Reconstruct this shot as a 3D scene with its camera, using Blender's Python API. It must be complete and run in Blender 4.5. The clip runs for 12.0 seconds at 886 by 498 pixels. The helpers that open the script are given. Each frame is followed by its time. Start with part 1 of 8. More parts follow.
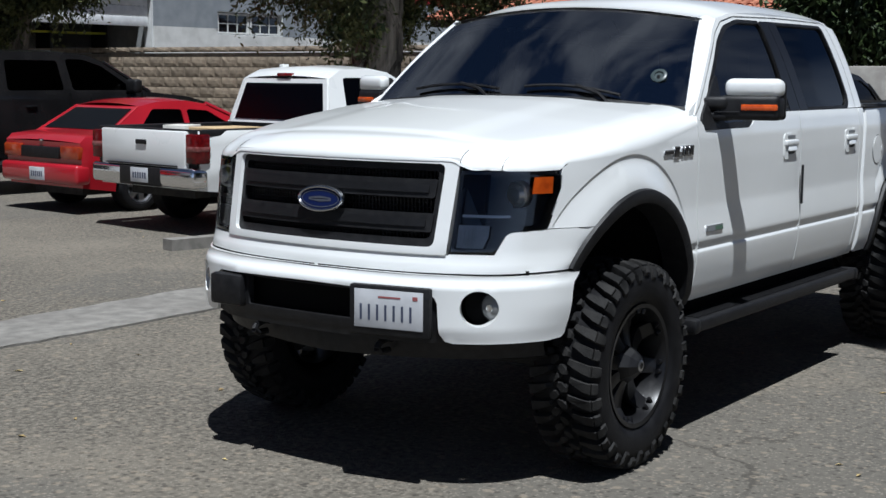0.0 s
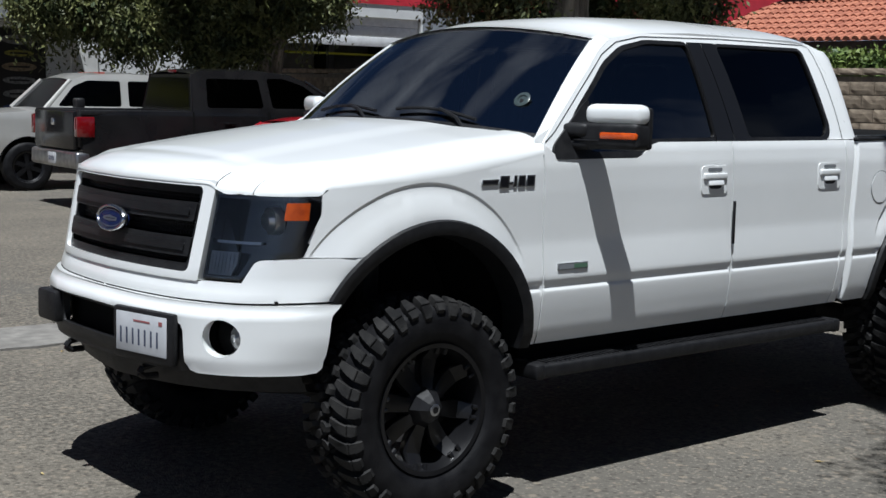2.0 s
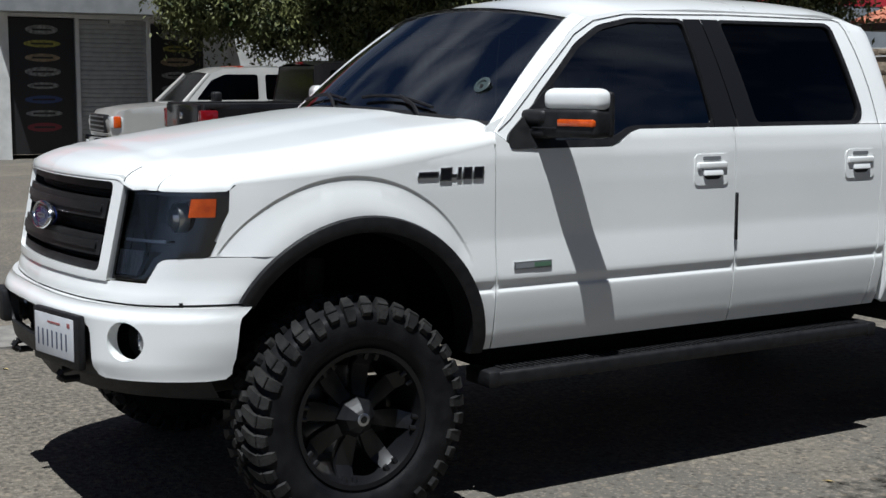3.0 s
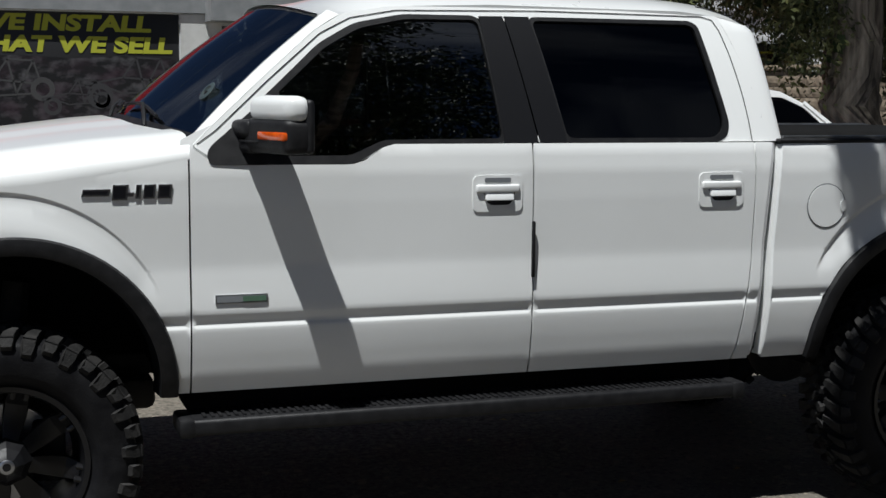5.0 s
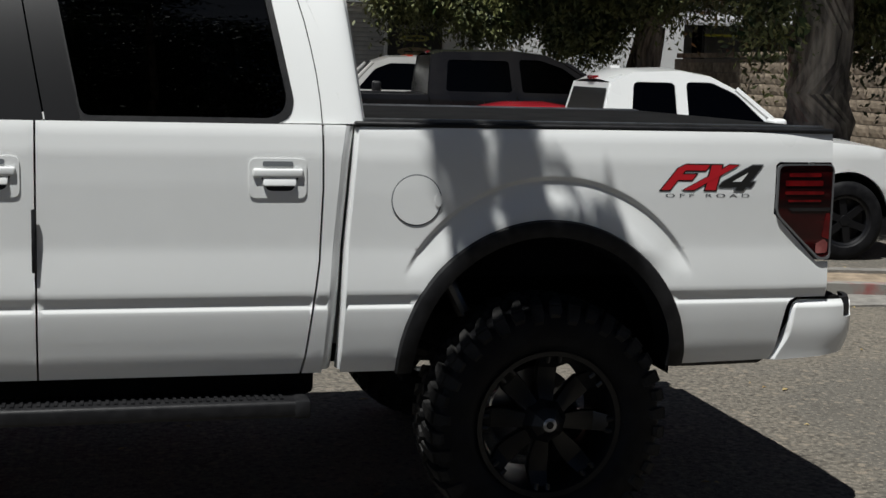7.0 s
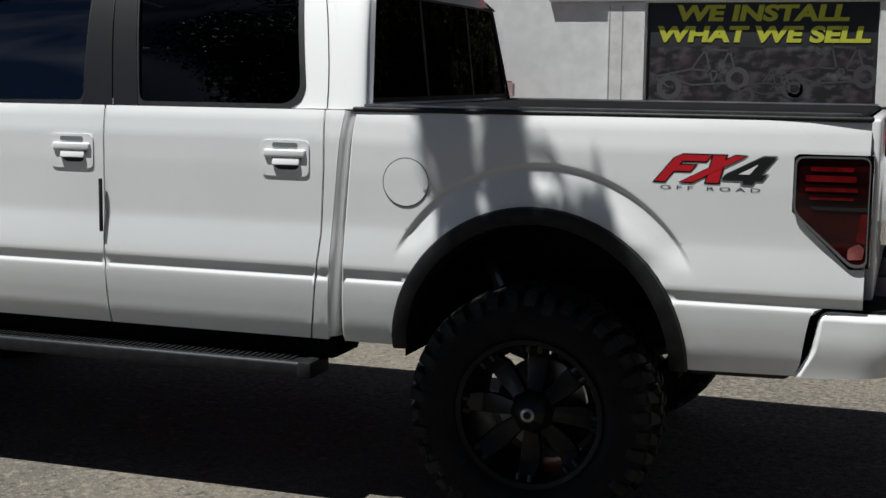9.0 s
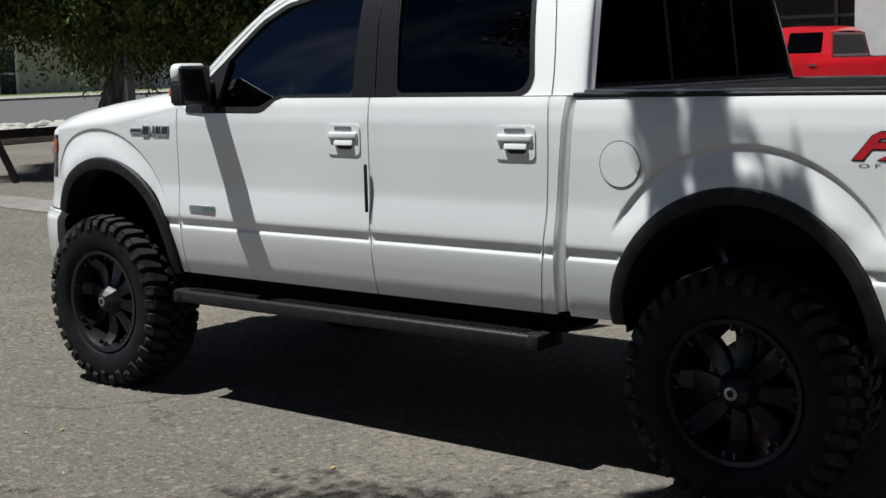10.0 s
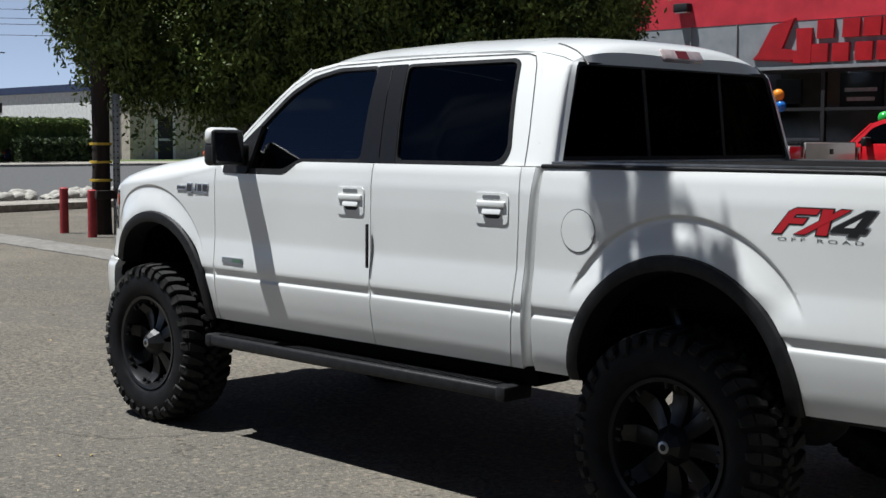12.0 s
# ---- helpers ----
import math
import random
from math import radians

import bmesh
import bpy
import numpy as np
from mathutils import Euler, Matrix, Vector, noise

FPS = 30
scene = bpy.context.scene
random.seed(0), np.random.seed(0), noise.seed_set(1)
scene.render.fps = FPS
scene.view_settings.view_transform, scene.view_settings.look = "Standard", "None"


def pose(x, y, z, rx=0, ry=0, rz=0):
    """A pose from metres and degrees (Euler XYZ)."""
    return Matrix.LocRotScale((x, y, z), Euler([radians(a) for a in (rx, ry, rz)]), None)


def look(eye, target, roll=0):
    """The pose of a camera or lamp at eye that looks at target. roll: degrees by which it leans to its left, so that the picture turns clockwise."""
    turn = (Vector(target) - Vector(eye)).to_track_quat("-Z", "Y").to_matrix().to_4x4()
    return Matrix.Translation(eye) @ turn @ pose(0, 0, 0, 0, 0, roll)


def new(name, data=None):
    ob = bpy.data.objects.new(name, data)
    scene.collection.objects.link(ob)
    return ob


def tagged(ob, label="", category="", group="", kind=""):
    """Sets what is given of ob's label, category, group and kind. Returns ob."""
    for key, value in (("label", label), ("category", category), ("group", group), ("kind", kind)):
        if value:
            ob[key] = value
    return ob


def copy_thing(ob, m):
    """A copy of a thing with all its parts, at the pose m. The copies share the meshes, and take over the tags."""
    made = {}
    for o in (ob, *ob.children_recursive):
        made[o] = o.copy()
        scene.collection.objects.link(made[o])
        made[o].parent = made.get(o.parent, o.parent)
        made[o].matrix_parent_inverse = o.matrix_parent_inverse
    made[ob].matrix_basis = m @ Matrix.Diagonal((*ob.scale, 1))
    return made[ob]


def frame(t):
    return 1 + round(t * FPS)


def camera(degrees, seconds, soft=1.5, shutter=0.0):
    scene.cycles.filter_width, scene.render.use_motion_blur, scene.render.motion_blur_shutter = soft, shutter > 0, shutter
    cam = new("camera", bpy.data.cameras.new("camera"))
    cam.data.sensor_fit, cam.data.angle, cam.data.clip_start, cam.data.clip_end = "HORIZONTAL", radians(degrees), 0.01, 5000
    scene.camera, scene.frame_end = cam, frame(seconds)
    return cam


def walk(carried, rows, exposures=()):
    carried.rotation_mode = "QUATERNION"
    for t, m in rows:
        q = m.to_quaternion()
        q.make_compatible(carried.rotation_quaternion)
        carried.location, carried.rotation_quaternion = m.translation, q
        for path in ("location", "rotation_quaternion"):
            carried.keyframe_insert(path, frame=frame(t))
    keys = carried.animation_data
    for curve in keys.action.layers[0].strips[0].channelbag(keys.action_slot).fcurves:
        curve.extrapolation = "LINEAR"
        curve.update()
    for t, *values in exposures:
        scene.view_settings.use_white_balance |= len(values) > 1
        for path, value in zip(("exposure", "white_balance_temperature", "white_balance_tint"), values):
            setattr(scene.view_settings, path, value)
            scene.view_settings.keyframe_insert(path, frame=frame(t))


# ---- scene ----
cam = camera(36.3, 12.0)
PATH = [
    (0, (-5.155, -3.697, 1.698), (-3.544, -2.539, 1.442), 0.4),
    (0.5, (-4.751, -4.086, 1.713), (-3.262, -2.771, 1.48), 0.4),
    (1, (-4.332, -4.438, 1.715), (-2.925, -3.033, 1.496), 0.7),
    (1.5, (-3.873, -4.854, 1.712), (-2.535, -3.387, 1.472), 1.5),
    (2, (-3.396, -5.146, 1.721), (-2.123, -3.621, 1.492), 1.2),
    (2.5, (-2.852, -5.359, 1.73), (-1.697, -3.744, 1.495), 0.5),
    (2.7, (-2.65, -5.388, 1.718), (-1.541, -3.741, 1.48), 0.3),
    (4.3, (-0.819, -5.608, 1.727), (-0.136, -3.749, 1.446), -0.0),
    (4.5, (-0.589, -5.633, 1.716), (0.052, -3.757, 1.448), 0.0),
    (5, (-0.043, -5.653, 1.716), (0.597, -3.773, 1.481), 0.5),
    (5.5, (0.5, -5.686, 1.73), (1.139, -3.808, 1.472), 1.0),
    (6, (1.01, -5.647, 1.723), (1.636, -3.766, 1.464), 1.0),
    (6.5, (1.565, -5.656, 1.736), (2.096, -3.745, 1.475), 1.4),
    (7, (2.14, -5.582, 1.713), (2.616, -3.657, 1.451), 1.5),
    (7.2, (2.368, -5.61, 1.728), (2.8, -3.678, 1.448), 1.3),
    (8.8, (4.687, -5.62, 1.646), (4.165, -3.706, 1.395), 1.0),
    (9, (4.924, -5.598, 1.653), (4.271, -3.725, 1.397), 0.7),
    (9.5, (5.452, -5.529, 1.663), (4.502, -3.791, 1.388), -1.5),
    (10, (5.867, -5.381, 1.666), (4.617, -3.845, 1.391), -1.6),
    (10.5, (6.273, -5.301, 1.615), (4.845, -3.916, 1.399), 0.2),
    (11, (6.543, -5.234, 1.631), (5.023, -3.947, 1.45), 0.2),
    (11.5, (6.66, -5.261, 1.626), (5.169, -3.938, 1.464), 0.3),
    (12, (6.713, -5.272, 1.625), (5.295, -3.871, 1.466), 0.3),
]
walk(cam, [(t, look(eye, target, roll)) for t, eye, target, roll in PATH], exposures=((0.0, 0.31, 5850, 8.0), (2.5, 0.33, 5950, 8.0), (4.5, 0.2, 6150, 8.0), (7.0, 0.16, 6350, 8.0), (9.0, 0.34, 6300, 8.0), (12.0, 0.5, 6150, 8.0)))

# ---- world and sun ----
SUN_TO = Vector((-0.26, -0.27, 1.0)).normalized()      # towards the sun
sky_world = bpy.data.worlds.new("world")
scene.world = sky_world
sky_world.use_nodes = True
wn = sky_world.node_tree.nodes
sky = wn.new("ShaderNodeTexSky")
sky.sky_type = "NISHITA"
sky.sun_disc = False
sky.sun_elevation = math.asin(SUN_TO.z)
sky.sun_rotation = math.atan2(SUN_TO.x, SUN_TO.y)
sky.air_density = 0.22
sky.dust_density = 0.0
sky.ozone_density = 5.0
wn["Background"].inputs[1].default_value = 0.05
cloud_at = wn.new("ShaderNodeTexCoord")
cloud_map = wn.new("ShaderNodeMapping")
cloud_map.inputs["Scale"].default_value = (1.0, 2.2, 1.6)
cloud = wn.new("ShaderNodeTexNoise")
cloud.inputs["Scale"].default_value = 2.6
cloud.inputs["Detail"].default_value = 7
cloud.inputs["Distortion"].default_value = 0.6
cloud_ramp = wn.new("ShaderNodeMapRange")
cloud_ramp.inputs[1].default_value, cloud_ramp.inputs[2].default_value = 0.46, 0.74
cloud_ramp.inputs[3].default_value, cloud_ramp.inputs[4].default_value = 0.0, 0.34
cloud_mix = wn.new("ShaderNodeMix")
cloud_mix.data_type = "RGBA"
cloud_mix.inputs[7].default_value = (9.0, 9.2, 9.4, 1)
# pale haze low over the horizon
haze_z = wn.new("ShaderNodeSeparateXYZ")
haze = wn.new("ShaderNodeMapRange")
haze.inputs[1].default_value, haze.inputs[2].default_value = 0.0, 0.24
haze.inputs[3].default_value, haze.inputs[4].default_value = 0.85, 0.0
haze_mix = wn.new("ShaderNodeMix")
haze_mix.data_type = "RGBA"
haze_mix.inputs[7].default_value = (8.5, 10.0, 12.5, 1)
for a, b in ((cloud_at.outputs["Generated"], cloud_map.inputs[0]), (cloud_map.outputs[0], cloud.inputs["Vector"]), (cloud.outputs[0], cloud_ramp.inputs[0]), (cloud_ramp.outputs[0], cloud_mix.inputs[0]), (sky.outputs[0], cloud_mix.inputs[6]), (cloud_mix.outputs[2], haze_mix.inputs[6]), (cloud_at.outputs["Generated"], haze_z.inputs[0]), (haze_z.outputs[2], haze.inputs[0]), (haze.outputs[0], haze_mix.inputs[0]), (haze_mix.outputs[2], wn["Background"].inputs[0])):
    sky_world.node_tree.links.new(a, b)
sun = new("sun", bpy.data.lights.new("sun", "SUN"))
sun.data.energy = 5.0
sun.data.angle = radians(0.55)
sun.data.color = (1.0, 0.98, 0.945)
sun.matrix_world = look(SUN_TO * 60, (0, 0, 0))

# ---- materials ----
def material(name, color=(0.5, 0.5, 0.5), rough=0.5, metal=0.0, spec=0.5, coat=0.0):
    m = bpy.data.materials.new(name)
    m.use_nodes = True
    b = m.node_tree.nodes["Principled BSDF"]
    b.inputs["Base Color"].default_value = (*color, 1)
    b.inputs["Roughness"].default_value = rough
    b.inputs["Metallic"].default_value = metal
    b.inputs["Specular IOR Level"].default_value = spec
    b.inputs["Coat Weight"].default_value = coat
    b.inputs["Coat Roughness"].default_value = 0.04
    return m


def varied(m, c1, c2, scale=8.0, detail=5.0, lo=0.35, hi=0.65, bump=0.0, bump_scale=60.0, rough=None, stretch=(1, 1, 1), space="Object", second=None):
    """Two-scale colour variation and fine relief on a material."""
    nt = m.node_tree
    b = nt.nodes["Principled BSDF"]
    tc = nt.nodes.new("ShaderNodeTexCoord")
    mp = nt.nodes.new("ShaderNodeMapping")
    mp.inputs["Scale"].default_value = stretch
    nt.links.new(tc.outputs[space], mp.inputs[0])
    no = nt.nodes.new("ShaderNodeTexNoise")
    no.inputs["Scale"].default_value = scale
    no.inputs["Detail"].default_value = detail
    nt.links.new(mp.outputs[0], no.inputs["Vector"])
    ra = nt.nodes.new("ShaderNodeValToRGB")
    ra.color_ramp.elements[0].position, ra.color_ramp.elements[1].position = lo, hi
    ra.color_ramp.elements[0].color, ra.color_ramp.elements[1].color = (*c1, 1), (*c2, 1)
    nt.links.new(no.outputs[0], ra.inputs[0])
    out = ra.outputs[0]
    if second:
        sc, col, amount = second
        n2 = nt.nodes.new("ShaderNodeTexNoise")
        n2.inputs["Scale"].default_value = sc
        n2.inputs["Detail"].default_value = 4
        nt.links.new(mp.outputs[0], n2.inputs["Vector"])
        r2 = nt.nodes.new("ShaderNodeValToRGB")
        r2.color_ramp.elements[0].position, r2.color_ramp.elements[1].position = 0.45, 0.7
        r2.color_ramp.elements[0].color, r2.color_ramp.elements[1].color = (0, 0, 0, 1), (amount, amount, amount, 1)
        nt.links.new(n2.outputs[0], r2.inputs[0])
        mx = nt.nodes.new("ShaderNodeMix")
        mx.data_type = "RGBA"
        nt.links.new(r2.outputs[0], mx.inputs[0])
        nt.links.new(out, mx.inputs[6])
        mx.inputs[7].default_value = (*col, 1)
        out = mx.outputs[2]
    nt.links.new(out, b.inputs["Base Color"])
    if rough:
        rr = nt.nodes.new("ShaderNodeMapRange")
        rr.inputs[3].default_value, rr.inputs[4].default_value = rough
        nt.links.new(no.outputs[0], rr.inputs[0])
        nt.links.new(rr.outputs[0], b.inputs["Roughness"])
    if bump:
        n3 = nt.nodes.new("ShaderNodeTexNoise")
        n3.inputs["Scale"].default_value = bump_scale
        n3.inputs["Detail"].default_value = 4
        nt.links.new(mp.outputs[0], n3.inputs["Vector"])
        bp = nt.nodes.new("ShaderNodeBump")
        bp.inputs["Strength"].default_value = bump
        bp.inputs["Distance"].default_value = 0.01
        nt.links.new(n3.outputs[0], bp.inputs["Height"])
        nt.links.new(bp.outputs[0], b.inputs["Normal"])
    return m


def tinted_glass(name, tint, ior=1.75, blur=0.0):
    """Thin automotive pane: Fresnel gloss over a tinted see-through sheet."""
    m = bpy.data.materials.new(name)
    m.use_nodes = True
    nt = m.node_tree
    nt.nodes.remove(nt.nodes["Principled BSDF"])
    tr = nt.nodes.new("ShaderNodeBsdfTransparent")
    tr.inputs[0].default_value = (*tint, 1)
    gl = nt.nodes.new("ShaderNodeBsdfGlossy")
    gl.inputs["Roughness"].default_value = blur
    fr = nt.nodes.new("ShaderNodeFresnel")
    fr.inputs[0].default_value = ior
    mx = nt.nodes.new("ShaderNodeMixShader")
    nt.links.new(fr.outputs[0], mx.inputs[0])
    nt.links.new(tr.outputs[0], mx.inputs[1])
    nt.links.new(gl.outputs[0], mx.inputs[2])
    nt.links.new(mx.outputs[0], nt.nodes["Material Output"].inputs[0])
    return m


PAINT = varied(material("white_paint", (0.78, 0.79, 0.78), 0.28, coat=0.7), (0.73, 0.74, 0.73), (0.78, 0.79, 0.78), 1.2, rough=(0.24, 0.34))
BLACK_PLASTIC = varied(material("black_plastic", (0.02, 0.02, 0.022), 0.5, spec=0.3), (0.006, 0.006, 0.007), (0.014, 0.014, 0.015), 25, bump=0.15, bump_scale=400)
GLOSS_BLACK = material("gloss_black", (0.008, 0.008, 0.01), 0.12, coat=0.5)
PILLAR_BLACK = material("pillar_black", (0.008, 0.008, 0.009), 0.35)
CAR_GLASS = tinted_glass("parked_car_glass", (0.012, 0.013, 0.015), 1.35, 0.16)
# near black that puts the shade of gaps and hollows into the colour
DARK = material("dark_cavity", (0.006, 0.006, 0.006), 0.9, spec=0.1)
RUBBER = varied(material("rubber", (0.01, 0.01, 0.011), 0.6, spec=0.14), (0.005, 0.005, 0.006), (0.012, 0.012, 0.013), 14, bump=0.15, bump_scale=150, rough=(0.4, 0.7))
TREAD = varied(material("tread_rubber", (0.02, 0.02, 0.02), 0.78, spec=0.2), (0.007, 0.007, 0.0072), (0.027, 0.026, 0.025), 11, bump=0.25, bump_scale=120, rough=(0.55, 0.85))
RIM_BLACK = material("rim_black", (0.006, 0.006, 0.007), 0.36, spec=0.35, coat=0.1)
CHROME = material("chrome", (0.75, 0.76, 0.78), 0.08, metal=1.0)
ALU = material("brushed_metal", (0.45, 0.46, 0.48), 0.32, metal=1.0)
AMBER = varied(material("amber_lens", (0.6, 0.08, 0.006), 0.15, coat=0.6), (0.50, 0.062, 0.004), (0.68, 0.10, 0.008), 30, 3)
AMBER_DARK = varied(material("smoked_amber_lens", (0.34, 0.05, 0.004), 0.2, spec=0.3, coat=0.1), (0.26, 0.034, 0.003), (0.42, 0.065, 0.005), 25, 3)
RED_LENS = material("red_lens", (0.16, 0.004, 0.006), 0.12, coat=0.8)
SMOKED_RED = varied(material("smoked_red_lens", (0.05, 0.003, 0.004), 0.12, spec=0.25, coat=0.2), (0.006, 0.0012, 0.0015), (0.042, 0.0025, 0.003), 7, 3, 0.42, 0.75, stretch=(0.25, 1, 2.2))
LAMP_RED = varied(material("lamp_red", (0.09, 0.003, 0.004), 0.16, spec=0.25, coat=0.2), (0.05, 0.002, 0.003), (0.13, 0.004, 0.005), 14, 3)
LAMP_EDGE = material("lamp_edge", (0.10, 0.102, 0.105), 0.22, coat=0.6)
PINK_CLEAR = varied(material("pale_pink_lens", (0.5, 0.4, 0.4), 0.15, coat=0.8), (0.42, 0.33, 0.33), (0.58, 0.48, 0.47), 20, 3)
PINK_LENS = varied(material("pink_lens", (0.2, 0.06, 0.055), 0.12, spec=0.3, coat=0.3), (0.15, 0.04, 0.038), (0.26, 0.09, 0.085), 20, 3)
WINDOW_DARK = material("dark_window", (0.01, 0.011, 0.013), 0.06)
CLEAR_LENS = material("clear_lens", (0.62, 0.63, 0.62), 0.12, coat=0.8)
LAMP_SILVER = material("lamp_silver", (0.8, 0.81, 0.82), 0.25, metal=1.0)
SATIN_BLACK = varied(material("satin_black", (0.009, 0.009, 0.010), 0.42, spec=0.35), (0.007, 0.007, 0.008), (0.011, 0.011, 0.012), 30, bump=0.08, bump_scale=300)
BADGE_CHROME = material("badge_chrome", (0.5, 0.51, 0.53), 0.2, metal=1.0)
DULL_CHROME = varied(material("dull_chrome", (0.3, 0.3, 0.3), 0.3, metal=0.9), (0.22, 0.22, 0.22), (0.36, 0.36, 0.36), 9)
EMBLEM_GREY = material("emblem_grey", (0.12, 0.13, 0.16), 0.3, metal=0.5)
BLUE_ENAMEL = material("blue_enamel", (0.008, 0.014, 0.06), 0.2, spec=0.3, coat=0.15)
FOG_GLASS = material("fog_glass", (0.16, 0.165, 0.17), 0.1, coat=0.9)
PLATE_SCRIPT = material("plate_script", (0.3, 0.09, 0.09), 0.5)
PLATE_WHITE = varied(material("plate_white", (0.5, 0.51, 0.53), 0.4), (0.44, 0.45, 0.47), (0.54, 0.55, 0.57), 9)
PLATE_INK = material("plate_ink", (0.05, 0.06, 0.10), 0.5)
DECAL_RED = material("decal_red", (0.45, 0.012, 0.02), 0.35)
DECAL_BLACK = material("decal_black", (0.012, 0.012, 0.012), 0.35)
DECAL_GREY = material("decal_grey", (0.16, 0.17, 0.18), 0.4)
LEAF_GREEN_BADGE = material("badge_green", (0.07, 0.13, 0.085), 0.4)
GLASS_FRONT = tinted_glass("windscreen_glass", (0.62, 0.70, 0.71), 6.5)
GLASS_SIDE = tinted_glass("front_side_glass", (0.12, 0.14, 0.16), 2.4)
GLASS_DARK = tinted_glass("privacy_glass", (0.02, 0.022, 0.025), 1.5)
GLASS_REAR = tinted_glass("rear_glass", (0.02, 0.022, 0.025), 1.1)
LENS_GLASS = tinted_glass("lamp_lens", (0.86, 0.88, 0.90), 1.5)
INTERIOR = varied(material("cabin_trim", (0.06, 0.06, 0.062), 0.8), (0.04, 0.04, 0.042), (0.09, 0.088, 0.085), 12)
BED_VINYL = varied(material("bed_vinyl", (0.006, 0.006, 0.006), 0.9, spec=0.1), (0.005, 0.005, 0.005), (0.010, 0.010, 0.010), 6, bump=0.1)
UNDER = varied(material("underbody", (0.015, 0.015, 0.015), 0.8), (0.008, 0.008, 0.008), (0.03, 0.028, 0.025), 9)

# ---- building tools ----
from mathutils.geometry import delaunay_2d_cdt


def thing(name, label, category, at=(0, 0, 0), turn=0.0, group="", kind=""):
    ob = new(name)
    ob.empty_display_size = 0.2
    ob.matrix_basis = pose(*at, 0, 0, turn)
    return tagged(ob, label, category, group, kind)


def link_mesh(name, me, mat, parent=None, label=""):
    if mat:
        me.materials.append(mat)
    ob = new(name, me)
    if parent:
        ob.parent = parent
    if label:
        ob["label"] = label
    return ob


def part(name, bm, mat, parent=None, label="", smooth=35, turn_out=True):
    """Links a bmesh as one mesh object under a thing or a part."""
    if turn_out:
        bmesh.ops.recalc_face_normals(bm, faces=bm.faces)
    me = bpy.data.meshes.new(name)
    if smooth:
        for f in bm.faces:
            f.smooth = True
        for e in bm.edges:
            e.smooth = len(e.link_faces) == 2 and e.calc_face_angle(0) < radians(smooth)
    bm.to_mesh(me)
    bm.free()
    return link_mesh(name, me, mat, parent, label)


def box(bm, x0, x1, y0, y1, z0, z1, bevel=0.0, seg=2):
    r = bmesh.ops.create_cube(bm, size=1, matrix=Matrix.LocRotScale(((x0 + x1) / 2, (y0 + y1) / 2, (z0 + z1) / 2), None, (abs(x1 - x0), abs(y1 - y0), abs(z1 - z0))))
    if bevel:
        es = list({e for v in r["verts"] for e in v.link_edges})
        bmesh.ops.bevel(bm, geom=es, offset=bevel, segments=seg, affect="EDGES", profile=0.5)
    return bm


def boxed(name, lim, mat, parent=None, label="", bevel=0.0, seg=2):
    return part(name, box(bmesh.new(), *lim, bevel, seg), mat, parent, label)


def rod(bm, a, b, r, r2=None, seg=12):
    a, b = Vector(a), Vector(b)
    m = Matrix.Translation((a + b) / 2) @ (b - a).to_track_quat("Z", "Y").to_matrix().to_4x4()
    bmesh.ops.create_cone(bm, cap_ends=True, segments=seg, radius1=r, radius2=r if r2 is None else r2, depth=(b - a).length, matrix=m)
    return bm


def revolve(bm, prof, seg=48, axis="Y", centre=(0, 0, 0), close=False):
    """Turns a profile of (radius, along) round the axis."""
    rings = []
    for k in range(seg):
        a = 2 * math.pi * k / seg
        c, s = math.cos(a), math.sin(a)
        ring = []
        for r, h in prof:
            p = {"Y": (r * c, h, r * s), "Z": (r * c, r * s, h), "X": (h, r * c, r * s)}[axis]
            ring.append(bm.verts.new(Vector(p) + Vector(centre)))
        rings.append(ring)
    n = len(prof)
    for k in range(seg):
        a, b = rings[k], rings[(k + 1) % seg]
        for i in range(n if close else n - 1):
            j = (i + 1) % n
            bm.faces.new((a[i], a[j], b[j], b[i]))
    return bm


def inside(pts, poly):
    x, y = pts[:, 0], pts[:, 1]
    hit = np.zeros(len(pts), bool)
    n = len(poly)
    for i in range(n):
        x1, y1 = poly[i]
        x2, y2 = poly[(i + 1) % n]
        c = (y1 > y) != (y2 > y)
        with np.errstate(divide="ignore", invalid="ignore"):
            hit ^= c & (x < (x2 - x1) * (y - y1) / (y2 - y1 + 1e-12) + x1)
    return hit


def dense(poly, step):
    out = []
    for i, a in enumerate(poly):
        b = poly[(i + 1) % len(poly)]
        n = max(1, int(math.ceil(math.dist(a, b) / step)))
        out += [(a[0] + (b[0] - a[0]) * k / n, a[1] + (b[1] - a[1]) * k / n) for k in range(n)]
    return out


def arc(cx, cy, r, a0, a1, n=16, ry=None):
    ry = r if ry is None else ry
    return [(cx + r * math.cos(radians(a0 + (a1 - a0) * k / n)), cy + ry * math.sin(radians(a0 + (a1 - a0) * k / n))) for k in range(n + 1)]


def rounded(poly, r, seg=4):
    """Rounds the corners of a polygon."""
    out = []
    n = len(poly)
    for i in range(n):
        p, a, b = Vector(poly[i]), Vector(poly[i - 1]), Vector(poly[(i + 1) % n])
        da, db = (a - p), (b - p)
        k = min(r, da.length * 0.45, db.length * 0.45)
        s, e = p + da.normalized() * k, p + db.normalized() * k
        for j in range(seg + 1):
            t = j / seg
            q = s * (1 - t) ** 2 + p * 2 * t * (1 - t) + e * t * t
            out.append((q.x, q.y))
    return out


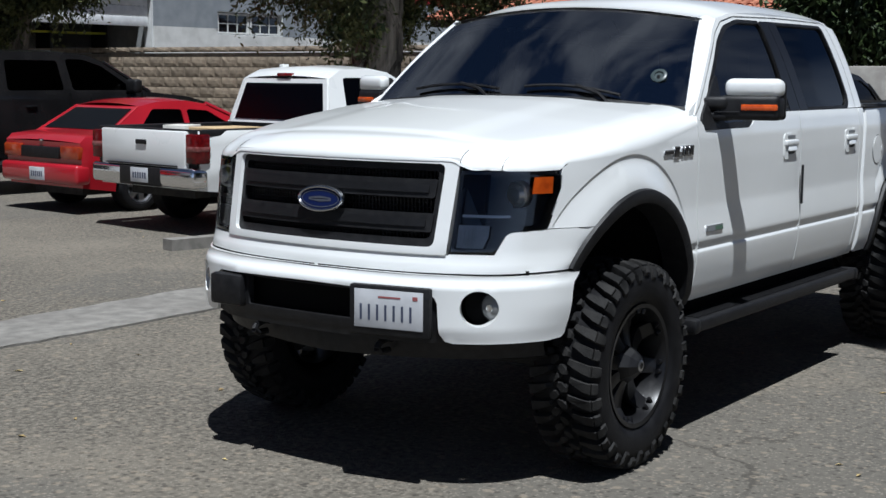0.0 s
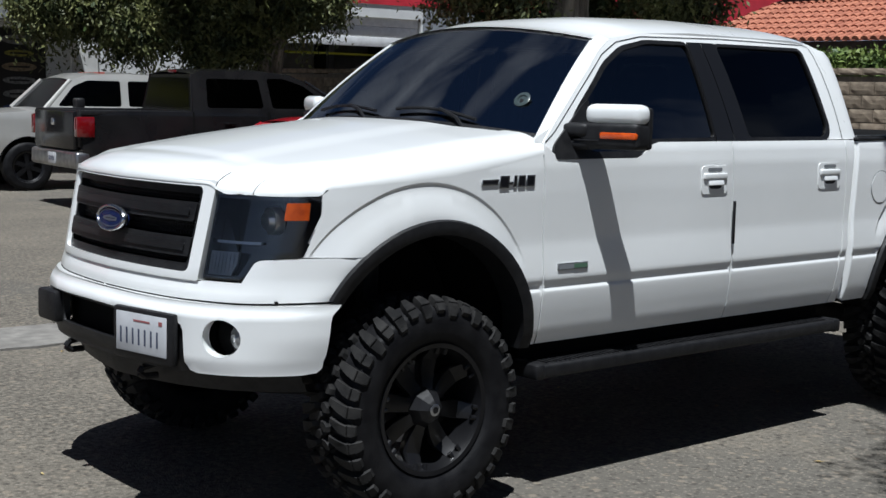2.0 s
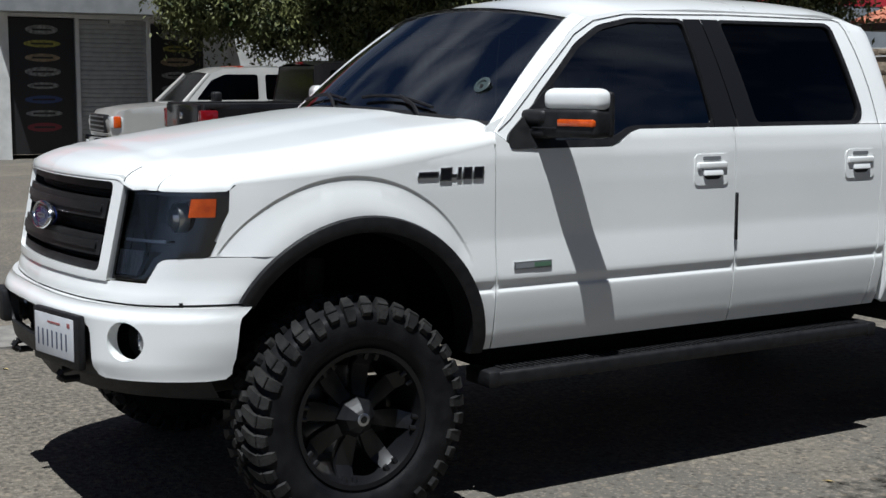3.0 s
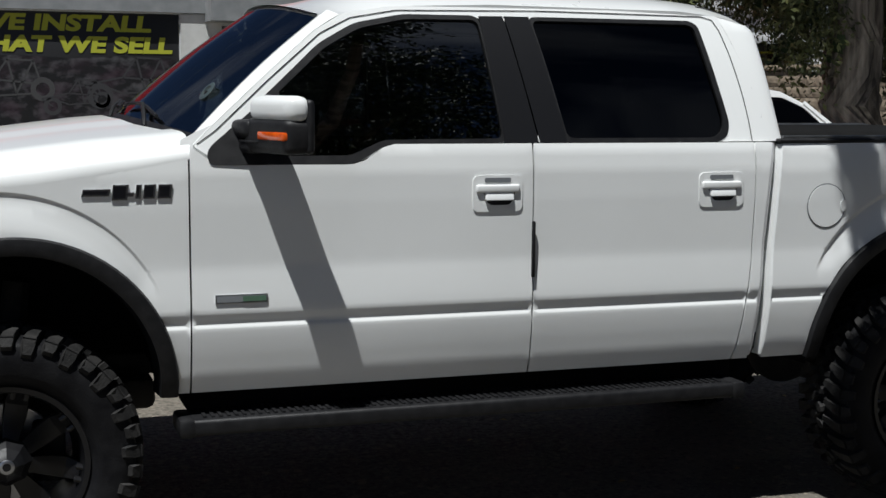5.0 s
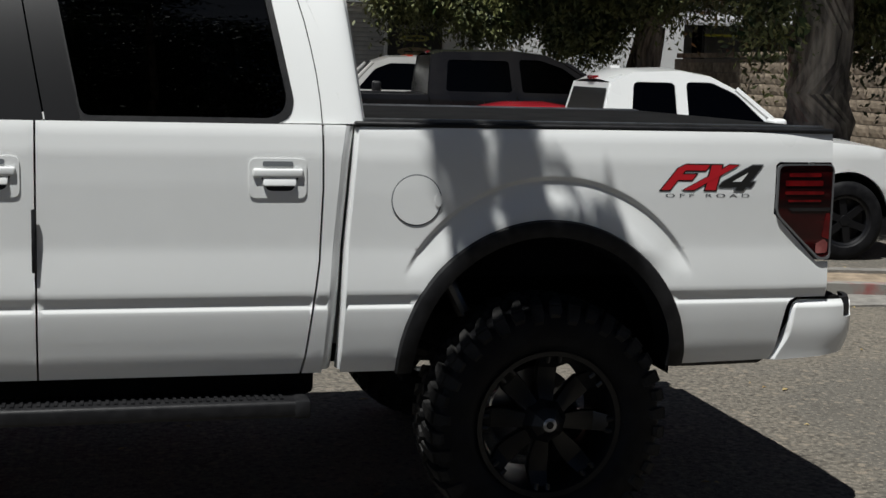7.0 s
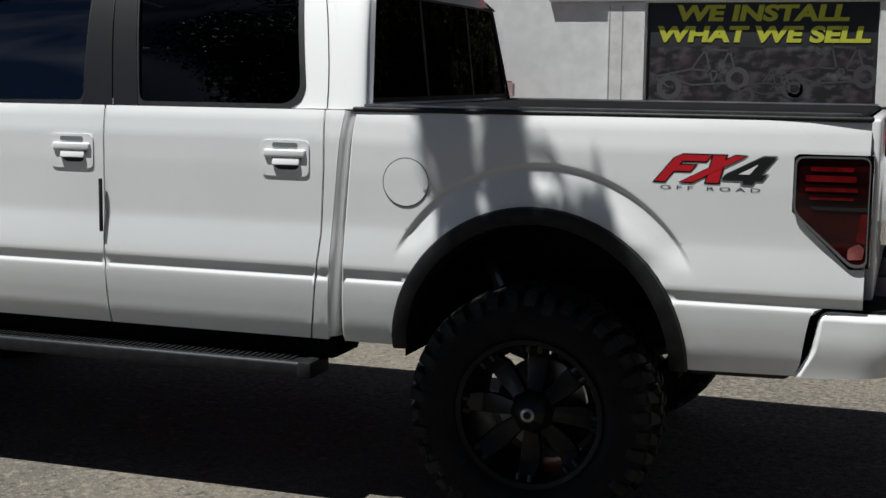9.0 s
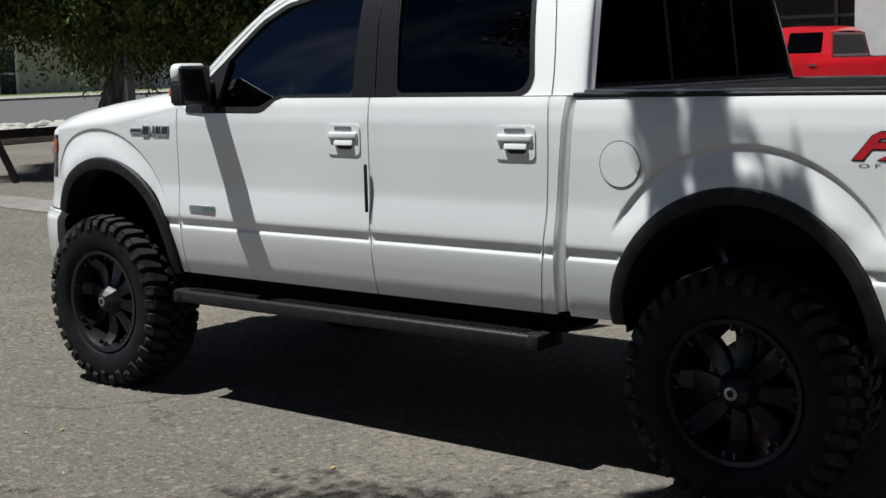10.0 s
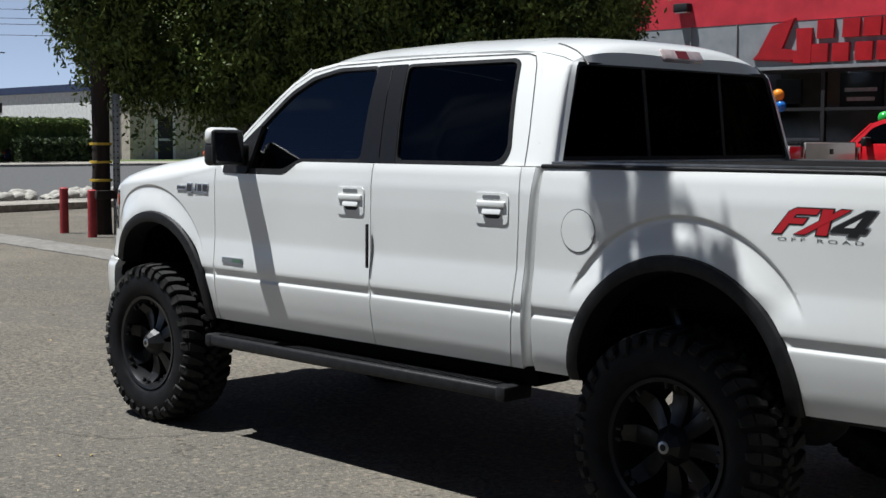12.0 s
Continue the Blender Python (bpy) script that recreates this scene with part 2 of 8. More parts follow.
def panel(name, outline, g, mat, parent, holes=(), thick=0.02, step=0.045, label="", lift=0.0, flip=False, lines=()):
    """A curved sheet: the outline (and holes) in surface coordinates (u, v), laid on g(u, v) -> (x, y, z), with turned-in edges."""
    loops = [dense(outline, step)] + [dense(h, step) for h in holes]
    arr = np.array(outline)
    lo, hi = arr.min(0), arr.max(0)
    us = np.arange(lo[0] + step / 2, hi[0], step)
    vs = np.arange(lo[1] + step / 2, hi[1], step)
    grid = np.array([(u, v) for u in us for v in vs]).reshape(-1, 2)
    edge = np.array([p for l in loops for p in l])
    if len(grid):
        ok = inside(grid, loops[0])
        for h in loops[1:]:
            ok &= ~inside(grid, h)
        grid = grid[ok]
        near = edge
        if lines:
            ln = np.array([p for l in lines for p in l])
            ok = inside(ln, loops[0])
            for h in loops[1:]:
                ok &= ~inside(ln, h)
            ln = ln[ok]
            if len(ln):
                d = np.concatenate([np.sqrt(((c[:, None, :] - edge[None]) ** 2).sum(-1)).min(1) for c in np.array_split(ln, 1 + len(ln) // 500)])
                ln = ln[d > 0.006]
                near = np.concatenate([edge, ln])
        if len(grid):
            d = np.concatenate([np.sqrt(((c[:, None, :] - near[None]) ** 2).sum(-1)).min(1) for c in np.array_split(grid, 1 + len(grid) // 500)])
            grid = grid[d > step * 0.45]
        if lines and len(ln):
            grid = np.concatenate([grid, ln])
    co = [Vector(p) for p in edge] + [Vector(p) for p in grid]
    es, k = [], 0
    for l in loops:
        es += [(k + i, k + (i + 1) % len(l)) for i in range(len(l))]
        k += len(l)
    v2, e2, f2, _, _, _ = delaunay_2d_cdt(co, es, [], 0, 1e-6)
    cen = np.array([np.mean([v2[i][:] for i in f], 0) for f in f2])
    keep = inside(cen, loops[0])
    for h in loops[1:]:
        keep &= ~inside(cen, h)
    fs = [f for f, q in zip(f2, keep) if q]
    d = 1e-3
    V, N = [], []
    for p in v2:
        a = Vector(g(p[0], p[1]))
        n = (Vector(g(p[0] + d, p[1])) - Vector(g(p[0] - d, p[1]))).cross(Vector(g(p[0], p[1] + d)) - Vector(g(p[0], p[1] - d)))
        n.normalize()
        if flip:
            n = -n
        V.append(a + n * lift)
        N.append(n)
    F = []
    count = {}
    turned = 0.0
    for f in fs:
        area = (v2[f[1]] - v2[f[0]]).cross(v2[f[2]] - v2[f[0]])
        turned += (V[f[1]] - V[f[0]]).cross(V[f[2]] - V[f[0]]).dot(N[f[0]]) * (1 if area > 0 else -1)
    for f in fs:
        q = list(f)
        if ((v2[f[1]] - v2[f[0]]).cross(v2[f[2]] - v2[f[0]]) > 0) != (turned > 0):
            q.reverse()
        F.append(q)
        for i in range(3):
            ee = (q[i], q[(i + 1) % 3])
            count[ee] = count.get(ee, 0) + 1
    rim = [e for e in count if (e[1], e[0]) not in count]
    if thick:
        base = {}
        for a, b in rim:
            t = (V[b] - V[a]).normalized()
            o = t.cross((N[a] + N[b]).normalized())
            for i in (a, b):
                base.setdefault(i, []).append(o)
        m1, m2 = {}, {}
        for i, o in base.items():
            s = sum(o, Vector()).normalized()
            m1[i] = len(V)
            V.append(V[i].copy())
            N.append(s)
            m2[i] = len(V)
            V.append(V[i] - N[i] * thick)
            N.append(s)
        for a, b in rim:
            F.append([m1[b], m1[a], m2[a], m2[b]])
    me = bpy.data.meshes.new(name)
    me.from_pydata([v[:] for v in V], [], F)
    me.polygons.foreach_set("use_smooth", [True] * len(F))
    me.normals_split_custom_set_from_vertices([n[:] for n in N])
    return link_mesh(name, me, mat, parent, label)


def sheet(name, g, nu, nv, mat, parent, label="", thick=0.0):
    """A smooth patch g(a, b) with a, b from 0 to 1."""
    V = [Vector(g(i / nu, j / nv)) for i in range(nu + 1) for j in range(nv + 1)]
    F = [(i * (nv + 1) + j, (i + 1) * (nv + 1) + j, (i + 1) * (nv + 1) + j + 1, i * (nv + 1) + j + 1) for i in range(nu) for j in range(nv)]
    me = bpy.data.meshes.new(name)
    me.from_pydata([v[:] for v in V], [], F)
    me.polygons.foreach_set("use_smooth", [True] * len(F))
    ob = link_mesh(name, me, mat, parent, label)
    if thick:
        md = ob.modifiers.new("solid", "SOLIDIFY")
        md.thickness, md.offset = thick, -1
    return ob


def lerp(x, xs, ys):
    return float(np.interp(x, xs, ys))


def curve(x, xs, ys):
    """Smooth monotone curve through the points."""
    n = len(xs)
    if x <= xs[0]:
        return float(ys[0])
    if x >= xs[-1]:
        return float(ys[-1])
    d = [(ys[i + 1] - ys[i]) / (xs[i + 1] - xs[i]) for i in range(n - 1)]
    i = max(k for k in range(n - 1) if xs[k] <= x)

    def slope(k):
        if k == 0 or k == n - 1:
            return d[0] if k == 0 else d[-1]
        a, b = d[k - 1], d[k]
        return 0.0 if a * b <= 0 else 2 * a * b / (a + b)
    h = xs[i + 1] - xs[i]
    t = (x - xs[i]) / h
    return float((1 + 2 * t) * (1 - t) ** 2 * ys[i] + t * (1 - t) ** 2 * h * slope(i) + t * t * (3 - 2 * t) * ys[i + 1] + t * t * (t - 1) * h * slope(i + 1))


def smooth(a, b, x):
    t = min(1.0, max(0.0, (x - a) / (b - a)))
    return t * t * (3 - 2 * t)


def text_mesh(name, body, size, mat, parent, m, depth=0.002, shear=0.0, bold=0.0, width=None, label=""):
    cu = bpy.data.curves.new(name, "FONT")
    cu.body, cu.size, cu.extrude, cu.shear, cu.offset = body, size, depth, shear, bold
    cu.align_x, cu.align_y = "CENTER", "CENTER"
    tmp = bpy.data.objects.new(name, cu)
    scene.collection.objects.link(tmp)
    dg = bpy.context.evaluated_depsgraph_get()
    me = bpy.data.meshes.new_from_object(tmp.evaluated_get(dg))
    bpy.data.objects.remove(tmp)
    if width:
        xs = [v.co.x for v in me.vertices]
        k = width / (max(xs) - min(xs))
        for v in me.vertices:
            v.co.x *= k
    ob = link_mesh(name, me, mat, parent, label)
    ob.matrix_basis = m
    return ob

# ---- ground ----
ASPHALT = varied(material("asphalt", (0.13, 0.12, 0.10), 0.9, spec=0.25), (0.066, 0.059, 0.049), (0.185, 0.166, 0.136), 30, 10, 0.32, 0.70, bump=1.0, bump_scale=80, space="Object", second=(0.45, (0.195, 0.172, 0.138), 0.75))


def speckle(m, scale, size, color, amount):
    """Scattered pale stones in a surface."""
    nt = m.node_tree
    b = nt.nodes["Principled BSDF"]
    old = b.inputs["Base Color"].links[0].from_socket
    tc = nt.nodes.new("ShaderNodeTexCoord")
    vo = nt.nodes.new("ShaderNodeTexVoronoi")
    vo.inputs["Scale"].default_value = scale
    nt.links.new(tc.outputs["Object"], vo.inputs["Vector"])
    no = nt.nodes.new("ShaderNodeTexNoise")
    no.inputs["Scale"].default_value = 1.3
    no.inputs["Detail"].default_value = 3
    nt.links.new(tc.outputs["Object"], no.inputs["Vector"])
    lt = nt.nodes.new("ShaderNodeMapRange")
    lt.inputs[1].default_value, lt.inputs[2].default_value = size, size * 0.55
    lt.inputs[3].default_value, lt.inputs[4].default_value = 0.0, amount
    nt.links.new(vo.outputs["Distance"], lt.inputs[0])
    se = nt.nodes.new("ShaderNodeSeparateColor")
    nt.links.new(vo.outputs["Color"], se.inputs[0])
    gt = nt.nodes.new("ShaderNodeMath")
    gt.operation = "GREATER_THAN"
    gt.inputs[1].default_value = 0.55
    nt.links.new(se.outputs[0], gt.inputs[0])
    mu = nt.nodes.new("ShaderNodeMath")
    mu.operation = "MULTIPLY"
    nt.links.new(lt.outputs[0], mu.inputs[0])
    nt.links.new(gt.outputs[0], mu.inputs[1])
    mx = nt.nodes.new("ShaderNodeMix")
    mx.data_type = "RGBA"
    nt.links.new(mu.outputs[0], mx.inputs[0])
    nt.links.new(old, mx.inputs[6])
    mx.inputs[7].default_value = (*color, 1)
    nt.links.new(mx.outputs[2], b.inputs["Base Color"])


def patched(m):
    """Smoother grey repairs with soft borders, and thin dark cracks."""
    nt = m.node_tree
    b = nt.nodes["Principled BSDF"]
    tc = nt.nodes.new("ShaderNodeTexCoord")

    def blend(fac, color):
        old = b.inputs["Base Color"].links[0].from_socket
        mx = nt.nodes.new("ShaderNodeMix")
        mx.data_type = "RGBA"
        nt.links.new(fac, mx.inputs[0])
        nt.links.new(old, mx.inputs[6])
        mx.inputs[7].default_value = (*color, 1)
        nt.links.new(mx.outputs[2], b.inputs["Base Color"])

    def noise_ramp(scale, detail, lo, hi, top):
        no = nt.nodes.new("ShaderNodeTexNoise")
        no.inputs["Scale"].default_value = scale
        no.inputs["Detail"].default_value = detail
        nt.links.new(tc.outputs["Object"], no.inputs["Vector"])
        mr = nt.nodes.new("ShaderNodeMapRange")
        mr.inputs[1].default_value, mr.inputs[2].default_value = lo, hi
        mr.inputs[3].default_value, mr.inputs[4].default_value = 0.0, top
        nt.links.new(no.outputs[0], mr.inputs[0])
        return no, mr.outputs[0]
    _, f = noise_ramp(0.23, 6, 0.535, 0.56, 0.6)
    blend(f, (0.098, 0.092, 0.081))
    _, f = noise_ramp(0.9, 9, 0.60, 0.72, 0.55)
    blend(f, (0.07, 0.063, 0.053))
    wob, _ = noise_ramp(2.4, 9, 0, 1, 1)
    ad = nt.nodes.new("ShaderNodeMix")
    ad.data_type = "RGBA"
    ad.inputs[0].default_value = 0.34
    nt.links.new(tc.outputs["Object"], ad.inputs[6])
    nt.links.new(wob.outputs["Color"], ad.inputs[7])
    vo = nt.nodes.new("ShaderNodeTexVoronoi")
    vo.feature = "DISTANCE_TO_EDGE"
    vo.inputs["Scale"].default_value = 0.42
    nt.links.new(ad.outputs[2], vo.inputs["Vector"])
    mr = nt.nodes.new("ShaderNodeMapRange")
    mr.inputs[1].default_value, mr.inputs[2].default_value = 0.0055, 0.002
    nt.links.new(vo.outputs["Distance"], mr.inputs[0])
    _, gate = noise_ramp(0.35, 4, 0.55, 0.62, 0.5)
    mu = nt.nodes.new("ShaderNodeMath")
    mu.operation = "MULTIPLY"
    nt.links.new(mr.outputs[0], mu.inputs[0])
    nt.links.new(gate, mu.inputs[1])
    blend(mu.outputs[0], (0.03, 0.027, 0.023))


patched(ASPHALT)
speckle(ASPHALT, 55, 0.42, (0.29, 0.26, 0.215), 0.5)
speckle(ASPHALT, 14, 0.36, (0.25, 0.21, 0.16), 0.6)
speckle(ASPHALT, 17, 0.34, (0.045, 0.040, 0.034), 0.55)
speckle(ASPHALT, 26, 0.36, (0.25, 0.21, 0.165), 0.5)
speckle(ASPHALT, 30, 0.40, (0.040, 0.036, 0.031), 0.6)
CONCRETE = varied(material("concrete", (0.30, 0.285, 0.25), 0.9), (0.19, 0.175, 0.15), (0.37, 0.345, 0.30), 9, 8, bump=0.5, bump_scale=90, second=(1.6, (0.15, 0.135, 0.115), 0.7))
bm = bmesh.new()
bmesh.ops.create_grid(bm, x_segments=40, y_segments=40, size=400)
ground = tagged(part("ground", bm, ASPHALT), "weathered grey asphalt with pale aggregate", "ground", kind="structure")


# a few dry leaves blown over the lot
leaf_rng = random.Random(12)
DRY_LEAF = varied(material("dry_leaf", (0.35, 0.25, 0.10), 0.8), (0.22, 0.14, 0.05), (0.48, 0.38, 0.17), 3)
bm = bmesh.new()
for k in range(260):
    x, y, a = leaf_rng.uniform(-14, 12), leaf_rng.uniform(-3.5, 7.5), leaf_rng.uniform(0, 6.28)
    L = leaf_rng.uniform(0.012, 0.034)
    c, s_ = math.cos(a) * L, math.sin(a) * L
    bm.faces.new([bm.verts.new(q) for q in ((x - c, y - s_, 0.004), (x + s_ * 0.4, y - c * 0.4, 0.012), (x + c, y + s_, 0.005), (x - s_ * 0.4, y + c * 0.4, 0.009))])
leaves = part("fallen_leaves", bm, DRY_LEAF, smooth=0)
tagged(leaves, "scattered dry yellow leaves on the asphalt", "leaves", kind="stuff")

# ---- buildings and walls ----
WALL_GREY = varied(material("grey_stucco", (0.55, 0.56, 0.555), 0.9), (0.60, 0.61, 0.605), (0.69, 0.70, 0.695), 3, 5, bump=0.25, bump_scale=120, second=(0.6, (0.55, 0.55, 0.54), 0.4))
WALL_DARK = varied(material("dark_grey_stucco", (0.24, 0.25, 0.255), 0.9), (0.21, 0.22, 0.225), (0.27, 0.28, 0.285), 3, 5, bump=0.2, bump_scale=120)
WALL_MID = varied(material("blue_grey_stucco", (0.24, 0.26, 0.28), 0.9), (0.215, 0.235, 0.255), (0.265, 0.285, 0.305), 3, 5, bump=0.2, bump_scale=120)
WALL_WHITE = varied(material("white_stucco", (0.62, 0.62, 0.60), 0.9), (0.55, 0.55, 0.53), (0.68, 0.68, 0.66), 3, 5, bump=0.25, bump_scale=120)
RED_PAINT = varied(material("red_fascia_paint", (0.48, 0.02, 0.035), 0.6), (0.42, 0.016, 0.03), (0.55, 0.026, 0.045), 2, 5)
SIGN_RED = varied(material("sign_red", (0.36, 0.007, 0.012), 0.4), (0.31, 0.006, 0.010), (0.41, 0.009, 0.015), 3)
BANNER_BLACK = material("banner_black", (0.012, 0.012, 0.013), 0.5)
BANNER_YELLOW = material("banner_yellow", (0.42, 0.44, 0.03), 0.6)
SHUTTER = varied(material("shutter_grey", (0.36, 0.37, 0.37), 0.5), (0.32, 0.33, 0.33), (0.40, 0.41, 0.41), 6)
SHUTTER_WHITE = varied(material("shutter_white", (0.66, 0.67, 0.68), 0.5), (0.6, 0.61, 0.62), (0.72, 0.73, 0.74), 6)
METAL_DARK = material("dark_window_metal", (0.02, 0.02, 0.022), 0.6, spec=0.2)
SHOW_WHITE = varied(material("shop_white", (0.6, 0.6, 0.58), 0.6), (0.5, 0.5, 0.48), (0.68, 0.68, 0.66), 8)
SHOW_BLACK = material("shop_black", (0.02, 0.022, 0.026), 0.6)
FY = 24.25
SHOP_GLASS = tinted_glass("shop_glass", (0.8, 0.82, 0.82), 1.4)
GUTTER = varied(material("worn_gutter_concrete", (0.2, 0.19, 0.17), 0.9), (0.15, 0.142, 0.128), (0.235, 0.222, 0.2), 9, 7, bump=0.5, bump_scale=90, second=(1.4, (0.13, 0.12, 0.108), 0.6))


def structure(name, label, cat, lims, mat, bevel=0.0):
    bm = bmesh.new()
    for l in lims:
        box(bm, *l, bevel)
    return tagged(part(name, bm, mat, smooth=0), label, cat, kind="structure")


# the shop's long front: wall with real openings (x from, x to, z from, z to)
openings = [(-12.05, -6.2, 0.35, 3.42), (-0.80, 4.06, 0.35, 3.27), (4.98, 6.42, 0.0, 3.05), (6.50, 8.06, 0.0, 3.03), (8.12, 9.40, 0.0, 2.98), (15.2, 20.2, 0.0, 3.70), (22.68, 25.37, 2.80, 3.42)]
bm = bmesh.new()
x = -20.0
for a, b, z0, z1 in openings:
    box(bm, x, a, FY, FY + 0.3, 0, 4.62)
    box(bm, a, b, FY, FY + 0.3, z1, 4.62)
    if z0 > 0:
        box(bm, a, b, FY, FY + 0.3, 0, z0)
    x = b
box(bm, x, 37.0, FY, FY + 0.3, 0, 4.62)
tagged(part("wall_north", bm, WALL_GREY, smooth=0), "grey stucco shop front with openings", "wall", kind="structure")
structure("trim", "white painted lower wall band beside the roll-up door", "trim", [(20.25, 22.6, FY - 0.03, FY - 0.003, 0, 2.95), (22.6, 37, FY - 0.03, FY - 0.003, 0, 2.78)], WALL_WHITE)
structure("trim", "broad red painted fascia band", "trim", [(-20.2, -7.0, FY - 0.03, FY - 0.003, 4.60, 6.6), (-7.0, 14.0, FY - 0.03, FY - 0.003, 4.60, 6.6), (14.0, 37.0, FY - 0.03, FY - 0.003, 4.05, 6.6)], RED_PAINT)
structure("trim", "dark grey lintel band over the shop doors", "trim", [(-3.0, 4.6, FY - 0.12, FY - 0.002, 3.30, 4.60), (4.6, 9.6, FY - 0.95, FY - 0.002, 3.12, 4.60), (9.6, 12.0, FY - 0.12, FY - 0.002, 3.30, 4.60)], WALL_DARK)
structure("trim", "blue-grey upper wall round the small window", "trim", [(20.25, 22.66, FY - 0.02, FY - 0.003, 2.955, 4.04), (22.66, 25.39, FY - 0.02, FY - 0.003, 3.44, 4.04), (25.39, 37, FY - 0.02, FY - 0.003, 2.785, 4.04)], WALL_MID)
structure("roof", "flat roof of the shop", "roof", [(-20, 37, FY + 0.3, FY + 14, 6.2, 6.5)], WALL_DARK)
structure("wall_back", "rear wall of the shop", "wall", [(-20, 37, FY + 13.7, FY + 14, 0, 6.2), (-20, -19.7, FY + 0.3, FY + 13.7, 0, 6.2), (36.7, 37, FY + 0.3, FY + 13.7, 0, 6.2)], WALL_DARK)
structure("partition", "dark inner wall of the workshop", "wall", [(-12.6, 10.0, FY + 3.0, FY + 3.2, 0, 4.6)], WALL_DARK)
structure("trim", "pale pilasters on the shop front", "trim", [(-1.66, -0.84, FY - 0.06, FY - 0.002, 0, 3.28), (4.08, 4.96, FY - 0.06, FY - 0.002, 0, 3.27), (9.95, 10.6, FY - 0.06, FY - 0.002, 0, 2.92)], WALL_WHITE)
bm = bmesh.new()
for xx in (-5.43, -1.62, -1.33, -14.0, -12.6):
    box(bm, xx - 0.012, xx + 0.012, FY - 0.064, FY - 0.060 if -1.7 < xx < -0.8 else FY - 0.002, 0, 3.2 if xx > -6 else 4.6)
tagged(part("trim", bm, WALL_DARK, smooth=0), "dark vertical joints in the shop wall", "trim", kind="structure")

structure("trim", "blue-grey painted band over the shop window", "trim", [(-20.0, -12.1, FY - 0.02, FY - 0.003, 0, 4.598), (-12.1, -3.0, FY - 0.02, FY - 0.003, 3.46, 4.598), (-12.1, -6.1, FY - 0.10, FY - 0.0215, 3.42, 3.50)], WALL_MID)

# banner with its slogan and printed machines below
banner = thing("banner", "large black banner with yellow slogan over printed vehicles", "banner", (1.63, FY + 0.06, 1.8))
boxed("banner_sheet", (-2.42, 2.42, 0, 0.04, -1.45, 1.47), BANNER_BLACK, banner, bevel=0.005)
text_mesh("slogan", "WE INSTALL", 0.45, BANNER_YELLOW, banner, pose(0.0, -0.006, 1.225, 90, 0, 0), 0.004, 0.12, 0.02, 3.62)
text_mesh("slogan", "WHAT WE SELL", 0.45, BANNER_YELLOW, banner, pose(0.02, -0.006, 0.775, 90, 0, 0), 0.004, 0.12, 0.02, 4.48)
PRINT_GREY = material("print_grey", (0.04, 0.04, 0.043), 0.5)
PRINT_PALE = material("print_pale", (0.055, 0.055, 0.056), 0.5)
POSTER_PALE = varied(material("poster_pale", (0.2, 0.2, 0.19), 0.5), (0.10, 0.10, 0.095), (0.28, 0.28, 0.27), 14)
POSTER_YELLOW = varied(material("poster_yellow", (0.22, 0.2, 0.03), 0.5), (0.14, 0.13, 0.03), (0.30, 0.28, 0.05), 14)
POSTER_TAN = varied(material("poster_tan", (0.22, 0.17, 0.10), 0.5), (0.15, 0.11, 0.06), (0.28, 0.22, 0.14), 14)
PRINT_RED = material("print_red", (0.16, 0.02, 0.03), 0.5)
PRINT_BLUE = material("print_blue", (0.03, 0.05, 0.14), 0.5)


def printed_buggy(x, z, k, mat):
    """Flat printed picture of a tube-frame car."""
    bm = bmesh.new()
    for cx, cz, r in ((-0.62, -0.30, 0.24), (0.66, -0.12, 0.22)):
        for i in range(20):
            a, b = 2 * math.pi * i / 20, 2 * math.pi * (i + 1) / 20
            vs = [bm.verts.new((x + k * (cx + q * r * math.cos(t)), -0.004, z + k * (cz + q * r * math.sin(t)))) for q, t in ((0.55, a), (1, a), (1, b), (0.55, b))]
            bm.faces.new(vs)
    for a, b in (((-0.9, -0.1), (-0.2, 0.05)), ((-0.2, 0.05), (0.05, 0.42)), ((0.05, 0.42), (0.5, 0.40)), ((0.5, 0.40), (0.62, 0.02)), ((-0.2, 0.05), (0.6, -0.02)), ((-0.6, -0.1), (-0.2, -0.25)), ((-0.2, -0.25), (0.5, -0.2)), ((0.05, 0.42), (0.2, -0.2)), ((0.5, 0.40), (0.2, -0.2)), ((-0.9, -0.1), (-0.62, -0.3))):
        d = (Vector(b) - Vector(a)).normalized() * 0.018
        n = Vector((-d.y, d.x))
        vs = [bm.verts.new((x + k * (p[0] + s_ * n.x), -0.0045, z + k * (p[1] + s_ * n.y))) for p, s_ in ((a, 1), (b, 1), (b, -1), (a, -1))]
        bm.faces.new(vs)
    part("printed_picture", bm, mat, banner, smooth=0)


PRINT_PHOTO = varied(material("printed_photo", (0.02, 0.02, 0.02), 0.5), (0.004, 0.004, 0.005), (0.085, 0.085, 0.09), 3.4, 9, 0.47, 0.70, stretch=(1, 1, 1.6), second=(1.7, (0.03, 0.012, 0.022), 0.7))
bm = bmesh.new()
bm.faces.new([bm.verts.new(q) for q in ((-2.36, -0.002, -1.0), (2.36, -0.002, -1.0), (2.36, -0.002, 0.52), (1.2, -0.002, 0.56), (0.2, -0.002, 0.50), (-0.9, -0.002, 0.55), (-2.36, -0.002, 0.50))])
part("printed_photo", bm, PRINT_PHOTO, banner, smooth=0)
printed_buggy(-1.2, -0.02, 1.15, PRINT_PALE)
printed_buggy(1.45, 0.05, 1.15, PRINT_GREY)
printed_buggy(0.25, -0.28, 0.8, PRINT_GREY)

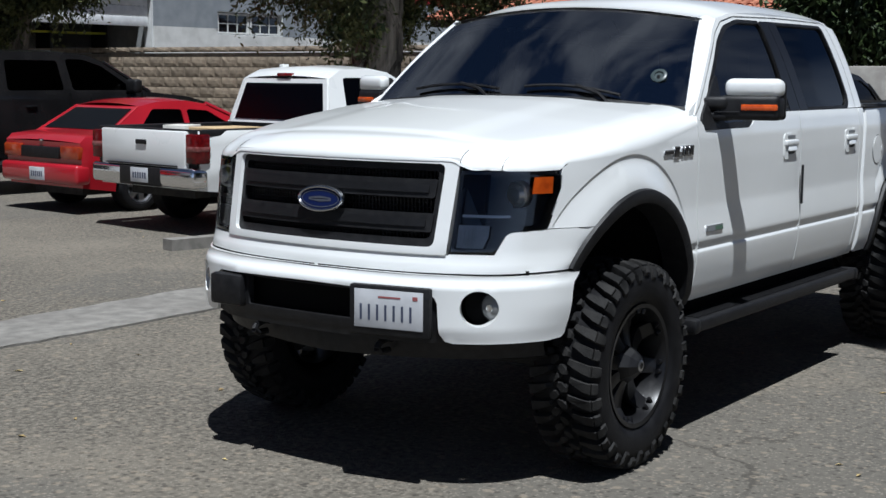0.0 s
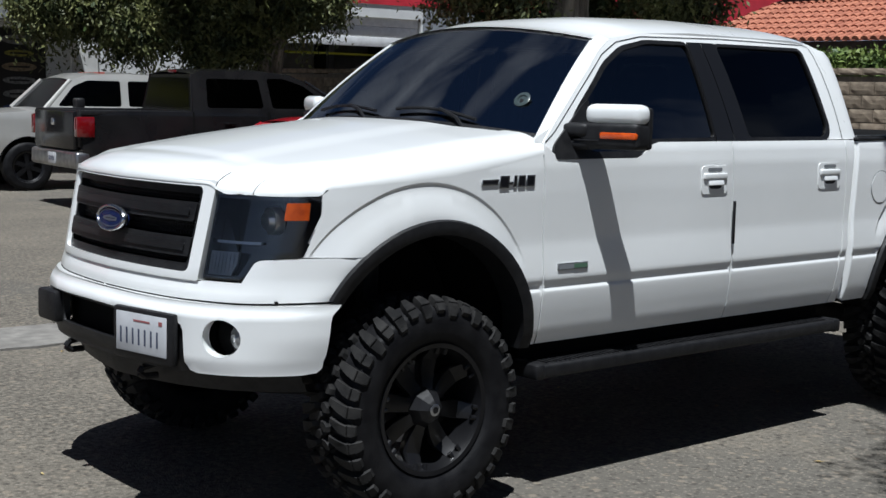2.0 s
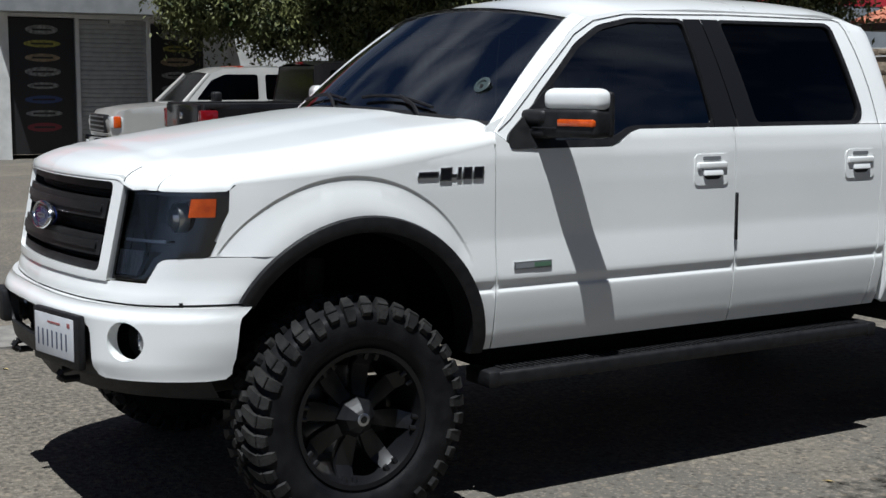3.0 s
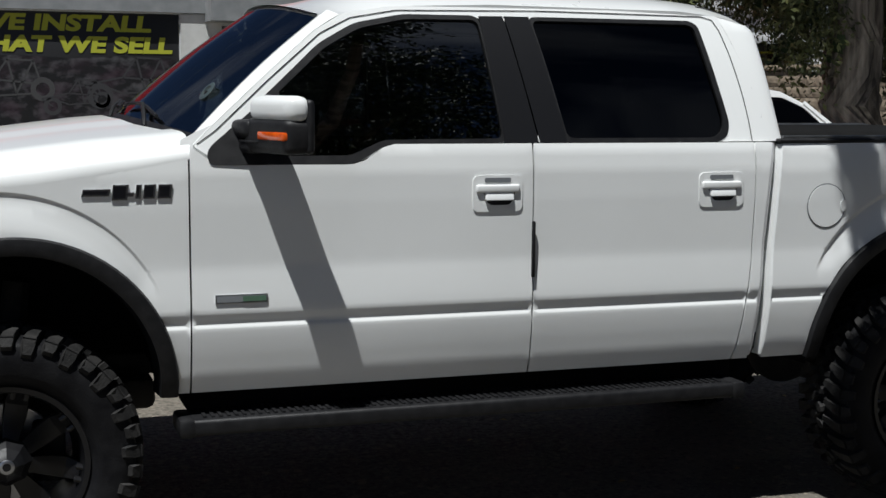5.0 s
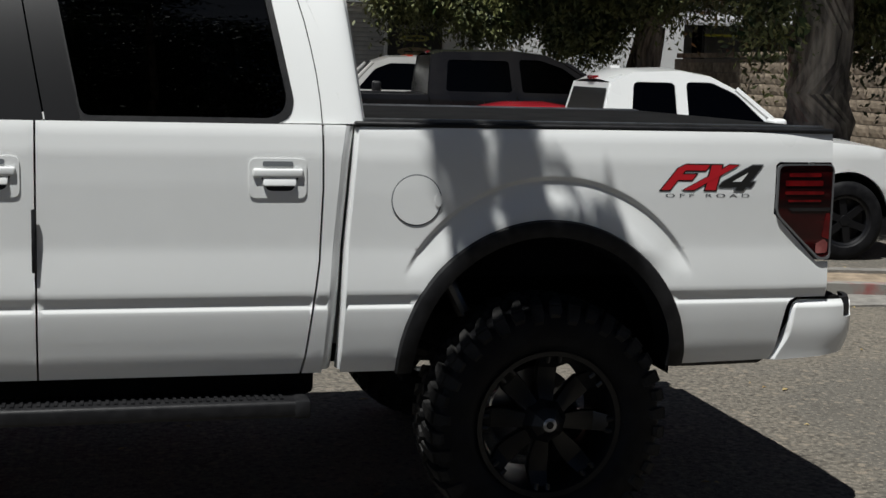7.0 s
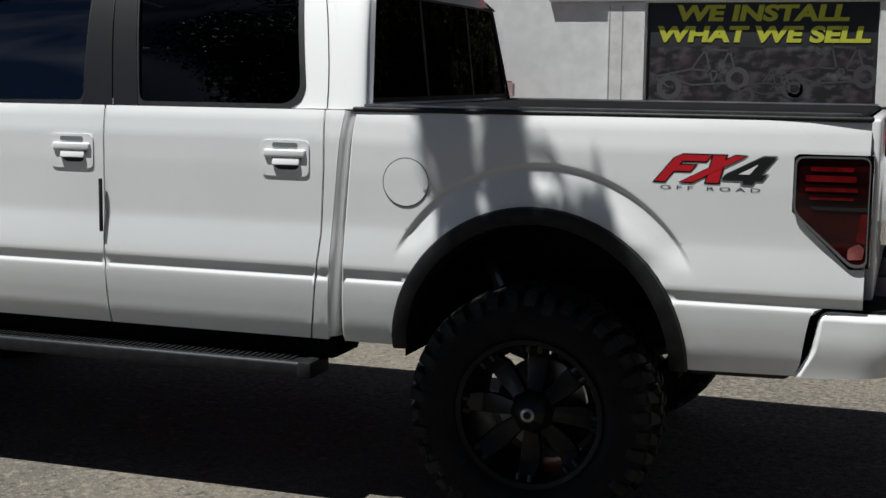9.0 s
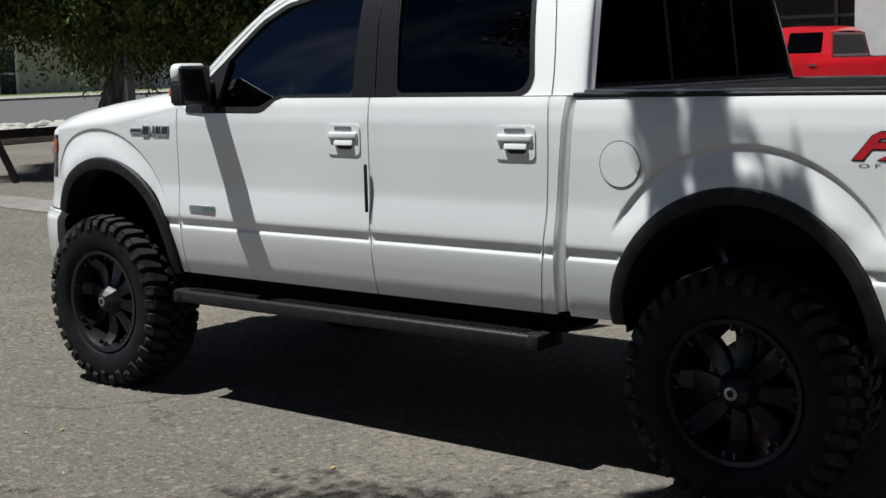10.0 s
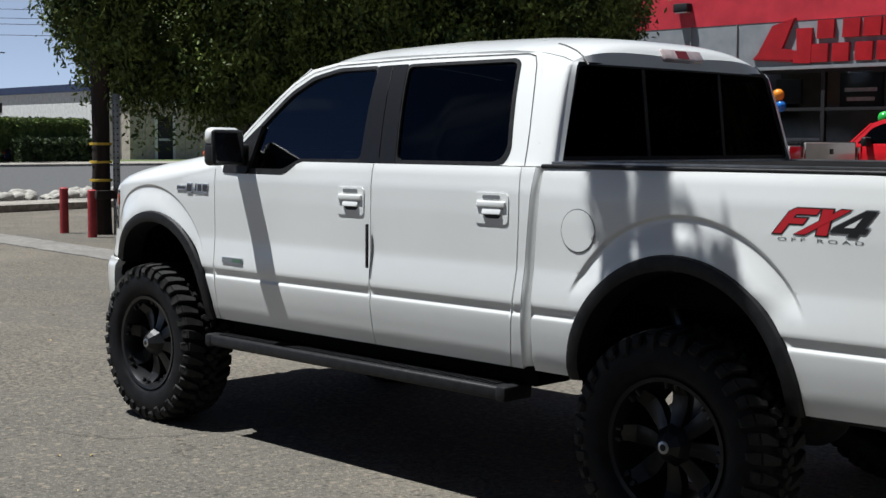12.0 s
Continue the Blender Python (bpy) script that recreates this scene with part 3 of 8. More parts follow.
# garage shutter
sh = thing("roller_shutter", "closed grey roller shutter of the workshop", "shutter", (7.28, FY + 0.12, 0), kind="structure")
for k in range(30):
    z = 0.02 + k * 0.1
    boxed("slat", (-0.78, 0.78, -0.012 + 0.008 * (k % 2), 0.02, z, z + 0.094), SHUTTER, sh, bevel=0.008)
boxed("shutter_lamp", (-0.1, 0.25, -0.16, -0.05, 2.95, 3.02), CLEAR_LENS, sh)
# dark poster boards on both sides of the shutter, with pale oval marks that cannot be read
for cx, w, hgt, seed in ((5.70, 1.40, 3.02, 1), (8.76, 1.24, 2.95, 2)):
    pb = thing("poster_board", "black poster board with rows of pale badges", "poster", (cx, FY + 0.05, 0))
    boxed("board", (-w / 2, w / 2, 0, 0.05, 0.1, hgt), BANNER_BLACK, pb)
    rr = random.Random(seed)
    for k in range(8):
        z = hgt - 0.24 - k * 0.30
        bm = bmesh.new()
        ww = rr.uniform(0.34, 0.42)
        bm.faces.new([bm.verts.new((u, -0.004, z + v)) for u, v in arc(0, 0, ww, 0, 360, 24, rr.uniform(0.07, 0.11))[:-1]])
        part("badge_print", bm, [POSTER_PALE, POSTER_YELLOW, POSTER_TAN, POSTER_PALE, POSTER_PALE, PRINT_BLUE, POSTER_PALE, PRINT_RED][k], pb, smooth=0)
        bm = bmesh.new()
        box(bm, -ww * 0.6, ww * 0.6, -0.006, -0.005, z - 0.02, z + 0.02)
        part("badge_bar", bm, BANNER_BLACK, pb, smooth=0)
# half-open white sectional door
sd = thing("sectional_door", "half-raised white sectional door over a dark bay", "door", (17.7, FY + 0.15, 0), kind="structure")
for k in range(3):
    z = 2.93 + k * 0.27
    boxed("door_section", (-2.48, 2.48, -0.02, 0.03, z, z + 0.262), SHUTTER_WHITE, sd, bevel=0.006)
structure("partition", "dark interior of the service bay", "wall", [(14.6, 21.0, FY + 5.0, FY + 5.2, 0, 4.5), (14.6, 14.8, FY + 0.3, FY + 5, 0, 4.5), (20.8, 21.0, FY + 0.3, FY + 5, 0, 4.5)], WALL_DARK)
rack = thing("storage_rack", "dark shelving with yellow rails inside the bay", "rack", (18.6, FY + 2.5, 0))
for z in (1.2, 2.05, 2.75):
    boxed("shelf", (-1.9, 1.9, -0.3, 0.3, z, z + 0.05), BANNER_YELLOW, rack)
for xx in (-1.9, 0, 1.9):
    boxed("upright", (xx - 0.04, xx + 0.04, -0.3, 0.3, 0, 3.2), METAL_DARK, rack)
# small barred window, two sashes
wi = thing("window_1", "small white framed window with muntins", "window", (24.02, FY + 0.10, 3.11), kind="structure")
for cx in (-0.67, 0.67):
    fr = new("window_frame")
    fr.parent = wi
    for l in ((cx - 0.64, cx - 0.58, -0.29, 0.29), (cx + 0.58, cx + 0.64, -0.29, 0.29), (cx - 0.58, cx + 0.58, 0.24, 0.29), (cx - 0.58, cx + 0.58, -0.29, -0.24)):
        boxed("frame_bar", (l[0], l[1], -0.05, 0.02, l[2], l[3]), WALL_WHITE, fr)
    for u in (-0.19, 0.19):
        boxed("muntin", (cx + u - 0.012, cx + u + 0.012, -0.03, 0.01, -0.24, 0.24), WALL_WHITE, fr)
    boxed("muntin", (cx - 0.58, cx + 0.58, -0.03, 0.01, -0.012, 0.012), WALL_WHITE, fr)
    boxed("pane", (cx - 0.58, cx + 0.58, 0.0, 0.006, -0.24, 0.24), WINDOW_DARK, fr)
# shop window front with its big red sign
win = thing("window_2", "dark shop window with black mullions", "window", (-9.1, FY + 0.1, 0), kind="structure")
for xx in (-2.92, -1.1, 0.7, 2.45):
    boxed("mullion", (xx - 0.05, xx + 0.05, -0.06, 0.06, 0.35, 3.42), METAL_DARK, win)
for z in (0.38, 2.45, 3.38):
    boxed("transom", (-2.92, 2.92, -0.05, 0.05, z - 0.04, z + 0.04), METAL_DARK, win)
for a, b in ((-2.87, -1.15), (-1.05, 0.65), (0.75, 2.40)):
    sheet("pane", lambda u, v, a=a, b=b: (a + (b - a) * u, 0.0, 0.42 + 2.92 * v), 1, 1, SHOP_GLASS, win)
for cx, z, w, hh, mt, nm, lb in ((-2.0, 1.72, 1.5, 0.06, SHOW_WHITE, "shelf_board", "pale shelf board seen through the shop window"), (-2.0, 1.38, 1.5, 0.06, SHOW_WHITE, "shelf_board", "pale shelf board seen through the shop window"), (-2.0, 1.02, 1.5, 0.06, SHOW_WHITE, "shelf_board", "pale shelf board seen through the shop window"), (-1.75, 1.20, 0.6, 0.28, SHOW_WHITE, "shop_carton", "white carton on a shop shelf"), (-2.3, 1.52, 0.4, 0.22, PRINT_PALE, "shop_carton", "grey carton on a shop shelf"), (-2.15, 2.9, 0.7, 0.6, SHOW_BLACK, "shop_poster", "dark poster behind the shop glass"), (-0.2, 1.42, 1.5, 0.06, SHOW_WHITE, "shelf_board", "pale shelf board seen through the shop window"), (-0.2, 1.02, 1.5, 0.06, SHOW_WHITE, "shelf_board", "pale shelf board seen through the shop window"), (-0.55, 1.24, 0.55, 0.30, BANNER_YELLOW, "shop_carton", "yellow carton on a shop shelf"), (0.15, 1.22, 0.4, 0.26, SHOW_WHITE, "shop_carton", "white carton on a shop shelf"), (-0.2, 2.85, 1.1, 0.9, SHOW_BLACK, "shop_poster", "dark poster with pale bars behind the shop glass"), (1.5, 1.5, 1.2, 0.06, SHOW_WHITE, "shelf_board", "pale shelf board seen through the shop window"), (1.5, 1.75, 0.5, 0.4, PRINT_RED, "shop_carton", "red carton on a shop shelf")):
    d = thing(nm, lb, "shop goods", (-9.1 + cx, FY + 0.22, z), group="goods in the shop window")
    boxed("board", (-w / 2, w / 2, 0, 0.1 if hh > 0.08 else 0.3, -hh / 2, hh / 2), mt, d, bevel=0.01)
    if nm == "shop_poster" and w > 1:
        for dz, dw in ((0.05, 0.42), (-0.17, 0.36)):
            boxed("print_bar", (-dw, dw, -0.006, -0.002, dz - 0.045, dz + 0.045), SHOW_WHITE, d)
sg = thing("shop_sign", "big red slanted block sign over the shop window", "sign", (-11.9, FY - 0.02, 3.45))


def sign_block(poly, depth=0.09):
    bm = bmesh.new()
    top = [bm.verts.new((a, -depth, b)) for a, b in poly]
    low = [bm.verts.new((a, 0.015, b)) for a, b in poly]
    bm.faces.new(top)
    for i in range(len(poly)):
        j = (i + 1) % len(poly)
        bm.faces.new((top[i], low[i], low[j], top[j]))
    part("sign_block", bm, SIGN_RED, sg, smooth=0)


sign_block([(-0.2, 0.25), (0.95, 1.20), (0.62, 0.45), (1.05, 0.42), (1.02, 0.95), (1.45, 0.95), (1.42, 0.10), (0.95, 0.12), (0.95, 0.20)])
sign_block([(-0.15, 0.22), (0.35, 1.05), (0.98, 1.22), (0.60, 0.50), (0.9, 0.45), (0.9, 0.15)], 0.08)
for r, (z0, z1, xs) in enumerate(((0.68, 1.12, (1.75, 2.42, 2.95, 3.45, 3.95)), (0.12, 0.56, (1.60, 2.15, 2.75, 3.30, 3.80)))):
    for xx in xs:
        sign_block([(xx - 0.17, z0), (xx + 0.27, z0), (xx + 0.29, z1), (xx - 0.15, z1)])
lm = thing("wall_lamp", "dark wedge wall lamp under the red fascia", "lamp", (-14.2, FY - 0.028, 5.1))
bm = bmesh.new()
box(bm, -0.22, 0.22, -0.25, 0.0, -0.1, 0.12, 0.03)
part("lamp_body", bm, METAL_DARK, lm)
boxed("lamp_glass", (-0.18, 0.18, -0.2, -0.03, -0.13, -0.10), CLEAR_LENS, lm)
for (cx, cz, r, mt) in ((-10.75, 2.77, 0.14, material("balloon_orange", (0.75, 0.25, 0.02), 0.25)), (-10.68, 2.51, 0.13, material("balloon_blue", (0.02, 0.17, 0.6), 0.25)), (-8.02, 2.2, 0.15, material("balloon_green", (0.03, 0.4, 0.06), 0.25))):
    b = thing("balloon", "bright round balloon tied outside the shop", "balloon", (cx, FY - 1.05, cz), group="balloons")
    bm = bmesh.new()
    bmesh.ops.create_uvsphere(bm, u_segments=20, v_segments=14, radius=r)
    for v in bm.verts:
        if v.co.z < 0:
            v.co.z *= 1.15
    part("balloon_skin", bm, mt, b, smooth=80)
    bm = bmesh.new()
    rod(bm, (0, 0, -r), (0.05, 0, -cz + 0.02), 0.004, seg=5)
    part("string", bm, METAL_DARK, b)

# split-face block wall behind the parked cars
BLOCK = varied(material("split_face_block", (0.30, 0.24, 0.175), 0.95), (0.21, 0.165, 0.12), (0.35, 0.285, 0.21), 7, 6, bump=0.6, bump_scale=45)
MORTAR = varied(material("mortar", (0.22, 0.19, 0.155), 0.95), (0.18, 0.155, 0.125), (0.26, 0.225, 0.185), 15)
WX, WZ = 14.0, 2.12
wl = structure("wall_east", "low wall of tan split-face blocks", "wall", [(WX + 0.03, WX + 0.2, 4.7, 22.0, 0, WZ - 0.03)], MORTAR)
FENCE_PALE = varied(material("pale_fence_panel", (0.36, 0.34, 0.31), 0.9), (0.30, 0.28, 0.255), (0.42, 0.40, 0.365), 5, 6, bump=0.4, bump_scale=60)
fence = thing("fence", "pale concrete panel fence with upright joints", "fence", (WX + 0.1, 0, 0), kind="structure")
for k in range(9):
    boxed("fence_panel", (-0.05, 0.05, 4.62 - 1.25 * (k + 1), 4.62 - 1.25 * k - 0.05, 0, 1.86), FENCE_PALE, fence, bevel=0.012)
    boxed("fence_post", (-0.02, 0.08, 4.62 - 1.25 * k - 0.06, 4.62 - 1.25 * k + 0.01, 0, 1.84), METAL_DARK, fence)

# tiled building beyond
TILE = varied(material("roof_tile", (0.34, 0.12, 0.07), 0.85), (0.26, 0.085, 0.05), (0.44, 0.17, 0.10), 4, 6, bump=0.3)
# dark brown puts the shade under the eaves into colour; ridge beam shares it
STUCCO_SHADE = varied(material("shade_brown", (0.05, 0.035, 0.028), 0.8), (0.035, 0.025, 0.02), (0.07, 0.05, 0.04), 8)
house = thing("house", "low building with a red clay tile roof and deep dark eaves", "building", (22.0, 10.0, 0))
boxed("wall", (1.2, 10, -7, 5.5, 0, 3.0), WALL_WHITE, house)
boxed("eave_shade_board", (0.05, 10.5, -8, 6.3, 2.86, 3.02), STUCCO_SHADE, house)
bm = bmesh.new()
bm.faces.new([bm.verts.new(p) for p in ((0, -8.2, 3.02), (0, 6.5, 3.02), (5.5, 6.5, 4.75), (5.5, -8.2, 4.75))])
bm.faces.new([bm.verts.new(p) for p in ((5.5, -8.2, 4.75), (5.5, 6.5, 4.75), (11, 6.5, 3.02), (11, -8.2, 3.02))])
part("roof", bm, TILE, house, "rows of red clay barrel tiles", smooth=0)
bm = bmesh.new()
for j in range(66):
    y = -8.1 + j * 0.222
    for i in range(11):
        d0 = i * 0.5
        p = Vector((d0 * 0.954 - 0.03, y, 3.03 + d0 * 0.30))
        q = Vector(((d0 + 0.52) * 0.954 - 0.03, y, 3.03 + (d0 + 0.52) * 0.30 - 0.012))
        ax = (q - p).normalized()
        nrm = Vector((-ax.z, 0, ax.x))
        ra, rb = [], []
        for k in range(5):
            a = math.pi * k / 4
            o = Vector((0, math.cos(a), 0)) * 0.085 + nrm * math.sin(a) * 0.075
            ra.append(bm.verts.new(p + o * 1.12 + nrm * 0.012))
            rb.append(bm.verts.new(q + o * 0.92))
        for k in range(4):
            bm.faces.new((ra[k], ra[k + 1], rb[k + 1], rb[k]))
        bm.faces.new(ra)
tiles = part("roof_tiles", bm, TILE, house, smooth=0)
tiles["kind"] = "stuff"
boxed("ridge_beam", (3.2, 10, -8.2, 6.5, 4.95, 5.2), STUCCO_SHADE, house)
for j in range(5):
    boxed("window", (1.15, 1.2, -6.2 + j * 2.4, -5.0 + j * 2.4, 1.2, 2.3), WINDOW_DARK, house)
# kerb of the planting strip and the concrete gutter
def band(name, label, cat, pts, w, z0, z1, mat, worn=0.0):
    bm = bmesh.new()
    rows = []
    wear = random.Random(8)
    if worn:
        fine = []
        for a, b in zip(pts, pts[1:]):
            n = max(1, int(math.dist(a, b) / 0.16)) if abs(a[0]) < 25 else 1
            fine += [(a[0] + (b[0] - a[0]) * i / n, a[1] + (b[1] - a[1]) * i / n) for i in range(n)]
        pts = fine + [pts[-1]]
    for k, (x, y) in enumerate(pts):
        a = Vector(pts[max(0, k - 1)])
        b = Vector(pts[min(len(pts) - 1, k + 1)])
        n = Vector((-(b - a).y, (b - a).x)).normalized() * w
        d = n.normalized() * wear.gauss(0, worn)
        x, y = x + d.x, y + d.y
        n += n.normalized() * wear.gauss(0, worn)
        rows.append([bm.verts.new(p) for p in ((x, y, z0), (x, y, z1), (x + n.x, y + n.y, z1), (x + n.x, y + n.y, z0))])
    for a, b in zip(rows, rows[1:]):
        for i in range(3):
            bm.faces.new((a[i], a[i + 1], b[i + 1], b[i]))
    bm.faces.new(rows[0])
    bm.faces.new(rows[-1])
    return tagged(part(name, bm, mat, smooth=0), label, cat, kind="structure")


band("pavement", "pale worn concrete gutter across the lot", "gutter", [(-60, 8.6), (-19, 5.1), (-9.3, 4.25), (-3, 3.55), (0, 3.27), (2.2, 3.26), (6, 3.45), (10, 3.7), (30, 5.0)], 0.78, -0.05, 0.016, GUTTER, 0.016)
band("kerb", "concrete kerb of the planting strip by the parked cars", "kerb", [(3.75, 5.9), (5.0, 5.6), (7.0, 5.0), (9.5, 4.4), (13.8, 3.4)], 0.16, -0.05, 0.11, GUTTER, 0.006)
EARTH = varied(material("dry_earth", (0.26, 0.20, 0.14), 0.95), (0.15, 0.115, 0.08), (0.30, 0.235, 0.165), 7, 8, bump=0.8, bump_scale=40)
band("planting_strip", "bare dry earth between the kerbs", "earth", [(6.9, 4.42), (8.0, 4.16), (8.75, 4.0)], 0.72, -0.04, 0.085, EARTH, 0.03)
band("kerb", "low concrete kerb with worn red paint", "kerb", [(6.75, 4.30), (8.0, 4.02), (8.75, 3.86)], 0.14, -0.04, 0.10, varied(material("red_painted_kerb", (0.2, 0.19, 0.17), 0.9), (0.21, 0.20, 0.18), (0.26, 0.05, 0.045), 2.2, 7, 0.50, 0.62, bump=0.4, bump_scale=80), 0.006)

# ---- the lifted white crew-cab pickup ----
# x runs from the front axle (0) to the rear axle (3.67); the centre line is y = 0
truck = thing("pickup_truck", "lifted white crew-cab pickup with black wheels and mud tyres", "pickup truck")
FA, RA, SEAM_A, SEAM_B, BED1 = 0.0, 3.67, 0.622, 1.897, 4.785
PROFILE_Z = [0.60, 0.645, 0.70, 0.80, 0.868, 0.878, 0.884, 0.890, 0.896, 0.928, 0.936, 0.95, 1.00, 1.05, 1.085, 1.105, 1.20, 1.30, 1.42, 1.50, 1.54]
PROFILE_Y = [0.932, 0.961, 0.982, 0.9990, 1.0066, 1.0068, 1.0062, 1.0012, 0.9995, 1.0090, 1.0106, 1.0104, 1.0068, 1.0026, 0.9994, 0.9986, 0.9990, 0.9996, 0.9970, 0.986, 0.972]


def arch_bulge(r, r0, dip, run):
    """Step of the wing round the wheel, by the distance from the arch's centre: a sharp dip, then a slow rise."""
    if r > r0 + 0.03:
        return 0.0
    if r > r0:
        return -dip * smooth(r0 + run, r0, r)
    return -dip + (0.014 + dip) * smooth(r0 - 0.005, r0 - 0.13, r)


def body_y(x, z):
    w = lerp(z, PROFILE_Z, PROFILE_Y)
    for cx, cz, r0, dip, run in ((FA - 0.02, 0.78, 0.575, 0.006, 0.014), (3.68, 0.74, 0.59, 0.012, 0.022)):
        if abs(x - cx) < 0.7:
            zz = max(z, cz)
            b = arch_bulge(math.hypot(x - cx, zz - cz), r0, dip, run)
            flat = lerp(z, [0.60, 0.645, 0.70, 0.85, 1.3, 1.5], [0.95, 0.972, 0.99, 1.005, 1.003, 0.985])
            low = smooth(0.985, 1.09, z)
            k = smooth(r0 + 0.02, r0 - 0.03, math.hypot(x - cx, zz - cz)) * low
            w = w * (1 - k) + flat * k + b * low
    w -= curve(x, [-0.74, -0.63, -0.56, -0.445, -0.35, -0.25, -0.1], [0.235, 0.165, 0.118, 0.07, 0.036, 0.014, 0.0])
    w -= lerp(x, [4.3, 4.6, 4.785], [0.0, 0.008, 0.02])
    return w


def flare_y(x, z):
    """Half width along the wheel openings, without the door creases."""
    w = lerp(z, [0.60, 0.645, 0.70, 0.85, 1.0, 1.3, 1.5], [0.945, 0.964, 0.988, 1.010, 1.014, 1.015, 1.0])
    return w - curve(x, [-0.74, -0.63, -0.56, -0.445, -0.35, -0.25, -0.1], [0.235, 0.165, 0.118, 0.07, 0.036, 0.014, 0.0])


def cab_y(x, z):
    """Half width of the glasshouse."""
    t = (z - 1.50) / 0.55
    return lerp(x, [0.6, 1.0, 2.3, 3.0], [0.965, 0.975, 0.978, 0.965]) - 0.165 * t - 0.05 * max(0, t) ** 3


def on_side(s):
    return lambda x, z: (x, s * body_y(x, z), z)


def on_cab(s):
    return lambda x, z: (x, s * cab_y(x, z), z)


# plan of the nose: half width and how far forward it lies, at z = 1.0
NOSE_Y = [0.0, 0.20, 0.40, 0.54, 0.60, 0.68, 0.762, 0.83, 0.885, 0.915, 0.94]
NOSE_X = [-0.895, -0.885, -0.862, -0.832, -0.812, -0.782, -0.738, -0.672, -0.572, -0.49, -0.40]


def nose(u, z, push=0.0):
    """A point of the nose: u is the half width, signed."""
    a = abs(u)
    x = curve(a, NOSE_Y, NOSE_X)
    k = smooth(0.95, 0.70, a)
    lean = 0.19 * (z - 1.0) if z > 1.0 else -0.02 * (1.0 - z)
    return (x + lean * (0.35 + 0.65 * k) - push, u, z)


def nose_fn(push=0.0):
    return lambda u, z: nose(u, z, push)


def mirror_u(poly):
    return [(-a, b) for a, b in reversed(poly)]


def crease_lines(x0, x1):
    """Points along the creases of the side, so that the sheets break there."""
    out = [[(x0 + 0.02 * k, z) for k in range(int((x1 - x0) / 0.02) + 1)] for z in (0.70, 0.80, 0.868, 0.878, 0.884, 0.890, 0.896, 0.912, 0.928, 0.936, 0.95, 1.0, 1.05, 1.07, 1.085, 1.105)]
    return out


def arch_lines(cx, cz, r0):
    return [arc(cx, cz, r0 + d, 26, 154, 80) for d in (0.03, 0.022, 0.015, 0.010, 0.005, 0.0, -0.018, -0.04, -0.07, -0.10)]


LINES_F = crease_lines(0.3, 0.65) + arch_lines(FA - 0.02, 0.78, 0.575)
LINES_D = crease_lines(0.6, 2.95)
LINES_R = crease_lines(2.88, 4.79) + arch_lines(3.68, 0.74, 0.59)
def grown(poly, d):
    """The polygon with its edges moved outward."""
    c = Vector((sum(p[0] for p in poly) / len(poly), sum(p[1] for p in poly) / len(poly)))
    return [(p[0] + d * ((p[0] - c.x) > 0) - d * ((p[0] - c.x) < 0), p[1] + d * ((p[1] - c.y) > 0) - d * ((p[1] - c.y) < 0)) for p in poly]


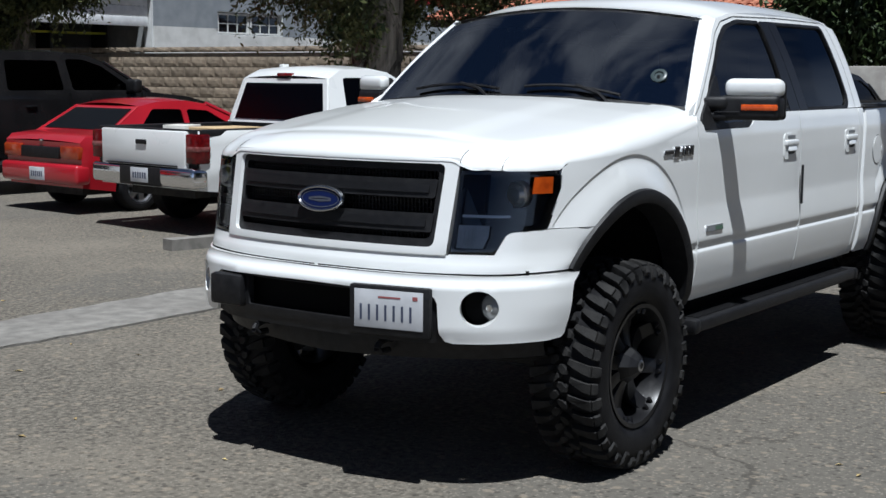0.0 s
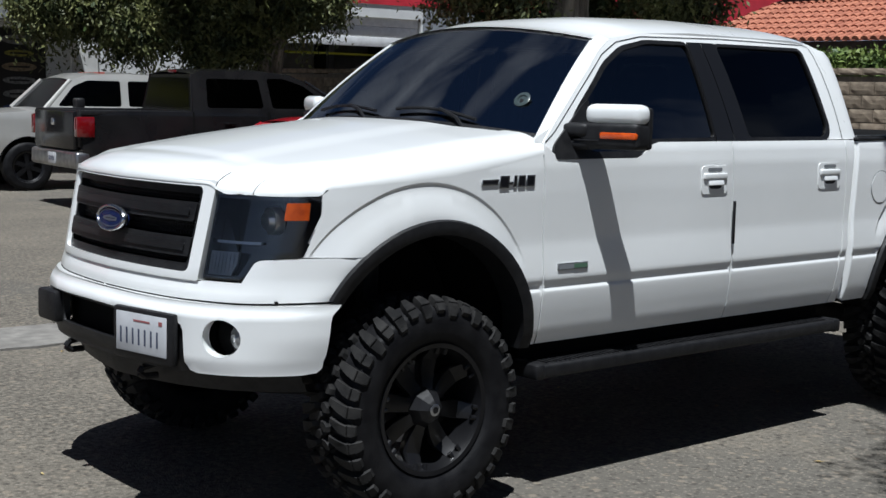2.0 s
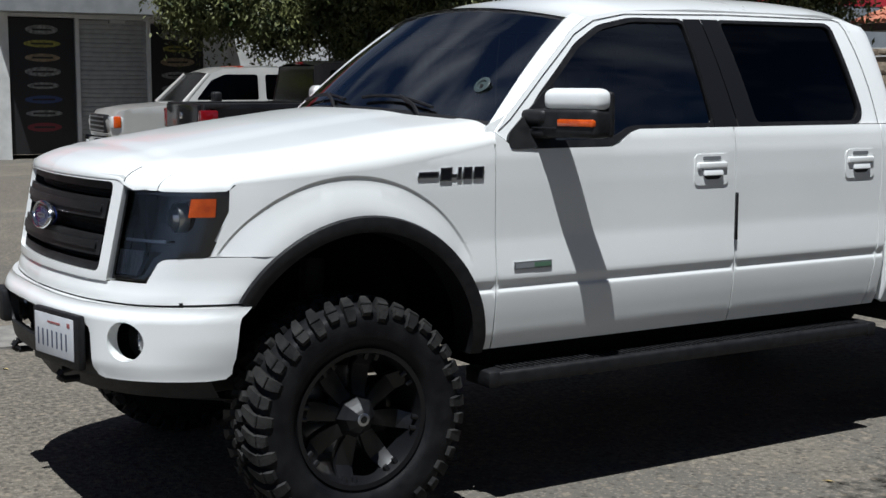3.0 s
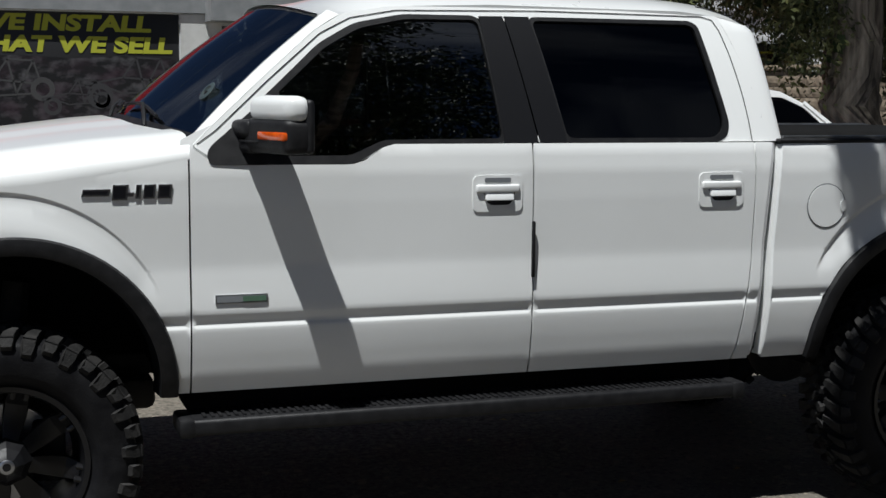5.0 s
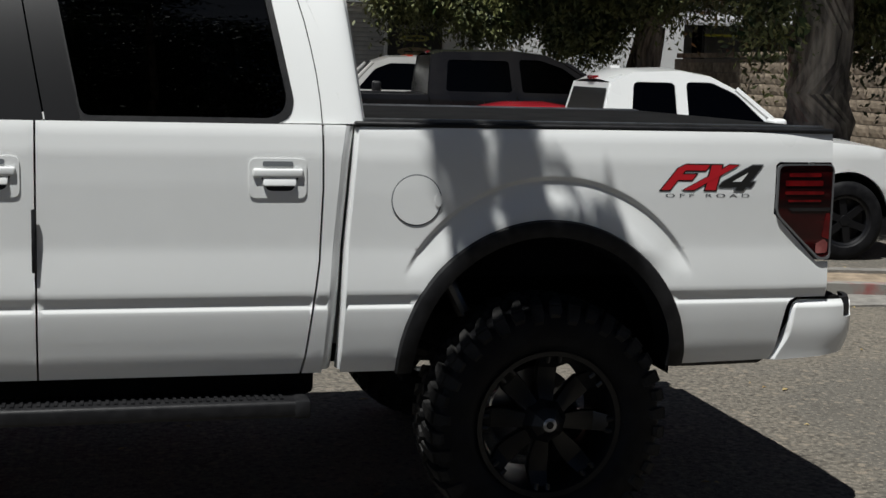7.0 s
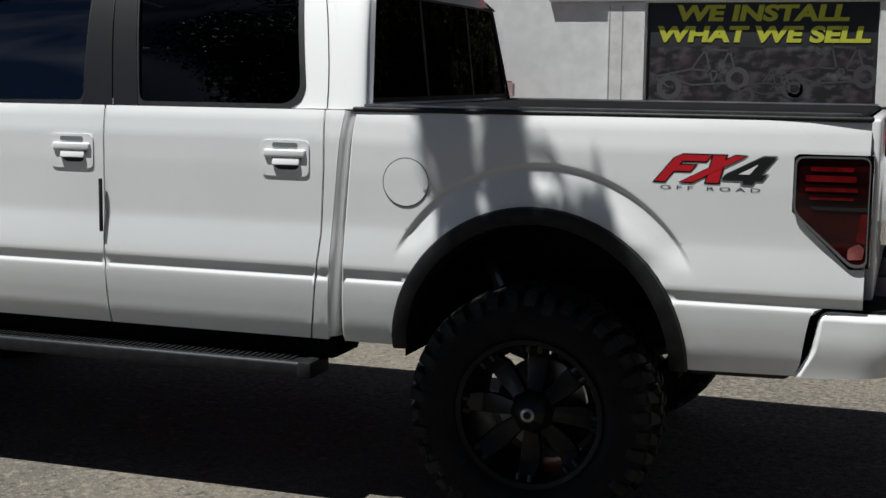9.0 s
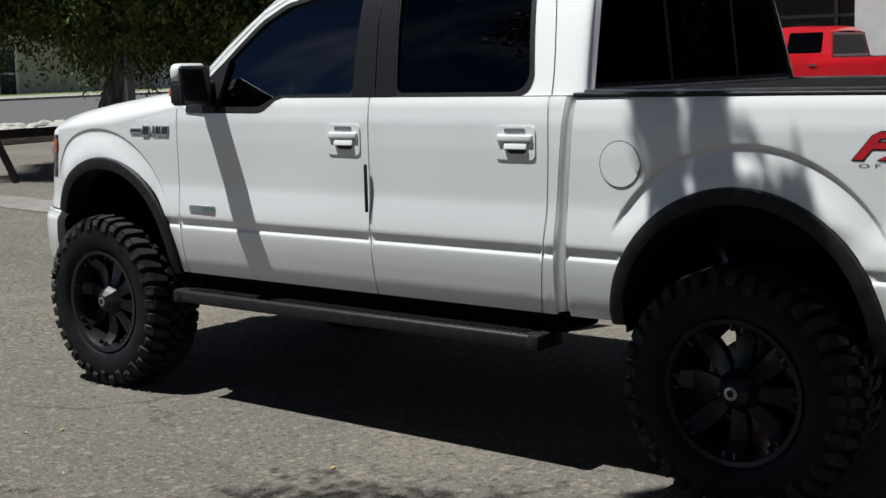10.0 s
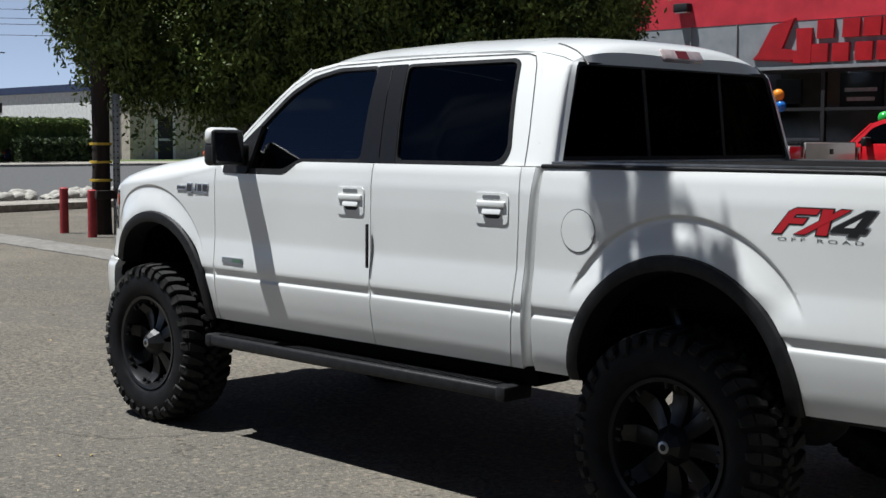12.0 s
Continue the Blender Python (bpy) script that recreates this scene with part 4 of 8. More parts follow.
G = 0.0035
FLARE_F = (0.035, 0.675, 0.545)
FLARE_R = (3.665, 0.645, 0.550)
SIDES = (-1, 1)
for s in SIDES:
    fl = s > 0
    # front wing: wheel opening cut out along the flare
    cx, cz, r = FLARE_F
    arch = arc(cx, cz, r, 2, 153, 28)
    wing = [(SEAM_A - G, 0.648), (SEAM_A - G, 1.473), (0.45, 1.441), (0.1, 1.391), (-0.3, 1.363), (-0.44, 1.350), (-0.468, 1.326), (-0.472, 1.25), (-0.548, 1.088)]
    wing += [p for p in reversed(arc(cx, cz, r, 2, 131, 26))] + [(cx + r, 0.648)]
    panel("front_wing", wing, on_side(s), PAINT, truck, lines=LINES_F, thick=0.025, step=0.04, flip=fl)
    # doors below the glass
    belt = 1.518
    fdoor = [(SEAM_A + G, 0.648), (SEAM_B - G, 0.648), (SEAM_B - G, belt), (1.36, belt), (1.315, belt - 0.012), (1.25, 1.462), (1.205, 1.448), (0.735, 1.448), (0.70, 1.462), (SEAM_A + G, 1.515)]
    rdoor = [(SEAM_B + G, 0.648), (2.775, 0.648), (2.79, 0.72), (2.832, 1.05), (2.842, 1.30), (2.840, belt), (SEAM_B + G, belt)]
    fd = panel("front_door", fdoor, on_side(s), PAINT, truck, lines=LINES_D, thick=0.025, step=0.035, flip=fl)
    rd = panel("rear_door", rdoor, on_side(s), PAINT, truck, lines=LINES_D, thick=0.025, step=0.035, flip=fl)
    corner = [(2.783, 0.648), (2.852, 0.648), (2.882, 1.1), (2.908, 1.40), (2.925, belt), (2.848, belt), (2.850, 1.30), (2.84, 1.05), (2.798, 0.72)]
    panel("cab_corner", corner, on_side(s), PAINT, truck, lines=LINES_D, thick=0.03, step=0.04, flip=fl)
    def cab_edge(a, b, s=s):
        """The cab's rear edge, rolled inward."""
        z = 0.66 + 0.856 * a
        t = b * math.pi / 2
        xe = lerp(z, [0.648, 1.1, 1.4, 1.518], [2.850, 2.880, 2.906, 2.923])
        return (xe + 0.042 * math.sin(t), s * (body_y(xe, z) - 0.001 - 0.085 * (1 - math.cos(t))), z)
    sheet("cab_edge", cab_edge, 20, 6, PAINT, truck)
    def bed_edge(a, b, s=s):
        """The bed's front edge, rolled inward."""
        z = 0.66 + 0.850 * a
        t = b * math.pi / 2
        xe = lerp(z, [0.648, 1.1, 1.4, 1.515], [2.918, 2.938, 2.962, 2.972])
        return (xe - 0.014 * math.sin(t), s * (body_y(xe, z) - 0.001 - 0.05 * (1 - math.cos(t)) - 0.02 * smooth(0.9, 1.0, a) * b), z)
    sheet("bed_edge", bed_edge, 20, 6, PAINT, truck)
    # bed side
    cx, cz, r = FLARE_R
    arch = arc(cx, cz, r, 0, 180, 30)
    bed2 = [(2.918, 0.648), (cx - r, 0.648)] + [p for p in reversed(arch)] + [(4.575, 0.652), (4.592, 0.70), (4.606, 0.80), (4.618, 0.862), (4.632, 0.886), (4.66, 0.896), (BED1, 0.896), (BED1, 1.03), (4.735, 1.03), (4.545, 1.215), (4.545, 1.395), (4.56, 1.407), (BED1, 1.407), (BED1, 1.515), (2.972, 1.515), (2.962, 1.40), (2.938, 1.1)]
    bs = panel("bed_side", bed2, on_side(s), PAINT, truck, lines=LINES_R, thick=0.025, step=0.04, flip=fl)
    panel("bed_sill_trim", [(4.225, 0.625), (4.54, 0.63), (4.572, 0.655), (4.225, 0.65)], on_side(s), BLACK_PLASTIC, truck, thick=0.03, flip=fl, lift=-0.008)
    # black wheel-arch flares
    for nm, (cx, cz, r), a0, a1, tail in (("wheel_arch_flare", FLARE_F, 2, 153, True), ("wheel_arch_flare", FLARE_R, 0, 180, False)):
        bm = bmesh.new()
        pts = arc(cx, cz, r, a0, a1, 36)
        pts = [(pts[0][0], 0.640)] + pts + ([(pts[-1][0], 0.640)] if not tail else [])
        rows = []
        for px, pz in pts:
            d = Vector((cx - px, max(cz, 0.66) - pz))
            if d.length < 0.05 or pz <= cz:
                d = Vector((1 if px < cx else -1, 0))
            d.normalize()
            y0 = flare_y(px, pz) + 0.002
            sec = ((0.0, 0.0), (0.006, 0.016), (0.03, 0.022), (0.062, 0.012), (0.066, -0.03), (0.075, -0.11), (0.02, -0.16))
            rows.append([bm.verts.new((px + d.x * a, s * (y0 + b), pz + d.y * a)) for a, b in sec])
        for a, b in zip(rows, rows[1:]):
            for i in range(len(a) - 1):
                bm.faces.new((a[i], a[i + 1], b[i + 1], b[i]))
        part(nm, bm, BLACK_PLASTIC, truck)
        bm = bmesh.new()
        rows = []
        for k in range(25):
            a = radians(-5 + 190 * k / 24)
            q = [(cx + (r - 0.035) * math.cos(a), s * yy, max(0.52, cz + (r - 0.035) * math.sin(a))) for yy in (0.93, 0.60, 0.45)]
            rows.append([bm.verts.new(p) for p in q])
        for a, b in zip(rows, rows[1:]):
            for i in range(2):
                bm.faces.new((a[i], a[i + 1], b[i + 1], b[i]))
        part("wheel_well_liner", bm, DARK, truck)
    # glasshouse: pillars and window frames
    frame_out = [(0.64, 1.515), (0.70, 1.575), (0.90, 1.755), (1.10, 1.925), (1.22, 1.99), (1.40, 2.02), (1.80, 2.034), (2.60, 2.030), (2.775, 2.015), (2.86, 1.80), (2.90, 1.62), (2.935, 1.522), (2.3, 1.522), (1.9, 1.522), (1.36, 1.522), (1.32, 1.50), (1.25, 1.466), (1.2, 1.452), (0.735, 1.452)]
    win_f = rounded([(0.775, 1.478), (1.20, 1.478), (1.32, 1.532), (1.785, 1.536), (1.735, 1.975), (1.45, 1.972), (1.27, 1.935), (1.13, 1.86), (0.90, 1.655)], 0.03)
    win_r = rounded([(2.045, 1.536), (2.665, 1.536), (2.708, 1.556), (2.725, 1.60), (2.655, 1.965), (2.63, 1.978), (1.955, 1.978)], 0.03)
    panel("cab_frame", frame_out, on_cab(s), PAINT, truck, holes=(grown(win_f, 0.014), grown(win_r, 0.014), [(1.800, 1.545), (2.030, 1.545), (1.940, 1.975), (1.750, 1.975)]), thick=0.03, step=0.05, flip=fl)
    # black surround under and round the glass, with pillar covers
    sur_f = rounded([(0.70, 1.448), (1.21, 1.448), (1.33, 1.512), (1.80, 1.516), (1.74, 1.992), (1.44, 1.990), (1.25, 1.953), (1.11, 1.876), (0.87, 1.66)], 0.035)
    sur_r = rounded([(2.030, 1.516), (2.685, 1.516), (2.732, 1.538), (2.750, 1.59), (2.675, 1.975), (2.64, 1.994), (1.94, 1.992)], 0.035)
    for nm, o, h in (("window_seal", sur_f, win_f), ("window_seal", sur_r, win_r)):
        panel(nm, o, on_cab(s), BLACK_PLASTIC, truck, holes=(h,), thick=0.012, step=0.06, lift=0.003, flip=fl)
    panel("pillar_cover", [(1.790, 1.510), (1.926, 1.510), (1.838, 1.990), (1.742, 1.988)], on_cab(s), PILLAR_BLACK, fd, thick=0.01, step=0.06, lift=0.006, flip=fl)
    panel("pillar_cover", [(1.932, 1.510), (2.042, 1.510), (1.945, 1.990), (1.844, 1.990)], on_cab(s), PILLAR_BLACK, rd, thick=0.01, step=0.06, lift=0.006, flip=fl)
    panel("door_glass", [(a, b) for a, b in win_f], on_cab(s), GLASS_SIDE, fd, thick=0.0, step=0.08, lift=-0.008, flip=fl)
    panel("door_glass", win_r, on_cab(s), GLASS_DARK, rd, thick=0.0, step=0.08, lift=-0.008, flip=fl)
    # the triangle at the mirror's foot
    panel("mirror_sail", rounded([(0.690, 1.446), (0.91, 1.446), (0.955, 1.705), (0.91, 1.682), (0.705, 1.515), (0.688, 1.492)], 0.02), on_cab(s), BLACK_PLASTIC, fd, thick=0.02, step=0.06, lift=0.014, flip=fl)
    panel("pillar_foot", [(0.585, 1.455), (0.66, 1.45), (0.70, 1.47), (0.74, 1.60), (0.66, 1.565), (0.60, 1.535)], lambda x, z, s=s: (x, s * (0.962 - 0.25 * max(0.0, z - 1.5)), z), PAINT, truck, thick=0.03, step=0.05, flip=fl)
    # door handles
    for door, x0 in ((fd, 1.655), (rd, 2.592)):
        plate = rounded([(x0, 1.402), (x0 + 0.195, 1.402), (x0 + 0.195, 1.268), (x0, 1.268)], 0.025)
        cup = rounded([(x0 + 0.03, 1.362), (x0 + 0.175, 1.362), (x0 + 0.150, 1.292), (x0 + 0.060, 1.292)], 0.02)
        panel("handle_bezel", plate, on_side(s), PAINT, door, holes=(cup,), thick=0.012, step=0.04, lift=0.0045, flip=fl)
        panel("handle_cup", rounded([(x0 + 0.02, 1.365), (x0 + 0.185, 1.365), (x0 + 0.165, 1.285), (x0 + 0.045, 1.285)], 0.02), on_side(s), BLACK_PLASTIC, door, thick=0.0, step=0.05, lift=0.002, flip=fl)
        bm = bmesh.new()
        y = s * (body_y(x0, 1.34) + 0.003)
        box(bm, x0 + 0.012, x0 + 0.183, y - 0.012, y + 0.012, 1.338, 1.368, 0.007, 3)
        part("door_handle", bm, PAINT, door)
        bm = box(bmesh.new(), x0 + 0.046, x0 + 0.160, y - 0.012, y + 0.012, 1.309, 1.342, 0.006, 3)
        for v in bm.verts:
            v.co.y += s * (0.3 * (1.335 - v.co.z) - 0.004)
        part("handle_pull", bm, PAINT, door)
        panel("handle_slot", rounded([(x0 + 0.045, 1.393), (x0 + 0.148, 1.393), (x0 + 0.148, 1.376), (x0 + 0.045, 1.376)], 0.006), on_side(s), DECAL_GREY, door, thick=0.002, step=0.05, lift=0.0068, flip=fl)
    # dark rubber wear strip in the door gap
    boxed("door_edge_guard", (1.885, 1.898, s * 1.012, s * 1.024, 1.02, 1.23), BLACK_PLASTIC, fd, bevel=0.003)
    # cab-to-bed gap filler and inner closing wall
    panel("gap_filler", [(2.84, 0.66), (3.06, 0.66), (3.08, 1.53), (2.88, 1.53)], on_side(s), PAINT, truck, thick=0.0, lift=-0.085, flip=fl)
    # dark box under the sill, keeps sunlit ground from showing over the running board
    boxed("rocker", (0.62, 2.84, s * 0.74, s * 0.87, 0.56, 0.68), DARK, truck, bevel=0.02)
    # badge on the wing: chrome bar and plain blocks
    bd = new("wing_badge")
    bd.parent = truck
    for k, (a, b, c, d) in enumerate(((0.262, 0.352, 1.348, 1.372), (0.360, 0.412, 1.334, 1.386), (0.394, 0.432, 1.346, 1.360), (0.438, 0.456, 1.338, 1.386), (0.464, 0.504, 1.338, 1.386), (0.512, 0.558, 1.338, 1.386))):
        panel("badge_block", [(a, c), (b, c), (b + 0.006, d), (a + 0.006, d)], on_side(s), BADGE_CHROME, bd, thick=0.006, step=0.05, lift=0.006, flip=fl)
        panel("badge_inlay", [(a + 0.006, c + 0.006), (b - 0.006, c + 0.006), (b - 0.002, d - 0.006), (a + 0.008, d - 0.006)], on_side(s), GLOSS_BLACK, bd, thick=0.002, step=0.05, lift=0.0075, flip=fl)
    eb = panel("door_badge", [(0.705, 0.968), (0.888, 0.968), (0.888, 0.998), (0.705, 0.998)], on_side(s), ALU, fd, thick=0.006, step=0.05, lift=0.006, flip=fl)
    panel("badge_inlay", [(0.71, 0.972), (0.884, 0.972), (0.884, 0.994), (0.71, 0.994)], on_side(s), DECAL_GREY, eb, thick=0.001, step=0.05, lift=0.0075, flip=fl)
    panel("badge_leaf", [(0.80, 0.974), (0.882, 0.974), (0.882, 0.992), (0.80, 0.992)], on_side(s), LEAF_GREEN_BADGE, eb, thick=0.001, step=0.05, lift=0.009, flip=fl)
    # mirror: white cap on a black housing
    mo = thing("door_mirror", "", "")
    mo.parent = truck
    for k in ("label", "category"):
        if k in mo:
            del mo[k]
    def mirror_box(nm, lim, mat, bev, lab="", seg=4):
        """A rounded block swept back along the mirror's slant."""
        bm = box(bmesh.new(), *lim, bev, seg)
        for v in bm.verts:
            v.co.x += 0.36 * (abs(v.co.y) - 1.05)
        return part(nm, bm, mat, mo, lab)
    mirror_box("mirror_housing", (0.822, 0.918, s * 1.00, s * 1.266, 1.494, 1.612), BLACK_PLASTIC, 0.026)
    mirror_box("mirror_cap", (0.826, 0.914, s * 1.022, s * 1.270, 1.600, 1.690), PAINT, 0.034, "white painted mirror cap")
    mirror_box("mirror_back", (0.892, 0.926, s * 1.01, s * 1.268, 1.496, 1.678), BLACK_PLASTIC, 0.016)
    mirror_box("mirror_glass", (0.922, 0.929, s * 1.03, s * 1.254, 1.51, 1.662), GLOSS_BLACK, 0.002, "dark mirror glass", 2)
    mirror_box("turn_signal", (0.815, 0.84, s * 1.105, s * 1.260, 1.540, 1.569), AMBER, 0.006, "amber turn signal lens", 2)
    mirror_box("housing_ridge", (0.817, 0.84, s * 0.99, s * 1.10, 1.528, 1.536), SATIN_BLACK, 0.003, seg=2)
    mirror_box("mirror_arm", (0.812, 0.912, s * 0.935, s * 1.05, 1.542, 1.606), BLACK_PLASTIC, 0.022, seg=3)
    mirror_box("mirror_arm", (0.822, 0.912, s * 0.935, s * 1.05, 1.490, 1.538), BLACK_PLASTIC, 0.018, seg=3)
    # running board
    rb = new("running_board")
    rb.parent = truck
    bm = bmesh.new()
    box(bm, 0.58, 2.80, s * 0.86, s * 1.035, 0.505, 0.565, 0.014, 3)
    part("step_rail", bm, BLACK_PLASTIC, rb)
    bm = bmesh.new()
    for k in range(74):
        x = 0.66 + k * 0.028
        box(bm, x, x + 0.012, s * 0.875, s * 1.005, 0.563, 0.571)
    part("tread_ribs", bm, BLACK_PLASTIC, rb, smooth=0)
    for x in (0.60, 2.78):
        boxed("end_cap", (x - 0.03, x + 0.03, s * 0.855, s * 1.040, 0.500, 0.569), BLACK_PLASTIC, rb, bevel=0.015)
    for x in (0.85, 1.7, 2.55):
        boxed("bracket", (x, x + 0.05, s * 0.55, s * 0.90, 0.51, 0.56), UNDER, rb, bevel=0.008)
    # tail lamp
    tl = [(4.548, 1.400), (4.790, 1.402), (4.790, 1.04), (4.74, 1.035), (4.548, 1.212)]
    lamp = panel("tail_lamp", rounded(tl, 0.03), on_side(s), SMOKED_RED, truck, thick=0.02, step=0.05, lift=0.004, flip=fl, label="dark red tail lamp")
    panel("lamp_bezel", rounded(tl, 0.03), on_side(s), LAMP_EDGE, lamp, holes=(rounded([(4.5555, 1.394), (4.786, 1.396), (4.786, 1.05), (4.742, 1.046), (4.5555, 1.215)], 0.027),), thick=0.016, step=0.04, lift=0.011, flip=fl, label="grey lamp edge")
    for a, b, c, d in ((4.60, 4.735, 1.352, 1.366), (4.585, 4.745, 1.318, 1.338), (4.585, 4.75, 1.286, 1.298), (4.60, 4.74, 1.258, 1.266)):
        panel("lamp_reflector", rounded([(a, c), (b, c), (b, d), (a, d)], 0.004), on_side(s), LAMP_RED, lamp, thick=0.002, step=0.05, lift=0.0065, flip=fl)
    panel("lamp_divider", [(4.60, 1.236), (4.785, 1.236), (4.785, 1.224), (4.615, 1.224)], on_side(s), GLOSS_BLACK, lamp, thick=0.002, step=0.05, lift=0.0065, flip=fl)
    panel("reverse_lens", rounded([(4.728, 1.062), (4.775, 1.064), (4.78, 1.10), (4.762, 1.118), (4.728, 1.098)], 0.008), on_side(s), PINK_LENS, lamp, thick=0.002, step=0.05, lift=0.0065, flip=fl, label="pale pinkish reversing lens")
    panel("lamp_reflector", rounded([(4.752, 1.125), (4.783, 1.115), (4.783, 1.215), (4.766, 1.215)], 0.006), on_side(s), LAMP_RED, lamp, thick=0.002, step=0.05, lift=0.0065, flip=fl)
    boxed("lamp_back", (4.785, 4.797, s * 0.80, s * 0.955, 1.03, 1.405), SMOKED_RED, lamp, bevel=0.004)

# fuel door, on the driver's side
ring = panel("fuel_door", arc(3.174, 1.262, 0.086, 0, 360, 40)[:-1], on_side(-1), PAINT, truck, thick=0.004, step=0.04, lift=0.0035)
panel("fuel_door_gap", arc(3.174, 1.262, 0.0905, 0, 360, 40)[:-1], on_side(-1), DECAL_GREY, ring, thick=0.0, step=0.04, lift=0.0015)
panel("finger_notch", arc(3.251, 1.262, 0.013, 0, 360, 12, 0.024)[:-1], on_side(-1), PAINT, ring, thick=0.004, lift=0.007)

# decal on the bed: slanted strokes in red and black with small grey writing below
dc = new("bed_decal")
dc.parent = truck


def stroke(nm, poly, mat, lift, holes=()):
    lean = lambda q: [(4.085 + 0.348 * a + 0.075 * b, 1.302 + 0.092 * b) for a, b in q]
    panel(nm, lean(poly), on_side(-1), mat, dc, holes=[lean(h) for h in holes], thick=0.0, step=0.06, lift=lift)


def swollen(poly, d):
    """The polygon grown by d on all sides."""
    n = len(poly)
    P = [Vector((q[0] * 0.348, q[1] * 0.092)) for q in poly]
    area = sum(P[i - 1].x * P[i].y - P[i].x * P[i - 1].y for i in range(n))
    sg = 1 if area > 0 else -1
    out = []
    for i in range(n):
        e, f = (P[i] - P[i - 1]).normalized(), (P[(i + 1) % n] - P[i]).normalized()
        m = (Vector((e.y, -e.x)) + Vector((f.y, -f.x))) * sg
        m = m / max(0.5, m.length_squared / 2) if m.length > 0.01 else m
        q = P[i] + m * d
        out.append((q.x / 0.348, q.y / 0.092))
    return out


STROKE_F = [(0, 0), (0.10, 0), (0.10, 0.40), (0.26, 0.40), (0.26, 0.62), (0.10, 0.62), (0.10, 0.78), (0.33, 0.78), (0.33, 1.0), (0.05, 1.0), (0, 0.86)]
STROKE_A = [(0.25, 0.0), (0.37, 0.0), (0.66, 1.0), (0.55, 1.0)]
STROKE_B = [(0.35, 1.0), (0.47, 1.0), (0.62, 0.0), (0.50, 0.0)]
STROKE_C = [(0.62, 0.14), (0.84, 0.14), (0.84, 0.0), (0.94, 0.0), (0.94, 0.14), (1.0, 0.14), (1.0, 0.34), (0.94, 0.34), (0.94, 1.0), (0.82, 1.0), (0.62, 0.32)]
for q in (STROKE_F, STROKE_A, STROKE_B):
    stroke("decal_outline", swollen(q, 0.005), DECAL_BLACK, 0.0012)
stroke("decal_outline", swollen(STROKE_C, 0.004), DECAL_GREY, 0.0016)
stroke("decal_stroke", STROKE_F, DECAL_RED, 0.0024)
stroke("decal_stroke", STROKE_A, DECAL_RED, 0.0028)
stroke("decal_stroke", STROKE_B, DECAL_RED, 0.0024)
stroke("decal_stroke", STROKE_C, DECAL_BLACK, 0.0032)
stroke("decal_stroke", [(0.735, 0.34), (0.84, 0.34), (0.84, 0.72)], PAINT, 0.0040)
wr = text_mesh("decal_writing", "O F F   R O A D", 0.019, DECAL_GREY, dc, Matrix.Translation((4.272, -1.0065, 1.281)) @ pose(0, 0, 0, 90, 0, 0), 0.0004, 0.0, 0.0, 0.335)
for v in wr.data.vertices:
    q = wr.matrix_basis @ v.co
    v.co = (q.x, -(body_y(q.x, q.z) + 0.0008), q.z)
wr.matrix_basis = Matrix()


# ---- bonnet, wing tops, scuttle ----
def edge_z(x):
    return lerp(x, [-0.75, -0.6, -0.54, -0.04, 0.30, 0.62], [1.375, 1.392, 1.408, 1.482, 1.525, 1.552])


def join_z(x):
    return lerp(x, [-0.75, -0.56, -0.3, 0.1, 0.45, 0.62], [1.325, 1.335, 1.360, 1.388, 1.438, 1.470])


def lip_z(y):
    """Height of the upper edge of grille and lamps."""
    return 1.354 - 0.034 * smooth(0.57, 0.66, abs(y))


# the edge of the upper skin: grille, lamps, then back along the body side
EDGE = [Vector((nose(0.02 * k, lip_z(0.02 * k))[0] - 0.0145 * smooth(0.72, 0.62, 0.02 * k), 0.02 * k, lip_z(0.02 * k))) for k in range(46)]
EDGE = [p for p in EDGE if p.y < 0.895] + [Vector((nose(0.914, 1.322)[0], 0.914, 1.322))]
for k in range(60):
    x = -0.455 + k * 0.01845
    EDGE.append(Vector((x, body_y(x, join_z(x)), max(1.322, join_z(x)))))
EDGE_A = np.array(EDGE)


def near_edge(x, y):
    """Distance to the nearest place of the edge, and its height."""
    q = np.array((x, y))
    a, b = EDGE_A[:-1, :2], EDGE_A[1:, :2]
    d = b - a
    t = np.clip(((q - a) * d).sum(1) / (d * d).sum(1), 0, 1)
    r = np.linalg.norm(a + d * t[:, None] - q, axis=1)
    i = int(r.argmin())
    return float(r[i]), float(EDGE_A[i, 2] + (EDGE_A[i + 1, 2] - EDGE_A[i, 2]) * t[i])


def top_z(x, y):
    a = abs(y)
    z = edge_z(x) + 0.055 * (1 - min(a / 0.92, 1) ** 2) + 0.008 * smooth(0.56, 0.36, a)
    r, ze = near_edge(x, a)
    roll = 0.17
    if r < roll:
        z = ze + (z - ze) * math.sqrt(max(0.0, 1 - (1 - r / roll) ** 2))
    return z


def front_x(y):
    a = abs(y)
    return nose(y, lip_z(y))[0] - 0.0145 * smooth(0.72, 0.62, a)


def bonnet(a, b):
    y = (0.7671 - 0.0026 * smooth(0.62, 0.92, a)) * (2 * b - 1)
    x0 = 0.42 + 0.14 * (abs(y) / 0.765) ** 2
    xf = front_x(y)
    x = xf + (x0 - xf) * (1 - a) ** 2.2
    return (x, y, top_z(x, y))


